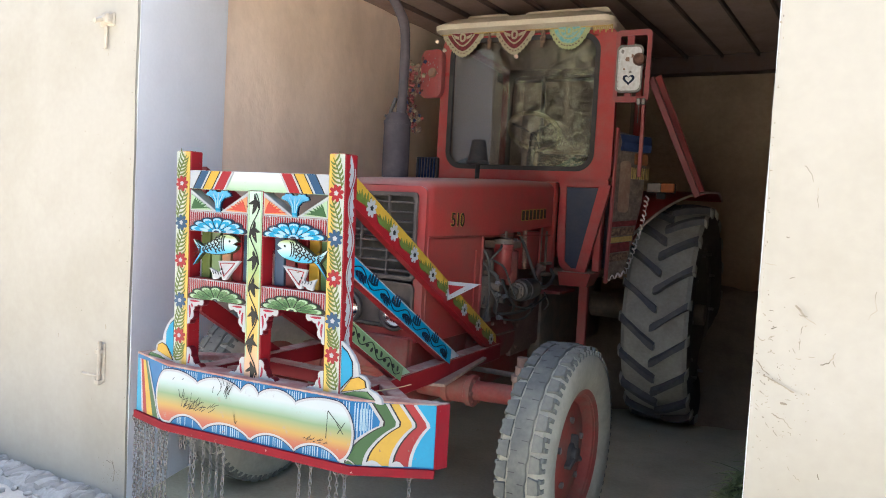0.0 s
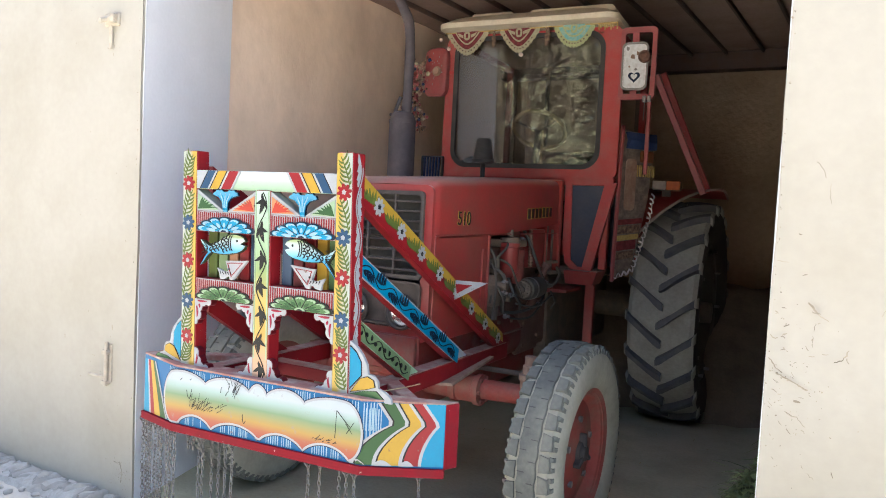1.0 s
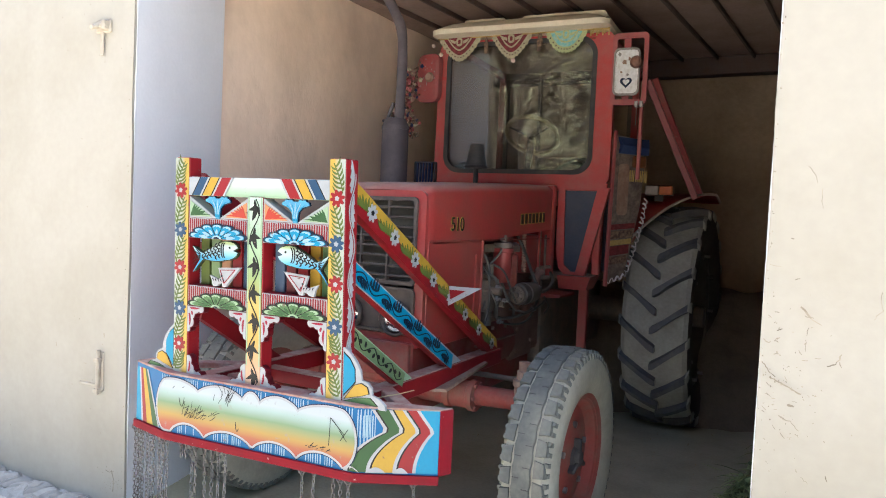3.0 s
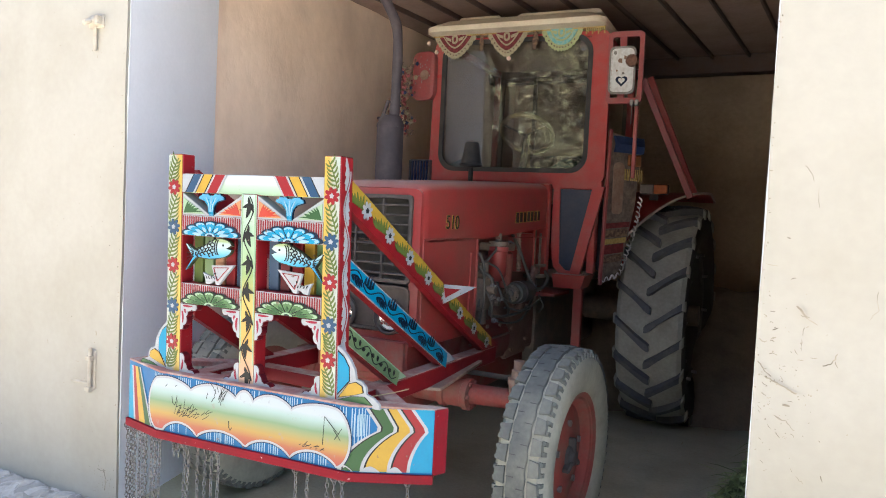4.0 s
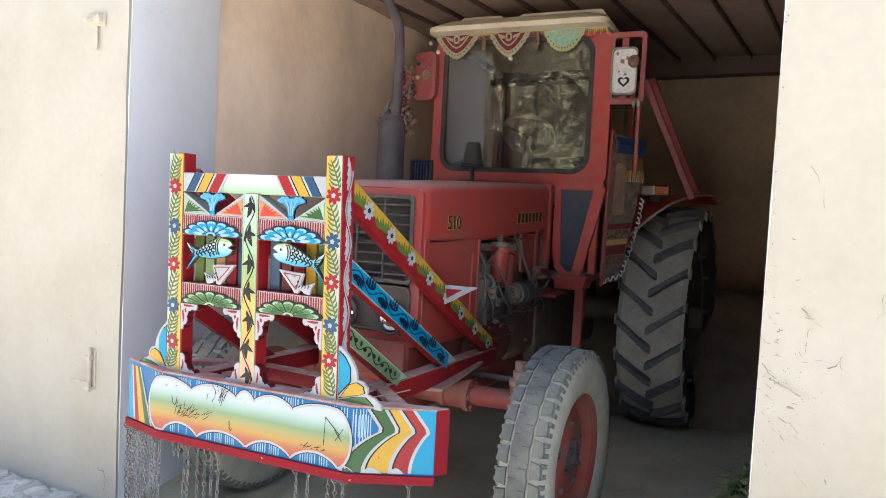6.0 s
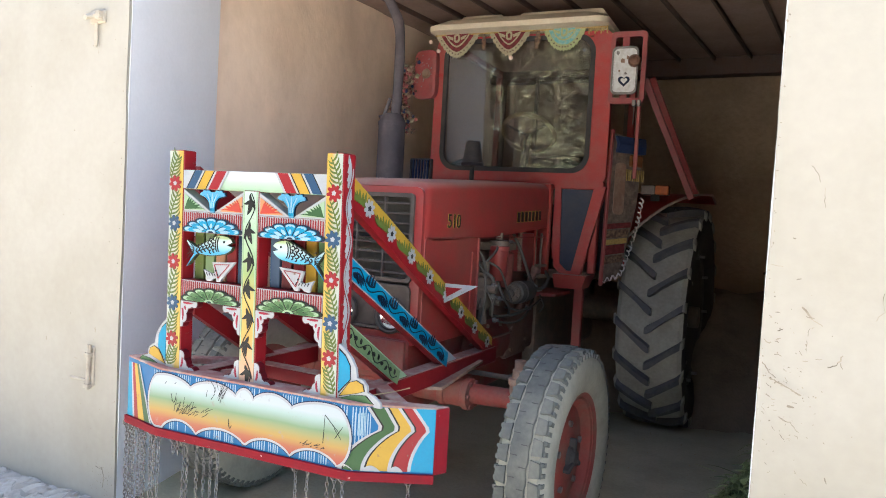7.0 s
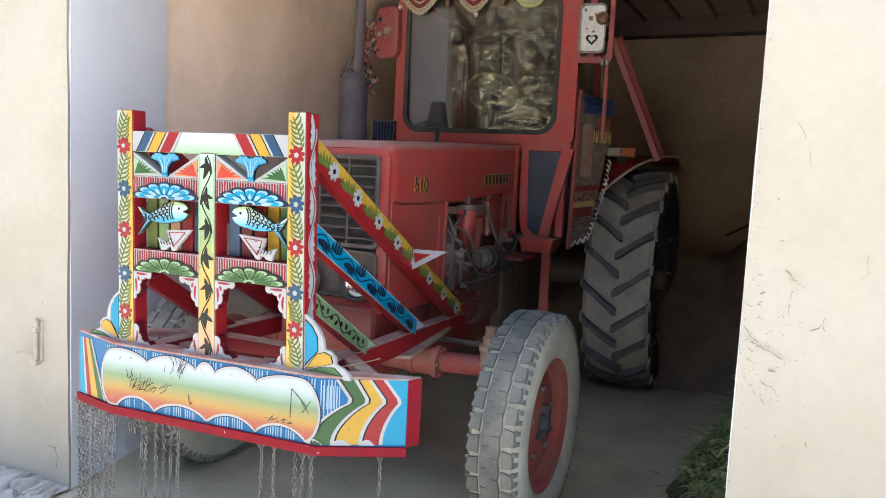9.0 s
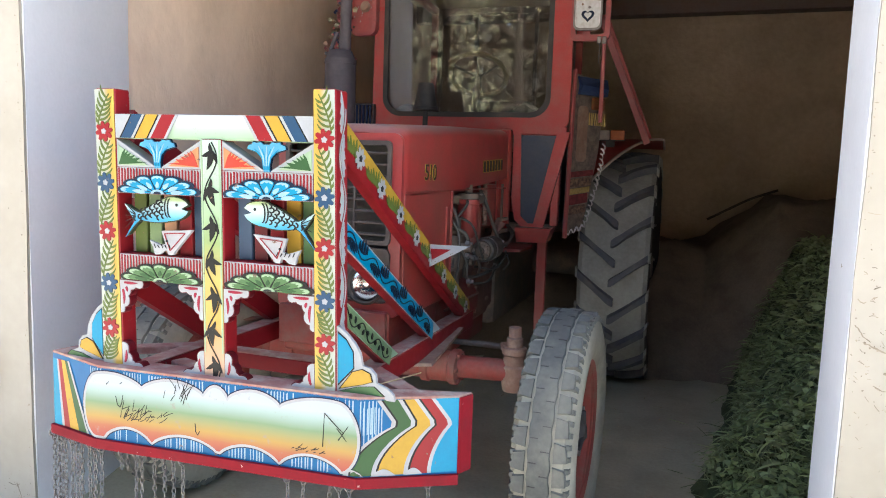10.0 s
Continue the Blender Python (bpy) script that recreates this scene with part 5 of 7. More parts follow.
# intake grille beside the bonnet, on the far side
ig = group_part("side_grille", cab, Matrix.Translation((-0.70, -0.03, 1.80)))
part("grille_frame", ring_plate(rounded(0.17, 0.16, 0.01, 2), rounded(0.15, 0.14, 0.008, 2), 0.03), M["black"], ig)
for i in range(6):
    part("grille_slat", box((-0.065 + i * 0.023, 0.0, -0.07), (-0.057 + i * 0.023, 0.02, 0.07)), M["clothblue"], ig)

# rear fenders with lamps and slanting stays
for s in (1, -1):
    fe = group_part("fender", tractor, Matrix.Translation((0, 2.80, 0.81)))
    bm = bmesh.new()
    cols = []
    for i in range(15):
        a = radians(70 + 80 * i / 14)
        t = i / 14
        xo = 1.13 - 0.52 * max(0.0, (t - 0.22) / 0.78) ** 1.1
        xi = 0.585
        r = 0.93
        y, z = r * math.cos(a), r * math.sin(a)
        cols.append([bm.verts.new((s * xi, y * 0.78, z * 0.62)), bm.verts.new((s * xi, y, z)), bm.verts.new((s * (xi + xo) / 2, y, z + 0.004)), bm.verts.new((s * xo, y, z))])
    for p, q in zip(cols, cols[1:]):
        for k in range(3):
            bm.faces.new((p[k], p[k + 1], q[k + 1], q[k]))
    bmesh.ops.solidify(bm, geom=bm.faces[:], thickness=0.006)
    part("fender_sheet", bm, M["cabred"], fe, smooth=40)
    edge = []
    for i in range(15):
        a = radians(70 + 80 * i / 14)
        t = i / 14
        edge.append((s * (1.13 - 0.52 * max(0.0, (t - 0.22) / 0.78) ** 1.1), 0.935 * math.cos(a), 0.935 * math.sin(a)))
    part("fender_edge", hose(edge, 0.010, 6, 2), M["palestrip"], fe, "pale worn edge strip", smooth=60)
    lp = group_part("fender_lamp", tractor, Matrix.Translation((0.79 * s, 2.43, 1.752)))
    part("lamp_body", box((-0.10, 0.0, -0.040), (0.10, 0.06, 0.035), 0.008), M["black"], lp)
    part("clear_lens", box((-0.098 if s > 0 else 0.002, -0.018, -0.034), (-0.002 if s > 0 else 0.098, 0.002, 0.032), 0.006), M["paleplastic"], lp, "pale plastic lens")
    part("amber_lens", box((0.002 if s > 0 else -0.098, -0.018, -0.034), (0.098 if s > 0 else -0.002, 0.002, 0.032), 0.006), M["amber"], lp, "orange plastic lens")
    part("lamp_foot", box((-0.03, 0.01, -0.10), (0.03, 0.04, -0.03)), M["black"], lp)
    if s < 0:
        continue
    part("stay_bar", bar((s * 0.705, 2.25, 2.52), (s * 1.035, 2.52, 1.70), 0.045, 0.035, 0.004, up=(0, 1, 0)), M["pinkred"], tractor)
    part("stay_bar", bar((s * 0.70, 2.50, 2.58), (s * 1.04, 2.72, 1.72), 0.045, 0.035, 0.004, up=(0, 1, 0)), M["cabred"], tractor)
# ---- painted front guard ----
guard = thing("bumper_guard", None, None, "brightly hand painted wooden bumper guard bolted to the tractor", "bumper guard", m=TRACTOR)
FY = -0.92
BACK = -0.858


def front(off):
    return Matrix.Translation((0, FY - off, 0))


def right_side(x):
    return Matrix.Translation((x, 0, 0)) @ Matrix.Rotation(radians(90), 4, "Z")


def decal(name, outline, colour, m, depth=0.002, parent=None):
    return part(name, plate(outline, depth, m), P[colour] if isinstance(colour, str) else colour, parent or guard)


def blob(cx, cz, rx, rz, n=14, turn=0.0, a0=0.0, a1=360.0):
    pts = []
    for i in range(n + (a1 - a0 < 360)):
        a = radians(a0 + (a1 - a0) * i / n)
        x, z = rx * math.cos(a), rz * math.sin(a)
        c, s = math.cos(turn), math.sin(turn)
        pts.append((cx + x * c - z * s, cz + x * s + z * c))
    return pts


def petals(cx, cz, r, n=8, dip=0.62, turn=0.2):
    return [(cx + r * k * math.cos(a), cz + r * k * math.sin(a)) for i in range(n) for a, k in
            ((turn + 2 * math.pi * (i - 0.22) / n, 0.94), (turn + 2 * math.pi * i / n, 1.0), (turn + 2 * math.pi * (i + 0.22) / n, 0.94), (turn + 2 * math.pi * (i + 0.5) / n, dip))]


def stroke(points, w0, w1=0.0, swell=1.0):
    """A brush stroke's outline along a line of (x, z), tapering from w0 to w1."""
    n = len(points)
    left, right = [], []
    for i, (x, z) in enumerate(points):
        a, b = points[max(i - 1, 0)], points[min(i + 1, n - 1)]
        dx, dz = b[0] - a[0], b[1] - a[1]
        d = math.hypot(dx, dz) or 1
        t = i / (n - 1)
        w = ((w0 + (w1 - w0) * t) + swell * w0 * math.sin(math.pi * t)) / 2 + 0.0003
        left.append((x - dz / d * w, z + dx / d * w))
        right.append((x + dz / d * w, z - dx / d * w))
    return left + right[::-1]


def bend(x, z, ang, length, curl, n=6):
    pts = [(x, z)]
    for i in range(n):
        a = ang + curl * (i + 0.5) / n
        x, z = x + length / n * math.cos(a), z + length / n * math.sin(a)
        pts.append((x, z))
    return pts


def widened(pts, d):
    """An outline moved outward by d."""
    out = []
    for i, (x, z) in enumerate(pts):
        a, b = pts[i - 1], pts[(i + 1) % len(pts)]
        dx, dz = b[0] - a[0], b[1] - a[1]
        k = math.hypot(dx, dz) or 1
        out.append((x - dz / k * d, z + dx / k * d))
    return out


def flower(cx, cz, r, colour, m2, m3, heart_colour="white"):
    decal("painted_flower", petals(cx, cz, r), colour, m2)
    decal("flower_heart", petals(cx, cz, r * 0.30, 5, 0.7), heart_colour, m3)


def joined_decals(name, outlines, colour, m, depth=0.0015):
    """Many brush strokes of one colour, as one painted layer."""
    bm = bmesh.new()
    for i, o in enumerate(outlines):
        merge(bm, plate(o, depth, Matrix.Translation((0, -0.00011 * (i % 9), 0))))
    bm.transform(m)
    return part(name, bm, P[colour] if isinstance(colour, str) else colour, guard)


def fern(cx, z0, z1, side, w):
    """A palm spray: a stem that leans across the post, with thick curved leaf strokes on both sides."""
    h = z1 - z0

    def at(u):
        return cx + side * w * (-0.42 + 0.72 * u ** 1.5), z0 + h * u
    out = [stroke([at(i / 8) for i in range(9)], 0.0034, 0.0022, 0.3)]
    for i in range(6):
        x, z = at(0.02 + i * 0.155)
        out.append(stroke(bend(x, z, math.pi / 2 - side * 1.70, w * (0.98 - 0.10 * i), side * 1.25), 0.0050, 0.0008, 0.7))
        x, z = at(0.10 + i * 0.155)
        out.append(stroke(bend(x, z, math.pi / 2 + side * 1.05, w * (0.34 + 0.09 * i), -side * 1.15), 0.0050, 0.0008, 0.7))
    return out


# posts
PL0, PL1, PR0, PR1 = -0.396, -0.324, 0.333, 0.400
ZT, ZB = 1.680, 0.815
BACK_R = BACK + 0.012
for x0, x1, side in ((PL0, PL1, 1), (PR0, PR1, -1)):
    flower_z = list(zip((1.551, 1.396, 1.247, 1.086, 0.945) if side > 0 else (1.540, 1.380, 1.238, 1.087, 0.964), ("red", "blue") * 2 + ("red",)))
    part("post", box((x0, FY, ZB), (x1, BACK if side > 0 else BACK_R, ZT), 0.004), P["red"], guard, "square wooden post, red on its sides and painted with flowers in front")
    c, w = (x0 + x1) / 2, x1 - x0
    decal("face_paint", [(x0 + 0.002, ZB), (x1 - 0.002, ZB), (x1 - 0.002, ZT - 0.003), (x0 + 0.002, ZT - 0.003)], M["leftface" if side > 0 else "rightface"], front(0.003))
    fz = [ZT - 0.012] + [z for z, _ in flower_z] + [ZB + 0.01]
    leaves = []
    for a, b in zip(fz, fz[1:]):
        leaves += [[(min(max(x, x0 + 0.004), x1 - 0.004), z) for x, z in o] for o in fern(c, b + 0.018, a - (0.026 if a < ZT - 0.02 else 0.004), side, w * 0.8)]
    joined_decals("leaf_brushwork", leaves, "olive", front(0.0045), 0.0012)
    for z, col in flower_z:
        flower(c + side * -0.002, z, 0.0315, col, front(0.0062), front(0.0074))

# side of the right post: red with long white plumes
yc = (FY + BACK_R) / 2
HALF = 0.1235


def spine(z):
    return yc + 0.018 * math.sin((z - 0.815) * math.pi / HALF)


for i in range(7):
    z0 = 0.815 + HALF * i
    sgn = -1 if i % 2 == 0 else 1
    inside, outside = [], []
    for k in range(25):
        t = k / 24
        z = z0 + 0.004 + 0.122 * t
        notch = 0.55 + 0.45 * (1 - (4.0 * t) % 1.0)
        inside.append((spine(z) + sgn * 0.0085, z))
        outside.append((spine(z) + sgn * (0.0095 + 0.026 * math.sin(math.pi * t ** 0.8) ** 0.8 * notch), z - 0.006 * math.sin(math.pi * t)))
    decal("white_plume", [(max(FY + 0.004, min(BACK_R - 0.004, y)), min(z, ZT - 0.004)) for y, z in inside + outside[::-1]], "white", right_side(PR1 + 0.0022 + 0.00012 * i), 0.0012)
decal("plume_stem", stroke([(spine(0.82 + 0.01 * k), 0.82 + 0.01 * k) for k in range(82)], 0.0045, 0.0045, 0.1), "white", right_side(PR1 + 0.0036), 0.0012)

# middle post
MC0, MC1 = -0.031, 0.041
part("middle_post", box((MC0, FY, ZB), (MC1, BACK, 1.535), 0.004), P["red"], guard, "middle post painted pale green and ochre with a vine")
decal("face_paint", [(MC0 + 0.002, 0.815), (MC1 - 0.002, 0.815), (MC1 - 0.002, 1.533), (MC0 + 0.002, 1.533)], M["postfade"], front(0.003))
for sx in (MC0 + 0.004, MC1 - 0.009):
    decal("face_edge", [(sx, 0.90), (sx + 0.005, 0.90), (sx + 0.005, 1.532), (sx, 1.532)], "pale", front(0.0042))
MX = (MC0 + MC1) / 2
vine = [(MX + 0.021 * math.sin((z - 0.80) * 30), z) for z in (0.83 + i * 0.0085 for i in range(83))]
marks = [stroke(vine, 0.0030, 0.0028, 0.1)]
vr = random.Random(12)
for i in range(7):
    z = 0.800 + (i + 0.55) * math.pi / 30
    s = 1 if math.sin((z - 0.80) * 30) < 0 else -1
    lean = vr.uniform(-0.25, 0.25)
    # a broad leaf with three points, hanging in the stem's bend
    x, z = MX - s * 0.004, z + 0.012
    for d, ln, wd in ((-0.15, 0.056, 0.017), (0.75, 0.038, 0.012), (-0.95, 0.040, 0.012), (2.5, 0.026, 0.010)):
        marks.append(stroke(bend(x, z, -math.pi / 2 + lean + s * d, ln * vr.uniform(0.9, 1.1), s * 0.5), wd, 0.0006, 0.5))
joined_decals("painted_vine", marks, "black", front(0.005))

# top rail with slanting stripes
part("top_rail", box((PL1, FY + 0.003, 1.532), (PR0, FY + 0.06, 1.605), 0.004), M["railfade"], guard, "top rail painted with slanting stripes")
for mirror in (1, -1):
    base = PL1 if mirror > 0 else PR0
    x = 0.004
    for wdt, col in ((0.010, "white"), (0.005, "black"), (0.036, "blue"), (0.009, "white"), (0.005, "black"), (0.040, "yellow"), (0.006, "black"), (0.009, "white"), (0.046, "red"), (0.010, "white")):
        o = [(base + mirror * x, 1.533), (base + mirror * (x + wdt), 1.533), (base + mirror * (x + wdt + 0.042), 1.604), (base + mirror * (x + 0.042), 1.604)]
        decal("stripe", o, col, front(0.002))
        x += wdt
    decal("stripe_end", [(base, 1.533), (base + mirror * 0.004, 1.533), (base + mirror * 0.046, 1.604), (base, 1.604)], "white", front(0.0015))


def lobed_edge(discs):
    """A bracket whose free edge swells in round lobes; out along x and down along z."""
    pts = [(0.0, 0.0)]
    for i in range(61):
        a = math.pi / 2 * i / 60
        dx, dz = math.cos(a), math.sin(a)
        far = 0.014
        for x, z, r in discs:
            along_ray, off = x * dx + z * dz, x * dz - z * dx
            if abs(off) < r:
                far = max(far, along_ray + math.sqrt(r * r - off * off))
        pts.append((far * dx, far * dz))
    return pts


LOBES = lobed_edge(((0.068, 0.008, 0.015), (0.040, 0.010, 0.018), (0.015, 0.030, 0.022), (0.010, 0.062, 0.022), (0.002, 0.090, 0.012)))
FEET = lobed_edge(((0.056, 0.006, 0.019), (0.030, 0.014, 0.018), (0.014, 0.034, 0.021), (0.004, 0.068, 0.019)))


def half_rosette(cx, z, w, h, dark, body, tip, inner, n=7):
    """A low fan of petals with dark outline and light tips."""
    def at(rho, a):
        return (cx + math.cos(a) * w / 2 * rho, z + math.sin(a) * h * rho)
    edge = [at(1.03 + 0.10 * abs(math.sin(n * a / 1.0 * 1.0)) ** 0.7, a) for a in (math.pi * i / 84 for i in range(85))]
    decal("fan_edge", edge, dark, front(0.007), 0.003)
    for i in range(n):
        a = math.pi * (i + 0.5) / n
        lift = Matrix.Translation((0, FY - 0.0092 - 0.0002 * (i % 3), 0))
        d = math.pi / n
        leaf = [(0.22, 0.26), (0.45, 0.38), (0.65, 0.44), (0.82, 0.455), (0.95, 0.38), (1.02, 0.21), (1.04, 0.0)]
        decal("petal", [at(r, a - k * d) for r, k in leaf] + [at(r, a + k * d) for r, k in leaf[-2::-1]], body, lift, 0.0015)
        cap = [(0.84, 0.40), (0.93, 0.35), (1.0, 0.18), (1.02, 0.0)]
        decal("petal_tip", [at(r, a - k * d) for r, k in cap] + [at(r, a + k * d) for r, k in cap[-2::-1]] + [at(0.84, a + 0.28 * d), at(0.93, a + 0.12 * d), at(0.86, a), at(0.93, a - 0.12 * d), at(0.84, a - 0.28 * d)], tip, lift @ Matrix.Translation((0, -0.0008, 0)), 0.0008)
        decal("petal_vein", stroke([at(0.36, a), at(0.46, a + 0.04 * d), at(0.58, a), at(0.70, a)], 0.0065, 0.001, 1.3), tip if body == "sky" else inner, lift @ Matrix.Translation((0, -0.0008, 0)), 0.0008)
    decal("fan_heart", blob(cx, z + 0.001, w * 0.09, h * 0.24, 10, 0, 0, 180), tip, front(0.0115))
    decal("fan_eye", blob(cx, z + 0.001, w * 0.05, h * 0.13, 8, 0, 0, 180), dark, front(0.0125))


for k, (x0, x1) in enumerate(((PL1, MC0), (MC1, PR0))):
    c = (x0 + x1) / 2
    face = 1 if k == 0 else -1
    # triangles left and right of a blue lotus
    for sx, col, lines in ((x0, "green" if k == 0 else "orange", "leaf"), (x1, "orange" if k == 0 else "green", "leaf")):
        s = 1 if sx == x0 else -1
        part("corner_board", plate([(sx, 1.446), (c - s * 0.006, 1.446), (sx, 1.530)], 0.05, front(-0.002)), P["white"], guard)
        decal("corner_paint", [(sx + s * 0.006, 1.452), (c - s * 0.035, 1.452), (sx + s * 0.006, 1.512)], "pale" if col == "green" else "blush", front(0.0005))
        fan, steps = [(sx + s * 0.008, 1.453)], 11
        for i in range(steps + 1):
            a = radians(4 + 66 * i / steps)
            reach = min(0.118, 0.060 / (math.sin(a) + 0.52 * math.cos(a))) * (0.98 if i % 2 == 0 else 0.70)
            fan.append((sx + s * (0.008 + reach * math.cos(a) * 1.05), 1.453 + reach * math.sin(a)))
        decal("notched_leaf", fan, col, front(0.0022))
    half = [(0.010, 1.446), (0.008, 1.464), (0.013, 1.486), (0.026, 1.500), (0.044, 1.506), (0.061, 1.511), (0.057, 1.520), (0.046, 1.523), (0.044, 1.530), (0.030, 1.527), (0.018, 1.530), (0.010, 1.522)]
    lotus = [(c - x, z) for x, z in half] + [(c, 1.523)] + [(c + x, z) for x, z in half[::-1]]
    part("lotus_edge", plate(widened(lotus, 0.0025), 0.008, front(-0.001)), P["deepnavy"], guard)
    part("lotus", plate(lotus, 0.012, front(0.003), 0.0), P["tulip"], guard, "light blue painted lotus cut-out")
    joined_decals("lotus_brushwork", [stroke([(c + d * 0.25, 1.452), (c + d * 0.4, 1.485), (c + d * 1.25, 1.510)], 0.003, 0.001) for d in (-0.030, -0.010, 0.012, 0.032)], "sky", front(0.0045))
    joined_decals("lotus_light", [stroke([(c + d * 0.3, 1.462), (c + d * 0.5, 1.490), (c + d * 1.2, 1.518)], 0.0026, 0.001) for d in (-0.020, 0.002, 0.022)], "palesky", front(0.0048))
    # upper and lower boards with red and white lines
    for z0, z1 in ((1.366, 1.447), (1.100, 1.182)):
        part("cross_board", box((x0, FY + 0.002, z0), (x1, BACK, z1), 0.003), P["red"], guard)
        decal("board_paint", [(x0 + 0.002, z0 + 0.001), (x1 - 0.002, z0 + 0.001), (x1 - 0.002, z1 - 0.002), (x0 + 0.002, z1 - 0.002)], "white", front(0.0005))
        lines = []
        for i in range(27):
            x = x0 + 0.008 + (x1 - x0 - 0.016) * i / 26
            lines.append([(x - 0.0028, z0 + 0.003), (x + 0.0022, z0 + 0.003), (x + 0.0028, z1 - 0.004 - 0.003 * (i % 3)), (x - 0.0022, z1 - 0.004)])
        joined_decals("line_pattern", lines, "red", front(0.0022))
    half_rosette(c + 0.004, 1.368, 0.262, 0.053, "deepnavy", "sky", "palesky", "board")
    half_rosette(c + 0.004, 1.102, 0.262, 0.050, "black", "leaf", "pale", "green")
    # arch spandrels below
    for s, sx in ((1, x0), (-1, x1)):
        for top, down, name, shape, curls in ((1.098, 1, "spandrel", LOBES, ((0.016, 0.007, 0.06, 0.048, -0.10), (0.010, 0.028, 1.25, 0.048, 0.55), (0.022, 0.020, 1.0, 0.016, 0.6))), (0.815, -1, "foot_scroll", FEET, ((0.016, 0.009, 0.16, 0.044, -0.40), (0.010, 0.024, 1.15, 0.040, 0.60)))):
            part(name + "_edge", plate(widened([(sx + s * x, top - down * z) for x, z in shape], 0.0028 * s * down), 0.026, front(0.0005)), P["winered"], guard)
            part(name, plate([(sx + s * x, top - down * z) for x, z in shape], 0.03, front(0.003)), P["white"], guard, "scalloped white bracket with red strokes")
            for x, z, ang, ln, cu in curls:
                line = [(sx + s * p, top - down * q) for p, q in bend(x, z, ang, ln, cu)]
                decal("red_stroke", stroke(line, 0.0050, 0.0012, 0.9), "crimson", front(0.0046), 0.0012)
    # coloured slats behind the fish
    cols = ("olive", "sage", "peach", "red", "slate") if k == 0 else ("slate", "winered", "red", "yellow", "leaf")
    for i, col in enumerate(cols):
        x = x0 + 0.022 + i * (x1 - x0 - 0.026) / 5
        part("slat", box((x, FY + 0.042, 1.182), (x + 0.044, FY + 0.060, 1.370), 0.002), P[col], guard)
    # fish
    fx, fz = c + (0.0 if k == 0 else 0.033), 1.326
    top, bot = [], []
    for i in range(25):
        t = i / 24
        x = fx + face * (0.104 - 0.222 * t)
        if t < 0.76:
            h = 0.010 + 0.026 * math.sin(math.pi * min(1.0, t / 0.74) ** 0.72) ** 0.85
        else:
            h = 0.010 + 0.042 * ((t - 0.76) / 0.24) ** 1.2
        cz = fz + 0.004 - 0.078 * max(0, t - 0.28) ** 1.15 - 0.006 * math.sin(math.pi * t * 1.4)
        top.append((x, cz + h))
        bot.append((x, cz - h * 0.96))
    mid_z = (top[-1][1] + bot[-1][1]) / 2
    mouth = (top[0][0] - face * 0.024, fz + 0.001)
    body = top + [(top[-1][0] + face * 0.036, mid_z)] + bot[::-1] + [mouth]
    part("fish_edge", plate(widened(body, -0.0034 * face), 0.014, front(0.004)), P["olivedark"], guard)
    part("fish", plate(body, 0.004, front(0.007)), M["fishpaint"], guard, "painted wooden fish cut-out, green backed with black scales")
    sc = []
    for r in range(5):
        for q in range(7):
            x = fx + face * (0.022 - 0.0165 * q - 0.008 * (r % 2))
            z = fz - 0.0056 * q + (r - 2) * 0.0115
            if abs(r - 2) * 0.0115 < 0.029 - 0.0038 * q:
                sc.append(stroke([(x - face * 0.0075 * math.cos(a), z + 0.0068 * math.sin(a)) for a in (math.pi * (j / 6 - 0.5) for j in range(7))], 0.0034, 0.0030, 0.3))
    for off in (0.036, 0.046):
        sc.append(stroke([(fx + face * (off - 0.010 * math.cos(a)), fz + 0.002 + 0.028 * math.sin(a)) for a in (math.pi * (j / 8 - 0.5) for j in range(9))], 0.0026, 0.0026, 0.2))
    sc.append(blob(fx + face * 0.068, fz + 0.012, 0.0042, 0.0048, 8))
    for j in range(5):
        sc.append(stroke([(fx - face * 0.078, fz - 0.032 + 0.003 * j), (fx - face * 0.112, fz - 0.062 + 0.018 * j)], 0.0024, 0.0008))
    joined_decals("scale_pattern", sc, "black", front(0.0092))
    # white cut-out under the fish: a three-cornered sail and a tail
    wx = c + (0.033 if k == 0 else 0.038)
    sail = [(wx + face * 0.084, 1.266), (wx + face * 0.040, 1.262), (wx - face * 0.024, 1.258), (wx - face * 0.012, 1.222), (wx - face * 0.002, 1.186), (wx + face * 0.012, 1.186), (wx + face * 0.040, 1.218)]
    tail = [(wx + face * 0.004, 1.226), (wx - face * 0.026, 1.214), (wx - face * 0.068, 1.228), (wx - face * 0.056, 1.208), (wx - face * 0.050, 1.184), (wx - face * 0.030, 1.187), (wx - face * 0.018, 1.197), (wx + face * 0.004, 1.200)]
    part("white_cutout", merge(plate(sail, 0.012, front(0.004)), plate(tail, 0.010, front(0.003))), P["white"], guard, "small white dart-shaped cut-out with red edge")
    inner = [(wx + face * 0.060, 1.255), (wx - face * 0.012, 1.250), (wx + face * 0.006, 1.200), (wx + face * 0.060, 1.255)]
    joined_decals("cutout_brushwork", [stroke(inner[j:j + 2], 0.0022, 0.0022, 0) for j in range(3)], "red", front(0.0062))
    joined_decals("cutout_strokes", [stroke([(wx - face * (0.050 - 0.013 * j), 1.218 - 0.003 * (j % 2)), (wx - face * (0.044 - 0.013 * j), 1.206)], 0.003, 0.001) for j in range(5)] + [blob(wx - face * 0.004, 1.228, 0.004, 0.004, 7)], "black", front(0.0068))

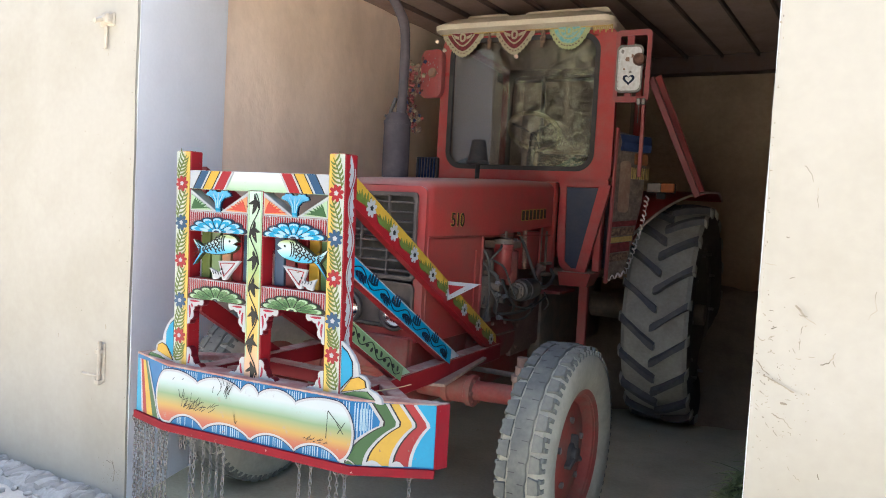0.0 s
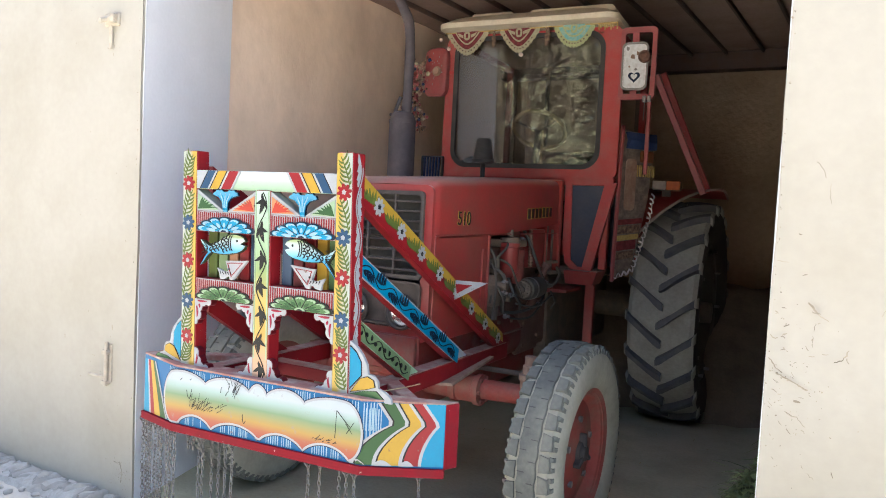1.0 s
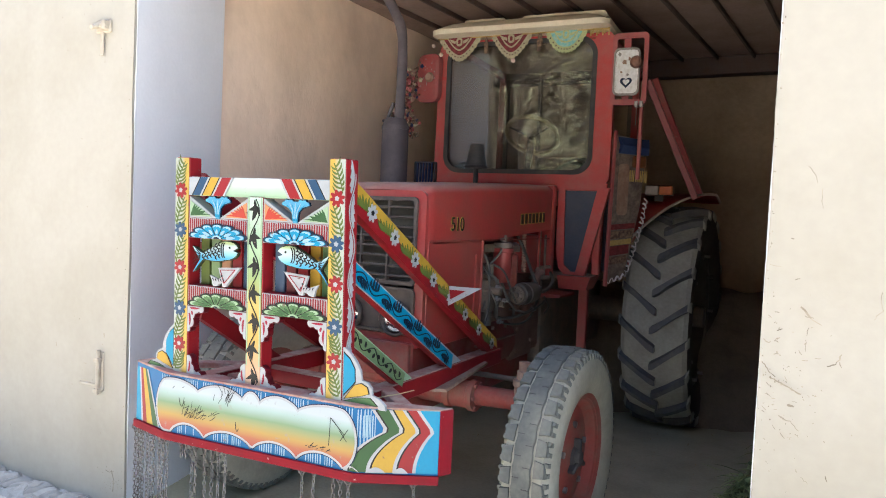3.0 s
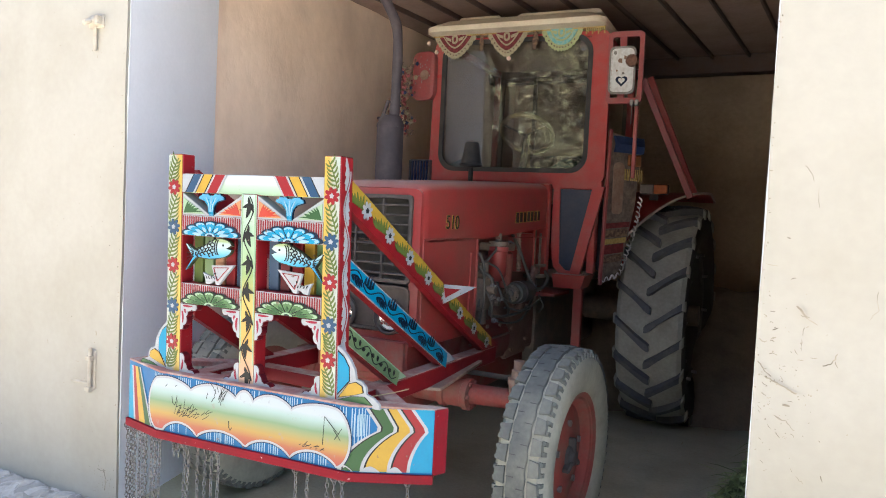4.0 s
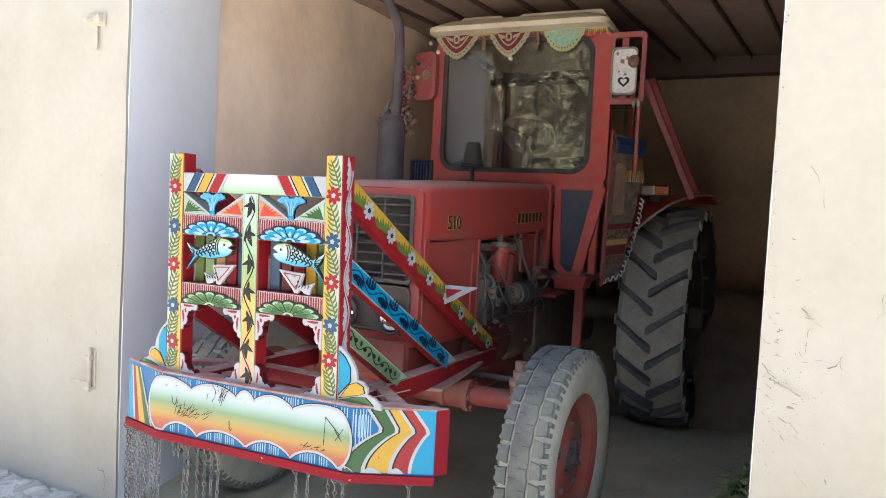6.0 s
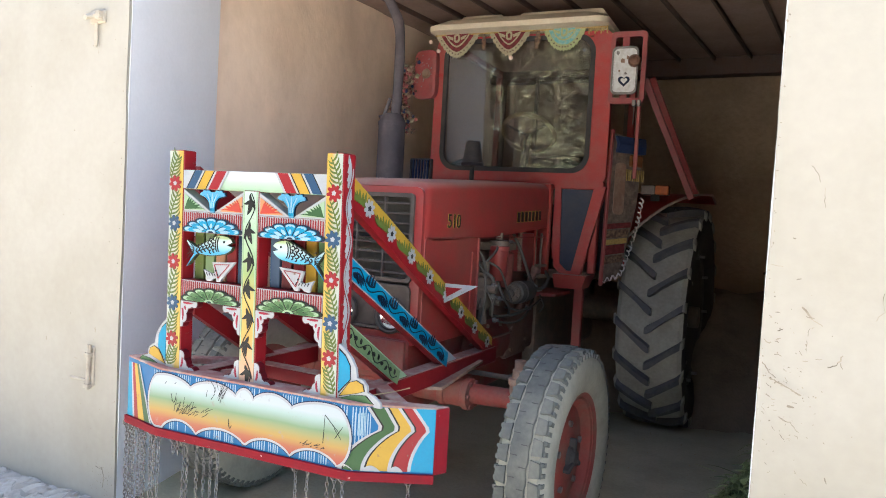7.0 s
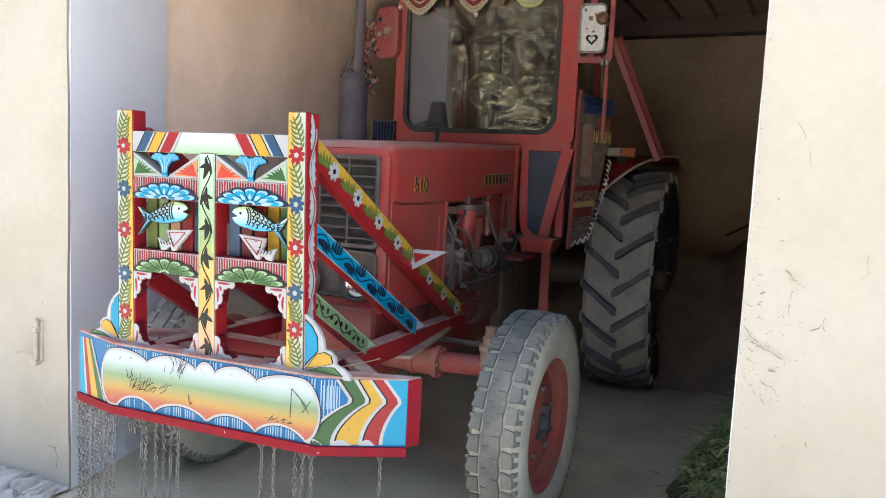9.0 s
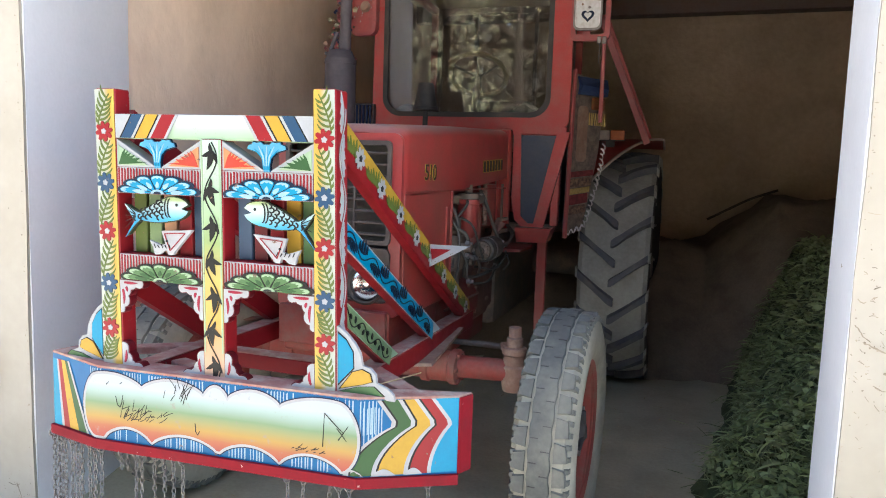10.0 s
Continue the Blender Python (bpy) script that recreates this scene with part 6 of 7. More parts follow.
# leaf ornaments beside the posts' feet
for s, px, k in ((1, PR1, 1.0), (-1, PL0, 0.85)):
    prof = [(0, 0), (0.175, 0), (0.172, 0.018), (0.150, 0.036), (0.120, 0.046), (0.118, 0.070), (0.100, 0.088), (0.078, 0.092), (0.072, 0.125), (0.055, 0.155), (0.030, 0.182), (0.004, 0.200), (0, 0.2)]
    part("leaf_ornament", plate([(px + s * x * k, 0.818 + z) for x, z in prof], 0.012, front(-0.004)), P["white"], guard, "three petalled white edged ornament")
    for o, col in (([(0.006, 0.035), (0.006, 0.180), (0.030, 0.162), (0.050, 0.130), (0.052, 0.085)], "sky"), ([(0.012, 0.022), (0.050, 0.072), (0.078, 0.082), (0.102, 0.072), (0.108, 0.050), (0.080, 0.040)], "yellow"), ([(0.020, 0.010), (0.080, 0.030), (0.130, 0.036), (0.160, 0.012)], "leaf")):
        q = [(px + s * x * k, 0.818 + z) for x, z in o]
        cx, cz = sum(a for a, _ in q) / len(q), sum(b for _, b in q) / len(q)
        decal("petal_edge", [(cx + (x - cx) * 1.10, cz + (z - cz) * 1.10) for x, z in q], "black", front(-0.002))
        decal("petal", q, col, front(-0.0005))

# bumper board: three faces, painted
LINE = [(-0.588, -0.912), (-0.365, -0.962), (0.500, -0.952), (0.749, -0.815)]
KS = [-0.5935, -0.365, 0.500, 0.784]
REAR = [(-0.565, -0.82), (-0.355, -0.872), (0.475, -0.862), (0.772, -0.768)]


def on_board(s, z, off=0.0, face=None):
    """A point of the board's face; s runs along it."""
    i = (0 if s < KS[1] else 1 if s < KS[2] else 2) if face is None else face
    t = (s - KS[i]) / (KS[i + 1] - KS[i])
    (x0, y0), (x1, y1) = LINE[i], LINE[i + 1]
    d = math.hypot(x1 - x0, y1 - y0)
    nx, ny = (y1 - y0) / d, -(x1 - x0) / d
    return (x0 + (x1 - x0) * t + nx * off, y0 + (y1 - y0) * t + ny * off, z)


TOPZ = [0.838, 0.824, 0.824, 0.818]
BOTZ = [0.600, 0.596, 0.596, 0.592]
rows = []
for (x, y), zt, zb, (bx, by) in zip(LINE, TOPZ, BOTZ, REAR):
    rows.append([(x, y, zb), (x, y, zt), (bx, by, zt), (bx, by, zb)])
part("bumper_board", bevelled(loft(rows), 0.004), P["board"], guard, "long blue bumper board with turned back ends")
lip = []
for i, (x, y) in enumerate(LINE):
    nx, ny = ((-0.2, -1), (-0.1, -1), (0.3, -1), (0.6, -0.8))[i]
    zb = BOTZ[i]
    lip.append([(x + nx * 0.012, y + ny * 0.012, zb - 0.030), (x + nx * 0.012, y + ny * 0.012, zb), (x - nx * 0.05, y - ny * 0.05 + 0.03, zb), (x - nx * 0.05, y - ny * 0.05 + 0.03, zb - 0.030)])
part("lower_lip", bevelled(loft(lip), 0.003), M["wornred"], guard, "chipped red lower edge")
part("top_cap", loft([[(x, y, zt - 0.002), (x, y, zt + 0.006), (bx, by, zt + 0.006), (bx, by, zt - 0.002)] for (x, y), zt, (bx, by) in zip(LINE, TOPZ, REAR)]), M["dustyredwood"], guard, "dusty chipped red top edge")
part("end_cap", loft([[(0.7495, -0.816, 0.592), (0.7495, -0.816, 0.820), (0.7725, -0.769, 0.820), (0.7725, -0.769, 0.592)], [(0.7540, -0.818, 0.592), (0.7540, -0.818, 0.820), (0.7765, -0.770, 0.820), (0.7765, -0.770, 0.592)]]), M["wornred"], guard, "red end face with pale scuffs")


def board_strip(name, left, right, colour, off, n=14, z0=0.60, z1=0.82, label=""):
    """Paint between two edges that are functions of height, following the board."""
    bm = bmesh.new()
    prev = None
    for i in range(n + 1):
        z = z0 + (z1 - z0) * i / n
        a, b = left(z), right(z)
        row = [bm.verts.new(on_board(a + (b - a) * k / 4, z, off)) for k in range(5)]
        if prev:
            for k in range(4):
                bm.faces.new((prev[k], prev[k + 1], row[k + 1], row[k]))
        prev = row
    return part(name, bm, P[colour] if isinstance(colour, str) else colour, guard, label)


def board_patch(name, outline, colour, off, label="", face=None):
    """Paint with an outline of (s, z) inside one face of the board."""
    bm = bmesh.new()
    f = bm.faces.new([bm.verts.new(on_board(s, z, off, face)) for s, z in outline])
    bmesh.ops.triangulate(bm, faces=[f])
    return part(name, bm, P[colour] if isinstance(colour, str) else colour, guard, label)


def chevron(top, tip, bottom):
    def edge(z):
        if z > 0.745:
            return tip + (top - tip) * (z - 0.745) / 0.08
        t = (0.745 - z) / 0.145
        return tip + (bottom - tip) * math.sin(math.pi / 2 * min(t, 1.0)) ** 0.80
    return edge


EDGES = [chevron(0.548, 0.602, 0.462), chevron(0.560, 0.614, 0.476), chevron(0.607, 0.655, 0.540), chevron(0.619, 0.667, 0.552), chevron(0.652, 0.709, 0.630), chevron(0.664, 0.721, 0.642), chevron(0.700, 0.758, 0.697), chevron(0.712, 0.770, 0.708), lambda z: 0.782]
for a, b, col in zip(EDGES, EDGES[1:], ("white", "green", "white", "yellow", "white", "red", "white", "sky")):
    board_strip("chevron", a, b, col, 0.0022)
for e in EDGES[1:7:2]:
    board_strip("chevron_line", lambda z, e=e: e(z), lambda z, e=e: e(z) + 0.006, "black", 0.0034)
for i, (a, b) in enumerate(((0.478, 0.538), (0.558, 0.628), (0.650, 0.704))):
    board_patch("white_foot", [(a - 0.02 + (b - a) * k / 8, 0.599 + 0.020 * math.sin(math.pi * k / 8)) for k in range(9)], "white", 0.0046)
for a, b, col in ((lambda z: -0.600, lambda z: -0.580 + 0.10 * (0.82 - z), "sky"), (lambda z: -0.580 + 0.10 * (0.82 - z), lambda z: -0.572 + 0.12 * (0.82 - z), "white"), (lambda z: -0.572 + 0.12 * (0.82 - z), lambda z: -0.556 + 0.18 * (0.82 - z), "red"), (lambda z: -0.556 + 0.18 * (0.82 - z), lambda z: -0.538 + 0.30 * (0.82 - z), "yellow"), (lambda z: -0.538 + 0.30 * (0.82 - z), lambda z: -0.525 + 0.42 * (0.82 - z), "green"), (lambda z: -0.525 + 0.42 * (0.82 - z), lambda z: -0.516 + 0.43 * (0.82 - z), "white")):
    board_strip("wing_band", lambda z, a=a: a(z) + 0.010, lambda z, b=b: b(z) + 0.010, col, 0.0022)

# cloud-edged picture, with scallops and ruled lines round it
PX0, PX1 = -0.410, 0.502


def humps(t, cuts, power):
    """Round arches between the cuts, meeting in sharp corners."""
    for a, b in zip(cuts, cuts[1:]):
        if a <= t <= b:
            return abs(math.sin(math.pi * (t - a) / (b - a))) ** power
    return 0.0


def picture_span(x):
    """Lower and upper edge of the picture: cloud scallops above, humps below, rounded ends."""
    u = (x - PX0) / (PX1 - PX0)
    top = 0.768 + 0.039 * humps(u, (-0.03, 0.226, 0.464, 0.548, 0.735, 1.04), 0.62)
    bottom = 0.606 + 0.042 * humps(u, (0.075, 0.263, 0.516, 0.735, 0.95), 0.62)
    k = 1.0
    if x < PX0 + 0.040:
        k = math.sqrt(max(0.0, 1 - (1 - (x - PX0) / 0.040) ** 2))
    elif x > PX1 - 0.060:
        k = math.sqrt(max(0.0, 1 - (1 - (PX1 - x) / 0.060) ** 2))
    mid = 0.702
    return mid + (bottom - mid) * k, mid + (top - mid) * k


PCOLS = [PX0 + (PX1 - PX0) * (0.5 - 0.5 * math.cos(math.pi * i / 160)) for i in range(161)]


def picture():
    """The picture's outline, clockwise from its left end."""
    upper = [(x, picture_span(x)[1]) for x in PCOLS]
    lower = [(x, picture_span(x)[0]) for x in PCOLS[1:-1]]
    return upper + lower[::-1]


def board_ring(name, outline, d0, d1, colour, off):
    """A painted line that follows an outline at a distance."""
    bm = bmesh.new()
    rings = [[bm.verts.new(on_board(s, z, off + (0.0003 * (i % 2)), 1)) for i, (s, z) in enumerate(widened(outline, d))] for d in (d0, d1)]
    n = len(outline)
    for i in range(n):
        j = (i + 1) % n
        bm.faces.new((rings[0][i], rings[0][j], rings[1][j], rings[1][i]))
    return part(name, bm, P[colour], guard)


board_ring("picture_shadow", picture(), 0.0075, 0.0118, "navy", 0.0024)
board_ring("picture_border", picture(), -0.001, 0.0085, "white", 0.0034)
bm = bmesh.new()
cols = [[bm.verts.new(on_board(x, z, 0.0044, 1)) for z in picture_span(x)] for x in PCOLS[1:-1]]
for p, q in zip(cols, cols[1:]):
    bm.faces.new((p[0], q[0], q[1], p[1]))
part("picture", bm, M["sunset"], guard, "painted sky band shading from white to green, yellow and red")
pr = random.Random(6)
for x0, x1, z0, z1 in ((-0.40, -0.345, 0.790, 0.822), (-0.27, -0.13, 0.775, 0.820), (-0.07, 0.015, 0.775, 0.820), (0.060, 0.125, 0.778, 0.820), (0.21, 0.32, 0.775, 0.820), (0.43, 0.495, 0.770, 0.820), (0.506, 0.560, 0.690, 0.820), (0.515, 0.575, 0.720, 0.800), (-0.305, -0.215, 0.600, 0.645), (-0.125, 0.015, 0.600, 0.645), (0.095, 0.215, 0.600, 0.645), (0.300, 0.420, 0.600, 0.645)):
    n = max(3, int((x1 - x0) / 0.0095))
    for i in range(n):
        x = x0 + (x1 - x0) * i / n + pr.uniform(-0.001, 0.001)
        if pr.random() < 0.12:
            continue
        w = pr.uniform(0.0026, 0.0046)
        board_patch("ruled_line", ((x, z0), (x + w, z0 + pr.uniform(0, 0.004)), (x + w, z1), (x, z1 - pr.uniform(0, 0.006))), "palesky", 0.0018)
# scribbles scratched into the paint
def scratch(pts, w=0.0024):
    bm = bmesh.new()
    bm.faces.new([bm.verts.new(on_board(s, z, 0.0058, 1)) for s, z in stroke(pts, w, w * 0.6, 0.3)])
    part("scratch", bm, P["black"], guard)


sr = random.Random(11)
for i in range(34):
    s, z = -0.28 + sr.uniform(0, 0.16), 0.668 + sr.uniform(0, 0.035) + 0.0
    scratch(bend(s, z, sr.uniform(0.3, 1.3), sr.uniform(0.015, 0.04), sr.uniform(-0.5, 0.5), 3), 0.0015)
for i in range(14):
    s, z = -0.125 + sr.uniform(0, 0.09), 0.740 + sr.uniform(0, 0.05)
    scratch(bend(s, z, sr.uniform(0.2, 2.2), sr.uniform(0.02, 0.05), sr.uniform(-0.6, 0.6), 3), 0.0016)
for i in range(16):
    scratch(bend(0.30 + sr.uniform(0, 0.10), 0.652 + sr.uniform(0, 0.012), sr.uniform(-0.3, 0.6), sr.uniform(0.008, 0.02), 0.3, 3), 0.0015)
for pts in ([(0.398, 0.675), (0.402, 0.775)], [(0.402, 0.775), (0.44, 0.74), (0.462, 0.722)], [(0.445, 0.70), (0.475, 0.745)], [(0.44, 0.735), (0.47, 0.70)], [(-0.296, 0.742), (-0.290, 0.715), (-0.281, 0.708)], [(-0.281, 0.708), (-0.274, 0.722), (-0.270, 0.748)], [(-0.016, 0.690), (-0.014, 0.665), (-0.008, 0.655)], [(-0.008, 0.655), (0.000, 0.668)], [(-0.33, 0.775), (-0.32, 0.785)], [(-0.28, 0.782), (-0.272, 0.788)]):
    scratch(pts)

# the hand-built frame stands slightly skewed: its far end forward, its foot to one side


def skew_y(x):
    return 0.055 * (x + 0.40)


for ob in guard.children:
    tall = max(v.co.z for v in ob.data.vertices) > 0.86
    for v in ob.data.vertices:
        v.co.y += skew_y(v.co.x)
        if tall:
            v.co.x += 0.018 * min(1.0, max(0.0, (1.68 - v.co.z) / 0.86))

# braces: red bars with a painted outer face
BX = 0.378
for (y0, z0), (y1, z1), h, col in (((-0.816, 1.569), (0.545, 0.800), 0.098, "yellow"), ((-0.816, 1.301), (0.060, 0.800), 0.078, "sky"), ((-0.816, 1.070), (-0.385, 0.800), 0.068, "sage")):
    length = math.hypot(y1 - y0, z1 - z0)
    dy, dz = (y1 - y0) / length, (z1 - z0) / length
    for s in (1, -1):
        # sheared ends: upright at the post, level on the rail
        up = h / 2 / dy
        ol = [(y0, z0 - up), (y0, z0 + up), (y1 + h / 2 / -dz, z1), (y1 - h / 2 / -dz, z1)]
        part("brace", plate(ol, 0.035, right_side(BX if s > 0 else -BX + 0.035)), P["red"], guard, "slanting red brace with a painted outer face")
    up = h / 2 / dy * 0.93
    decal("brace_paint", [(y0, z0 - up), (y0, z0 + up), (y1 + h / 2 / -dz * 0.94, z1 + 0.003), (y1 - h / 2 / -dz * 0.9, z1 + 0.003)], {"yellow": "red", "sky": "white", "sage": "pale"}[col], right_side(BX + 0.0022))
    m2, m3, m4 = right_side(BX + 0.004), right_side(BX + 0.0055), right_side(BX + 0.007)

    def along(t, v):
        return (y0 + (y1 - y0) * t - dz * v, z0 + (z1 - z0) * t + dy * v)
    if col == "yellow":
        decal("yellow_band", [along(0, 0.004), along(0, 0.046), along(0.98, 0.046), along(1.0, 0.010)], "yellow", m2)
        for i in range(8):
            tuft = []
            t = 0.04 + i * 0.122
            for k in range(7):
                x, z = along(t + 0.009 * k, -0.016 + 0.001 * k)
                tuft.append(stroke(bend(x, z, math.pi * (0.80 - 0.05 * k), 0.050 + 0.008 * (k % 2), -0.45), 0.0085, 0.001, 1.0))
            joined_decals("grass_tuft", tuft, "olive", m3)
        for i in range(8):
            x, z = along(0.10 + i * 0.1215, 0.002)
            flower(x, z, 0.036 - 0.0008 * i, "white", m4, right_side(BX + 0.0085), "black")
    else:
        decal("colour_band", [along(0.012, -h * 0.40), along(0.0, h * 0.40), along(0.96, h * 0.40), along(0.985, -h * 0.40)], col, m2)
        blue = col == "sky"
        amp, waves = h * (0.26 if blue else 0.27), (9.0 if blue else 6.0)
        wave = [stroke([along(0.05 + 0.88 * i / 90, amp * math.sin(i / 90 * math.pi * waves)) for i in range(91)], 0.0042 if blue else 0.0034, 0.0036 if blue else 0.0030, 0.1)]
        joined_decals("painted_wave", wave, "deepnavy" if blue else "black", m3)
        axis = math.atan2(dz, dy)
        for i in range(int(waves)):
            sg = 1 if i % 2 == 0 else -1
            if blue:
                u = 0.05 + 0.88 * (i + 0.5) / waves
                x, z = along(u, sg * h * 0.02)
                fingers = [stroke([(x + q, z - 0.45 * q - sg * 0.012 * (q / 0.034) ** 2) for q in (-0.034, -0.022, -0.010, 0.004, 0.018, 0.030)], 0.004, 0.002, 1.2)]
                for q, ln in ((-0.029, 0.028), (-0.011, 0.042), (0.007, 0.044), (0.024, 0.034)):
                    fingers.append(stroke(bend(x + q, z - 0.45 * q - sg * 0.004, -sg * (math.pi / 2 - 0.15), ln, sg * 0.5), 0.0115, 0.0008, 0.45))
                for f, o in enumerate(fingers):
                    decal("painted_leaf", o, "deepnavy", right_side(BX + 0.007 + 0.0001 * f), 0.0012)
                continue
            for k in range(2):
                u = 0.05 + 0.88 * (i + 0.22 + 0.86 * k / 2) / waves
                v = amp * math.sin((u - 0.05) / 0.88 * math.pi * waves)
                x, z = along(u, v * 0.2)
                decal("painted_leaf", stroke(bend(x, z, axis + math.pi + sg * (0.9 + 0.7 * k), h * 0.34, -sg * 1.0), h * 0.09, 0.0006, 1.7), "black", m4, 0.0012)

# rails, cross bars and the warning triangle
for s in (1, -1):
    part("side_rail", box((s * 0.345 - 0.035, -0.86, 0.715), (s * 0.345 + 0.035, 0.62, 0.795), 0.004), P["red"], guard, "red side rail with a dusty top")
    part("rail_dust", box((s * 0.345 - 0.034, -0.80, 0.7952), (s * 0.345 + 0.034, 0.60, 0.799)), M["dustyredwood"], guard)
    part("corner_tie", bar((s * 0.36, -0.50, 0.785), (s * 0.66, -0.79, 0.80), 0.06, 0.025, 0.003), M["dustyredwood"], guard)
part("cross_bar", box((-0.31, -0.47, 0.72), (0.31, -0.40, 0.775), 0.004), P["red"], guard)
part("cross_dust", box((-0.31, -0.469, 0.7752), (0.31, -0.401, 0.779)), M["dustyredwood"], guard)
part("tie_bar", bar((-0.31, -0.66, 0.765), (0.05, -0.86, 0.80), 0.06, 0.04, 0.003), M["dustyredwood"], guard)
part("mount_plate", box((-0.24, -0.13, 0.74), (0.24, -0.105, 0.90), 0.004), M["rimred"], guard)
tri = [(0.352, 1.175), (0.545, 1.178), (0.370, 1.080)]
tc = (0.41, 1.146)
part("warning_triangle", plate(tri, 0.006, Matrix.Translation((0, -0.028, 0))), P["white"], guard, "white edged red warning triangle")
decal("triangle_heart", [(tc[0] + (x - tc[0]) * 0.44, tc[1] + (z - tc[1]) * 0.46) for x, z in tri], "red", Matrix.Translation((0, -0.0305, 0)))
part("straw", hose([(0.50, -0.80, 0.835), (0.56, -0.72, 0.845), (0.61, -0.70, 0.862)], 0.002, 5), M["straw"], guard)

# chains under the bumper


def chain(m, links, rngc):
    bm = bmesh.new()
    for i in range(links):
        z = -0.0175 * i - 0.012
        turn = Matrix.Rotation(radians(90 * (i % 2) + rngc.uniform(-18, 18)), 4, "Z")
        ring = []
        for k in range(8):
            a = 2 * math.pi * k / 8
            ring.append(Vector((0.0056 * math.cos(a), 0, 0.0125 * math.sin(a) * 0.95)))
        vs = []
        for k, p in enumerate(ring):
            out = Vector((p.x, 0, p.z * 0.6)).normalized()
            vs.append([bm.verts.new(turn @ (p + q) + Vector((rngc.uniform(-0.0004, 0.0004) + 0.0012 * math.sin(i * 0.5), 0, z))) for q in (out * 0.0019, Vector((0, 0.0019, 0)), -out * 0.0019, Vector((0, -0.0019, 0)))])
        for k in range(8):
            a, b = vs[k], vs[(k + 1) % 8]
            for j in range(4):
                bm.faces.new((a[j], a[(j + 1) % 4], b[(j + 1) % 4], b[j]))
    ring = hose([(0.013 * math.cos(a), 0, 0.013 * math.sin(a) + 0.002) for a in (2 * math.pi * k / 12 for k in range(13))], 0.0028, 5, smooth=False)
    merge(bm, ring)
    return thing("chain", bm, M["chainsteel"], "thin grey steel chain hanging below the bumper", "chain", "chains under the bumper", m=m, smooth=50)


cr = random.Random(3)
for s, links in ((-0.600, 24), (-0.574, 22), (-0.556, 24), (-0.540, 21), (-0.505, 24), (-0.478, 22), (-0.455, 19), (-0.415, 23), (-0.388, 24), (-0.360, 20), (-0.285, 3), (-0.262, 3), (-0.232, 24), (-0.212, 26), (-0.165, 22), (-0.130, 25), (-0.098, 22), (-0.066, 24), (0.285, 24), (0.335, 25), (0.418, 24), (0.446, 26), (0.478, 22), (0.700, 25)):
    x, y, _ = on_board(s, 0.6, 0.004)
    chain(TRACTOR @ Matrix.Translation((x, y + 0.006 + skew_y(x), 0.562)) @ Matrix.Rotation(cr.uniform(0, 3), 4, "Z"), links, cr)
# ---- the yard and the room's other things ----
# beams under the ceiling
for i in range(14):
    x = -3.02 + i * 0.30
    thing("ceiling_beam", bar((x, WALL_Y + 0.24, ROOM_H - 0.018), (x + 0.30, ROOM_B, ROOM_H - 0.018), 0.022, 0.034, 0.004), M["beam"], "thin dark iron beam under the ceiling", "beam", kind="structure")
thing("ceiling_girder", box((ROOM_L, 6.75, ROOM_H - 0.16), (ROOM_R, 6.90, ROOM_H - 0.001), 0.006), M["beam"], "dark iron girder across the ceiling", "beam", kind="structure")

# old bolts on the front wall
for z, drop in ((2.315, 1), (0.655, -1)):
    b = thing("wall_bolt", None, None, "painted over iron door bolt on the cream wall", "door bolt", "old door bolts on the front wall", m=Matrix.Translation((-3.094 if drop > 0 else -3.075, WALL_Y, z)) @ (Matrix.Diagonal((1.25, 1, 1.1, 1)) if drop > 0 else Matrix.Identity(4)))
    if drop > 0:
        part("back_plate", box((-0.050, -0.012, -0.022), (0.034, 0.004, 0.034), 0.005), M["creamiron"], b)
        part("bolt_rod", rod((-0.060, -0.026, 0.004), (0.030, -0.026, 0.010), 0.011), M["creamiron"], b)
        part("bolt_knob", rod((-0.010, -0.026, 0.006), (-0.018, -0.062, -0.006), 0.008), M["creamiron"], b)
        part("keeper", box((0.006, -0.038, -0.012), (0.028, -0.008, 0.026), 0.004), M["creamiron"], b)
        part("hanging_strap", box((-0.020, -0.014, -0.120), (-0.004, -0.004, -0.018), 0.003), M["creamiron"], b)
    else:
        part("back_plate", box((-0.026, -0.010, -0.080), (0.022, 0.004, 0.110), 0.004), M["creamiron"], b)
        part("bolt_rod", rod((0, -0.022, -0.095), (0.004, -0.022, 0.120), 0.010), M["creamiron"], b)
        part("bolt_knob", rod((0.002, -0.024, -0.050), (-0.083, -0.052, -0.042), 0.007), M["creamiron"], b)
        part("keeper", box((-0.018, -0.036, 0.060), (0.018, -0.008, 0.082), 0.003), M["creamiron"], b)
        part("socket", box((-0.018, -0.036, -0.088), (0.018, -0.008, -0.068), 0.003), M["creamiron"], b)

# scuffs and chips on the plaster
sc = random.Random(21)


def scrape(bm, pts, width):
    """A thin uneven scratch through the points (x, z), broken along its way."""
    line = []
    for (xa, za), (xb, zb) in zip(pts, pts[1:]):
        n = max(2, int(math.hypot(xb - xa, zb - za) / 0.006))
        line += [(xa + (xb - xa) * i / n + sc.gauss(0, 0.0010), za + (zb - za) * i / n + sc.gauss(0, 0.0010)) for i in range(n)]
    line.append(pts[-1])
    i = 0
    while i < len(line) - 1:
        run = line[i:i + sc.randint(3, 9)]
        if len(run) > 1:
            o = stroke(run, width * sc.uniform(0.45, 0.8), width * sc.uniform(0.2, 0.6), 0.5)
            bm.faces.new([bm.verts.new((a, WALL_Y - 0.0075, b)) for a, b in o])
        i += len(run) - (1 if sc.random() < 0.75 else -1)


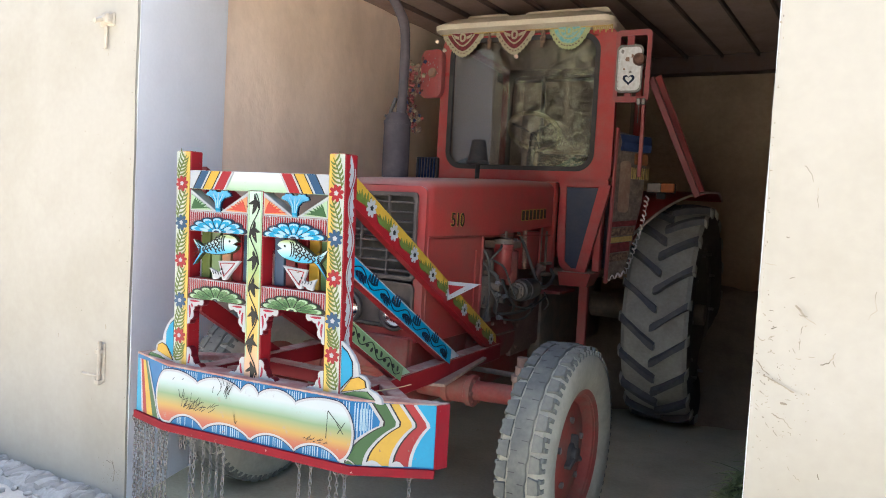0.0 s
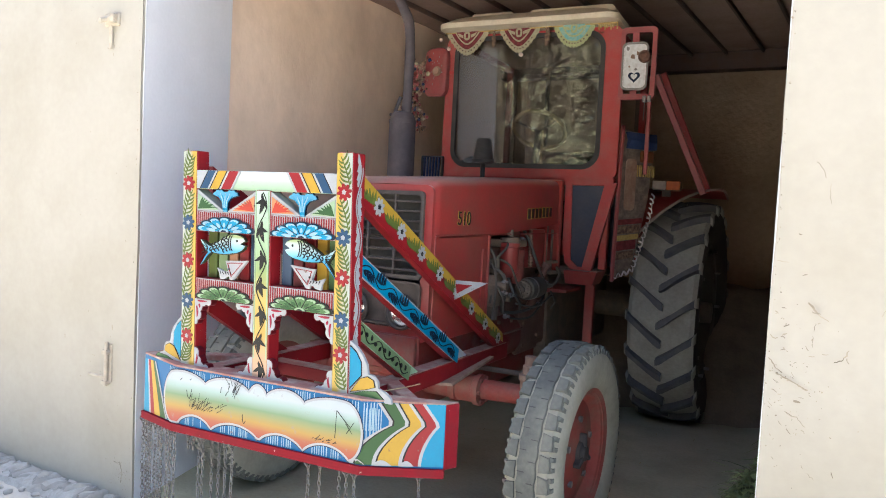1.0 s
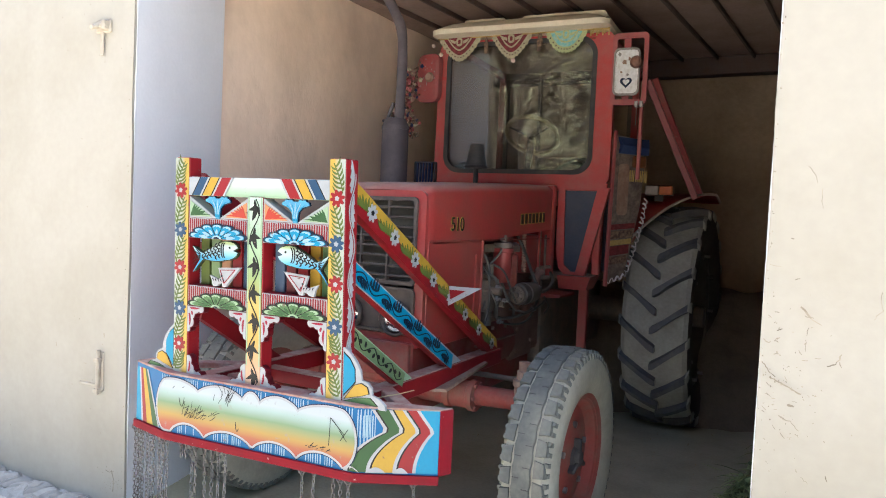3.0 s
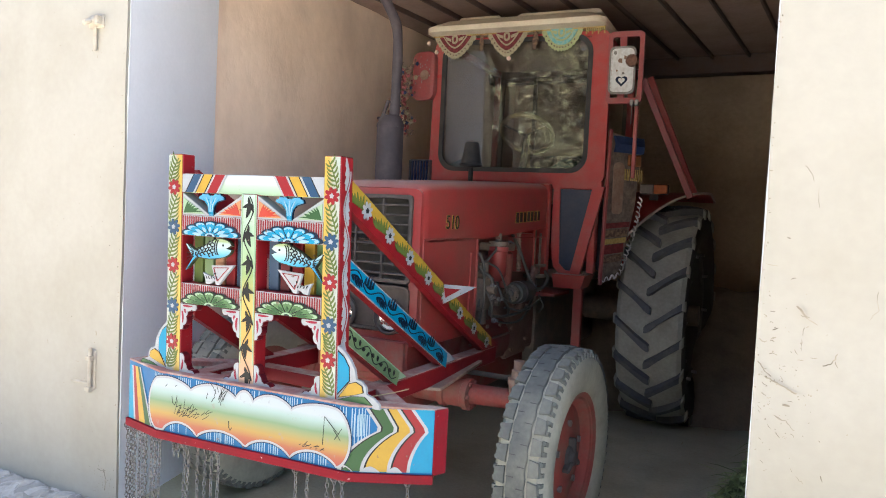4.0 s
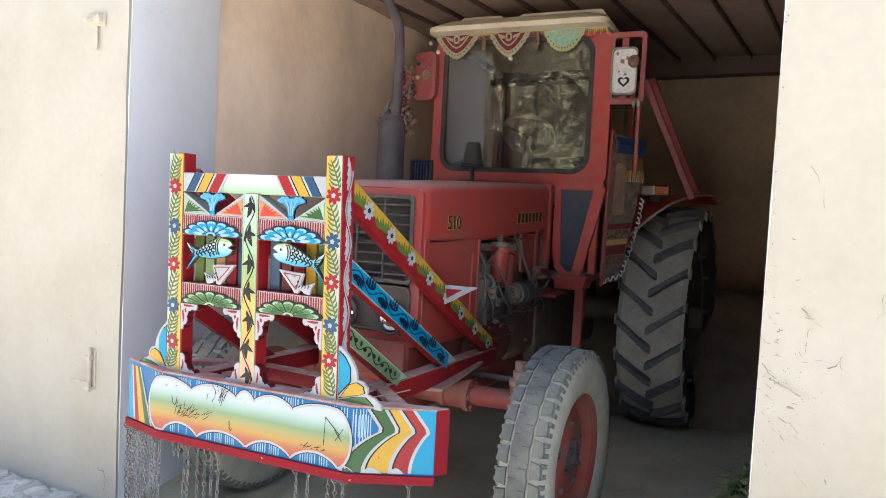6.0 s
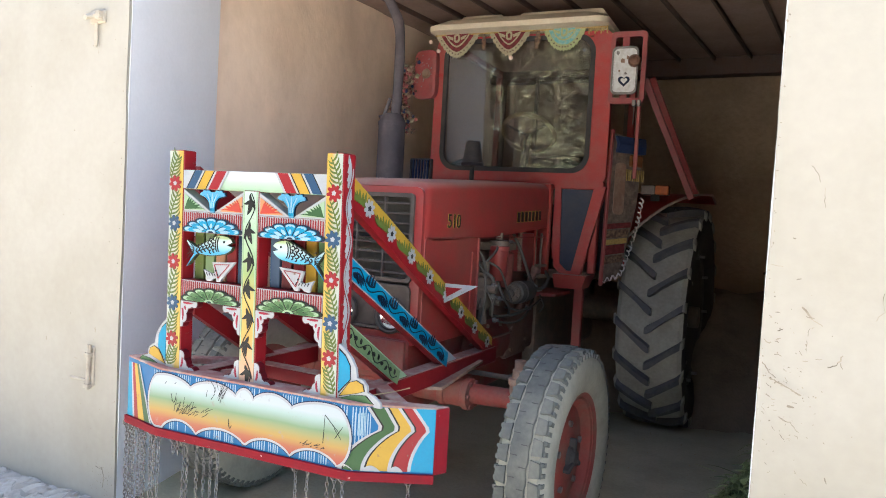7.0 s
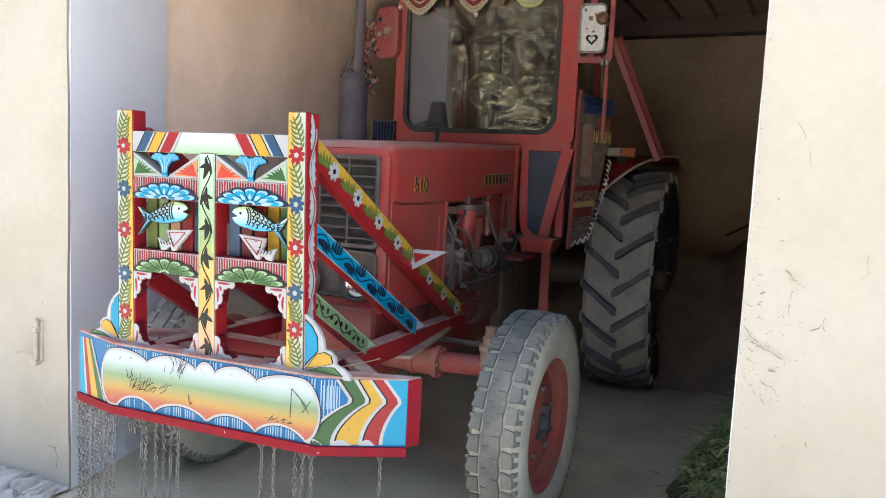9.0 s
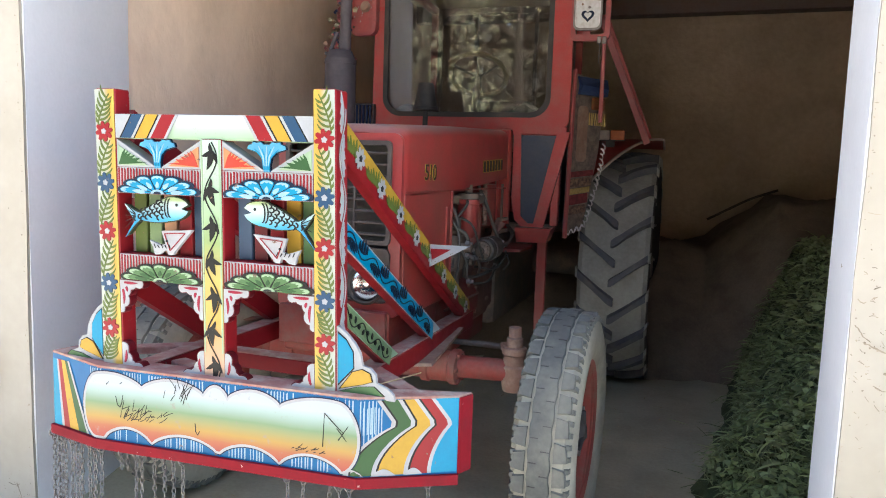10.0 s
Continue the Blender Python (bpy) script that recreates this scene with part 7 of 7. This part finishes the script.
def fleck(bm, x, z, size):
    k = sc.randint(4, 7)
    turn, squash = sc.uniform(0, 6.28), sc.uniform(0.3, 0.9)
    ring = [(size * sc.uniform(0.5, 1.2) * math.cos(6.28 * i / k), size * squash * sc.uniform(0.5, 1.2) * math.sin(6.28 * i / k)) for i in range(k)]
    bm.faces.new([bm.verts.new((x + a * math.cos(turn) - b * math.sin(turn), WALL_Y - 0.0075, z + a * math.sin(turn) + b * math.cos(turn))) for a, b in ring])


bm = bmesh.new()
for pts, w in (([(-0.143, 1.078), (-0.100, 1.060), (-0.054, 1.036)], 0.0050), ([(-0.164, 1.122), (-0.143, 1.092), (-0.126, 1.080)], 0.0026), ([(-0.073, 1.288), (-0.056, 1.268), (-0.046, 1.255)], 0.0075), ([(-0.046, 1.255), (-0.020, 1.240)], 0.0020), ([(-0.064, 1.262), (-0.040, 1.258)], 0.0030), ([(-0.079, 1.679), (-0.062, 1.662), (-0.054, 1.635)], 0.0016), ([(-0.041, 1.617), (-0.040, 1.580), (-0.036, 1.564)], 0.0010), ([(-0.001, 1.129), (0.018, 1.134), (0.028, 1.150), (0.034, 1.166)], 0.0030), ([(-0.164, 1.186), (-0.150, 1.178), (-0.137, 1.182), (-0.128, 1.192), (-0.121, 1.194)], 0.0032), ([(-0.132, 1.214), (-0.117, 1.220)], 0.0030), ([(-0.092, 1.006), (-0.074, 1.003)], 0.0085), ([(-0.113, 0.973), (-0.098, 0.964), (-0.081, 0.960), (-0.066, 0.944), (-0.057, 0.936)], 0.0022), ([(-0.053, 1.231), (-0.056, 1.195), (-0.055, 1.163)], 0.0010), ([(0.118, 1.345), (0.116, 1.319), (0.122, 1.296), (0.099, 1.263)], 0.0010), ([(-0.110, 1.477), (-0.102, 1.476)], 0.0030), ([(-0.16, 1.40), (-0.13, 1.395)], 0.0012)):
    scrape(bm, pts, w)
for i in range(120):
    near = i % 3 != 0
    x, z = OPEN_R + 0.012 + abs(sc.gauss(0, 0.075)), sc.gauss(1.08 if near else 0.95, 0.13 if near else 0.22)
    if sc.random() < 0.3:
        scrape(bm, [(x, z), (x + sc.uniform(0.004, 0.018), z - sc.uniform(-0.004, 0.016))], sc.uniform(0.0008, 0.0022))
    else:
        fleck(bm, x, z, sc.uniform(0.0010, 0.0035))
for i in range(60):
    fleck(bm, OPEN_R + abs(sc.gauss(0, 0.006)) + 0.003, sc.uniform(0.1, 2.7), sc.uniform(0.0015, 0.005))
part("scuff_marks", bm, M["scuff"], bpy.data.objects["wall_front_right"])
bm = bmesh.new()
for pts, w in (([(-3.083, 2.20), (-3.090, 2.15)], 0.0020), ([(-3.051, 0.860), (-3.049, 0.835)], 0.0070), ([(-3.42, 0.77), (-3.418, 0.75)], 0.0050), ([(-3.20, 0.695), (-3.175, 0.690)], 0.0016), ([(-2.975, 0.20), (-2.955, 0.155), (-2.965, 0.10)], 0.0060), ([(-3.02, 0.195), (-2.99, 0.190), (-2.96, 0.20)], 0.0035)):
    scrape(bm, pts, w)
for i in range(130):
    if i % 2:
        x, z = OPEN_L - 0.015 - abs(sc.gauss(0, 0.075)), sc.gauss(0.14, 0.05)
    else:
        x, z = OPEN_L - 0.03 - abs(sc.gauss(0, 0.40)), sc.uniform(0.15, 2.6)
    fleck(bm, x, z, sc.uniform(0.0012, 0.0038))
for i in range(60):
    fleck(bm, OPEN_L - abs(sc.gauss(0, 0.006)) - 0.003, sc.uniform(0.1, 2.7), sc.uniform(0.0015, 0.005))
part("hairline_marks", bm, M["scuff"], bpy.data.objects["wall_front_left"])

# broken mortar and stones along the wall's foot
rub = thing("rubble_edge", None, None, "row of broken mortar lumps along the wall's foot", "rubble", m=Matrix.Translation((OPEN_L, WALL_Y, 0)))
rr = random.Random(8)


def lump(rx, ry, rz, seed):
    b = bmesh.new()
    bmesh.ops.create_icosphere(b, subdivisions=2, radius=1)
    for v in b.verts:
        k = 1 + 0.40 * noise.noise(v.co * 1.6 + Vector((seed * 3.1, 0, 0))) + 0.26 * noise.noise(v.co * 4.5 + Vector((0, seed, 0)))
        v.co = Vector((max(-0.8, min(0.8, v.co.x)) * rx, max(-0.85, min(0.85, v.co.y)) * ry, max(-0.8, min(0.8, v.co.z)) * rz)) * k
    return b


bank = bmesh.new()
grid = []
for i in range(90):
    x = 0.01 - i * 0.022
    row = []
    for j in range(9):
        y = -0.175 + j * 0.022
        h = 0.034 * min(1.0, j / 2.2) * (0.75 + 0.5 * noise.noise((x * 9, y * 7, 4))) + 0.012 * noise.noise((x * 30, y * 30, 1))
        row.append(bank.verts.new((x, y + 0.02 * noise.noise((x * 12, 3, 0)), h - (0.035 if j == 0 else 0.004))))
    grid.append(row)
for p, q in zip(grid, grid[1:]):
    for j in range(8):
        bank.faces.new((p[j], p[j + 1], q[j + 1], q[j]))
part("mortar_bank", bank, M["rubble"], rub, "rough strip of grey mortar", smooth=30)
for i in range(44):
    x = -0.02 - i * 0.044
    ob = part("mortar_lump", lump(rr.uniform(0.020, 0.042), rr.uniform(0.06, 0.10), rr.uniform(0.026, 0.046), i), M["rubble"], rub, smooth=28)
    ob.matrix_local = Matrix.Translation((x, -0.07 + rr.uniform(-0.02, 0.02), 0.010 + rr.uniform(-0.008, 0.008))) @ Matrix.Rotation(rr.uniform(-0.3, 0.3), 4, "Y") @ Matrix.Rotation(rr.uniform(-0.5, 0.5), 4, "Z")
for i in range(40):
    ob = part("loose_stone", lump(rr.uniform(0.010, 0.028), rr.uniform(0.010, 0.028), rr.uniform(0.008, 0.02), 40 + i), M["rubble"], rub, smooth=50)
    ob.matrix_local = Matrix.Translation((-0.05 - rr.uniform(0, 1.8), -0.16 - abs(rr.gauss(0, 0.10)), -0.004))

# green fodder heaped along the far wall, with a darker heap behind


def heap_toe(y):
    """The line along which the fodder meets the floor."""
    return -0.50 + 0.36 * min(max(y - 3.7, 0.0), 0.4) + 0.09 * max(0.0, y - 4.1) + 0.42 * max(0.0, 3.7 - y)


def heap_height(x, y):
    """The fodder's surface over the floor, steeper towards the back."""
    top = min(0.52 + 0.38 * (y - 2.7), 1.06)
    d = max(0.0, x - heap_toe(y) + 0.06 * noise.noise((x * 2, y * 3, 1)))
    return min(top, d * (1.20 + 0.7 * max(0.0, y - 4.0)) + 0.2 * min(d, 0.15)) + 0.05 * noise.noise((x * 5, y * 5, 0)) * min(1, d * 4)


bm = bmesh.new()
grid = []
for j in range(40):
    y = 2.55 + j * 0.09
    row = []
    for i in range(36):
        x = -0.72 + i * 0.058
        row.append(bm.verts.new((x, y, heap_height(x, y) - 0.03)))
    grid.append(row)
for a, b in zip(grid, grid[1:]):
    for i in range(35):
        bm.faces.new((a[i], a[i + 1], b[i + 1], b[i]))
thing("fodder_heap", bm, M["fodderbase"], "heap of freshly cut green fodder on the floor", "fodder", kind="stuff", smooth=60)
fr = random.Random(17)
verts, faces = [], []


def blade(p, d, length, width, droop):
    side = d.cross(Vector((fr.uniform(-1, 1), fr.uniform(-1, 1), fr.uniform(-0.3, 1)))).normalized() * width
    base = len(verts)
    pts = []
    q, v = p.copy(), d.copy()
    for k in range(4):
        pts.append(q.copy())
        q = q + v * (length / 3)
        v = (v + Vector((0, 0, -droop))).normalized()
    for k, q in enumerate(pts):
        w = (0.55, 1.0, 0.8, 0.08)[k]
        verts.append(q + side * w)
        verts.append(q - side * w)
    for k in range(3):
        faces.append((base + 2 * k, base + 2 * k + 1, base + 2 * k + 3, base + 2 * k + 2))


def round_leaf(p, d, size):
    u = d.cross(Vector((fr.uniform(-1, 1), fr.uniform(-1, 1), 0.5))).normalized()
    base = len(verts)
    for k in range(6):
        a = math.pi * 2 * k / 6
        verts.append(p + (d * math.cos(a) * 1.2 + u * math.sin(a) * 0.8) * size + Vector((0, 0, 0.15 * size * math.cos(2 * a))))
    faces.append(tuple(range(base, base + 6)))


for i in range(24000):
    y = 2.62 + 3.3 * fr.random() ** 1.3
    x = heap_toe(y) + 0.08 + fr.random() ** 1.3 * 1.25
    z = heap_height(x, y)
    if z < 0.015 and fr.random() > 0.15:
        continue
    d = Vector((fr.gauss(-0.1, 0.7), fr.gauss(-0.2, 0.7), fr.uniform(-0.35, 0.35))).normalized()
    p = Vector((x, y, max(z, 0.0) + fr.uniform(-0.03, 0.015)))
    if x > OPEN_R - 0.06 and y < REVEAL_R + 0.06:
        continue
    if i % 5 < 2:
        round_leaf(p + Vector((0, 0, 0.012)), d, fr.uniform(0.008, 0.024))
    else:
        blade(p, d, fr.uniform(0.03, 0.10) if i % 11 else fr.uniform(0.12, 0.22), fr.uniform(0.0016, 0.0050), fr.uniform(0.1, 0.6))
for i in range(60):
    y = fr.uniform(2.8, 4.8)
    x = heap_toe(y) + 0.01 + fr.gauss(0, 0.05)
    blade(Vector((x, y, 0.012)), Vector((fr.gauss(0, 1), fr.gauss(0, 1), 0.05)).normalized(), fr.uniform(0.05, 0.15), 0.002, 0.02)
me = bpy.data.meshes.new("fodder_stalks")
me.from_pydata([tuple(v) for v in verts], [], faces)
me.materials.append(M["grass"])
tagged(new("fodder_stalks", me), "loose green stalks and leaves of cut fodder", "fodder", kind="stuff")

# heap widened left behind the tractor, an added dark backing for the shade there
bm = bmesh.new()
grid = []
for j in range(26):
    y = 5.3 + j * 0.085
    row = []
    for i in range(34):
        x = -2.95 + i * 0.127
        t = max(0.0, min(1.0, (x + 2.85) / 0.5)) * max(0.0, min(1.0, (y - 5.55 - 0.35 * noise.noise((x * 1.3, 0, 2)) - 0.10 * noise.noise((x * 6, 0, 4))) / 0.9))
        lift = 0.92 + 0.42 * max(0.0, min(1.0, (x + 0.45) / 0.5))
        row.append(bm.verts.new((x, y, -0.03 + lift * t ** 0.7 + 0.10 * noise.noise((x * 4, y * 4, 5)) * t)))
    grid.append(row)
for a, b in zip(grid, grid[1:]):
    for i in range(33):
        bm.faces.new((a[i], a[i + 1], b[i + 1], b[i]))
thing("straw_heap", bm, M["darkstraw"], "dark heap of old straw at the garage's back, widened leftward to stand in for shade", "straw", kind="stuff", smooth=60)

thing("stick", hose([(-0.42, 6.5, 1.14), (-0.24, 6.5, 1.245), (-0.088, 6.52, 1.327), (0.10, 6.55, 1.40)], 0.011, 6), M["bark"], "thin dark stick lying on the straw heap", "stick", smooth=60)

# bits of straw and pebbles on the floor
fl = random.Random(4)
verts, faces = [], []
for i in range(160):
    p = Vector((fl.uniform(-2.8, -0.4), fl.uniform(2.3, 5.6), 0.006))
    a = fl.uniform(0, 6.28)
    d, w = Vector((math.cos(a), math.sin(a), 0)) * fl.uniform(0.01, 0.045), Vector((-math.sin(a), math.cos(a), 0)) * 0.002
    b = len(verts)
    verts += [tuple(p - w), tuple(p + w), tuple(p + d + w + Vector((0, 0, 0.006))), tuple(p + d - w + Vector((0, 0, 0.006)))]
    faces.append((b, b + 1, b + 2, b + 3))
me = bpy.data.meshes.new("floor_litter")
me.from_pydata(verts, [], faces)
me.materials.append(M["straw"])
tagged(new("floor_litter", me), "scattered bits of straw on the dirt floor", "litter", kind="stuff")

# trees across the yard, seen in the windscreen


def tree(x, y, h, seed, leaves, low, mat):
    tr = random.Random(seed)
    t = thing("tree", None, None, "leafy olive green tree with narrow drooping leaves across the yard", "tree", "trees across the yard", m=Matrix.Translation((x, y, -0.05)))
    trunk = hose([(0, 0, 0), (0.06, 0.03, h * 0.25), (-0.05, 0.08, h * 0.55), (0.05, 0.0, h * 0.9)], lambda k: 0.16 * (1 - k) ** 0.8 + 0.02, 10)
    tips = []
    for i in range(16):
        z = h * (low + (0.95 - low) * i / 16)
        a = tr.uniform(0, 6.28)
        r = h * 0.30 * math.sin(math.pi * (0.25 + 0.7 * i / 16)) * tr.uniform(0.7, 1.15)
        e = Vector((r * math.cos(a), r * math.sin(a), z + h * 0.10))
        m = Vector((r * 0.5 * math.cos(a), r * 0.5 * math.sin(a), z + h * 0.08))
        merge(trunk, hose([(0, 0, z), m, e], lambda k: 0.045 * (1 - k) + 0.008, 6))
        tips += [(m, 0.5), (e, 0.7), ((m + e) / 2, 0.6), (e + Vector((0, 0, -0.25)), 0.5)]
    part("trunk", trunk, M["bark"], t, smooth=60)
    vs, fs = [], []
    for i in range(leaves // 8):
        c, spread = tips[tr.randrange(len(tips))]
        root = c + Vector((tr.gauss(0, spread), tr.gauss(0, spread), tr.gauss(0, spread * 0.6))) * 0.62
        # a sprig of narrow leaves that spread and droop
        lean = Vector((tr.gauss(0, 0.7), tr.gauss(0, 0.7), tr.uniform(-1.0, 0.3))).normalized()
        for k in range(8):
            p = root + lean * 0.010 * k
            d = (lean * 0.7 + Vector((tr.gauss(0, 0.8), tr.gauss(0, 0.8), tr.uniform(-0.7, 0.4)))).normalized()
            s = d.cross(Vector((tr.uniform(-1, 1), tr.uniform(-1, 1), tr.uniform(-1, 1)))).normalized() * tr.uniform(0.0065, 0.010)
            L = tr.uniform(0.05, 0.095)
            b = len(vs)
            vs += [tuple(p), tuple(p + d * L * 0.45 + s), tuple(p + d * L), tuple(p + d * L * 0.45 - s)]
            fs.append((b, b + 1, b + 2, b + 3))
    me = bpy.data.meshes.new("crown")
    me.from_pydata(vs, [], fs)
    me.materials.append(M[mat])
    ob = new("crown", me)
    ob.parent = t


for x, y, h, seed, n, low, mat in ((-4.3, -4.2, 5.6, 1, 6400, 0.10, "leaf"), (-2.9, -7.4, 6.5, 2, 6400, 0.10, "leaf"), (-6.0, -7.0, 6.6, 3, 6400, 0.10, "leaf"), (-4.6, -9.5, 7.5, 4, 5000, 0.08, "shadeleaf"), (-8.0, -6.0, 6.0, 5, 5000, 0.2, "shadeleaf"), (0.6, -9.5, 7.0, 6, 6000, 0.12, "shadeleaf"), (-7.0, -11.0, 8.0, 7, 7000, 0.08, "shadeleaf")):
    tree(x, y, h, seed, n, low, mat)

# dense greenery behind them, nearly black so the windscreen mirrors a dark backdrop
wr = random.Random(31)
vs, fs = [], []
for i in range(34000):
    x, z = wr.uniform(-18, 8), 12.5 * wr.random() ** 0.8
    y = -13.5 + 1.2 * noise.noise((x * 0.5, z * 0.5, 3)) + wr.gauss(0, 0.35)
    if z > 10.5 + 2.0 * noise.noise((x * 0.6, 0, 9)):
        continue
    p, d = Vector((x, y, z)), Vector((wr.gauss(0, 1), wr.gauss(0, 0.5), wr.uniform(-1.2, 0.4))).normalized()
    s = d.cross(Vector((wr.uniform(-1, 1), wr.uniform(-1, 1), wr.uniform(-1, 1)))).normalized() * 0.15
    b = len(vs)
    vs += [tuple(p), tuple(p + d * 0.26 + s), tuple(p + d * 0.55), tuple(p + d * 0.26 - s)]
    fs.append((b, b + 1, b + 2, b + 3))
me = bpy.data.meshes.new("far_greenery")
me.from_pydata(vs, [], fs)
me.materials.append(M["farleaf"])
tagged(new("far_greenery", me), "dense bushes and trees beyond the yard, coloured nearly black as if shaded", "bushes", kind="stuff")

# roof over the garage
thing("roof_slab", box((-9, WALL_Y - 0.02, 3.38), (7, ROOM_B + 0.4, 3.50)), M["ceiling"], "plain flat roof slab above the garage", "roof", kind="structure")
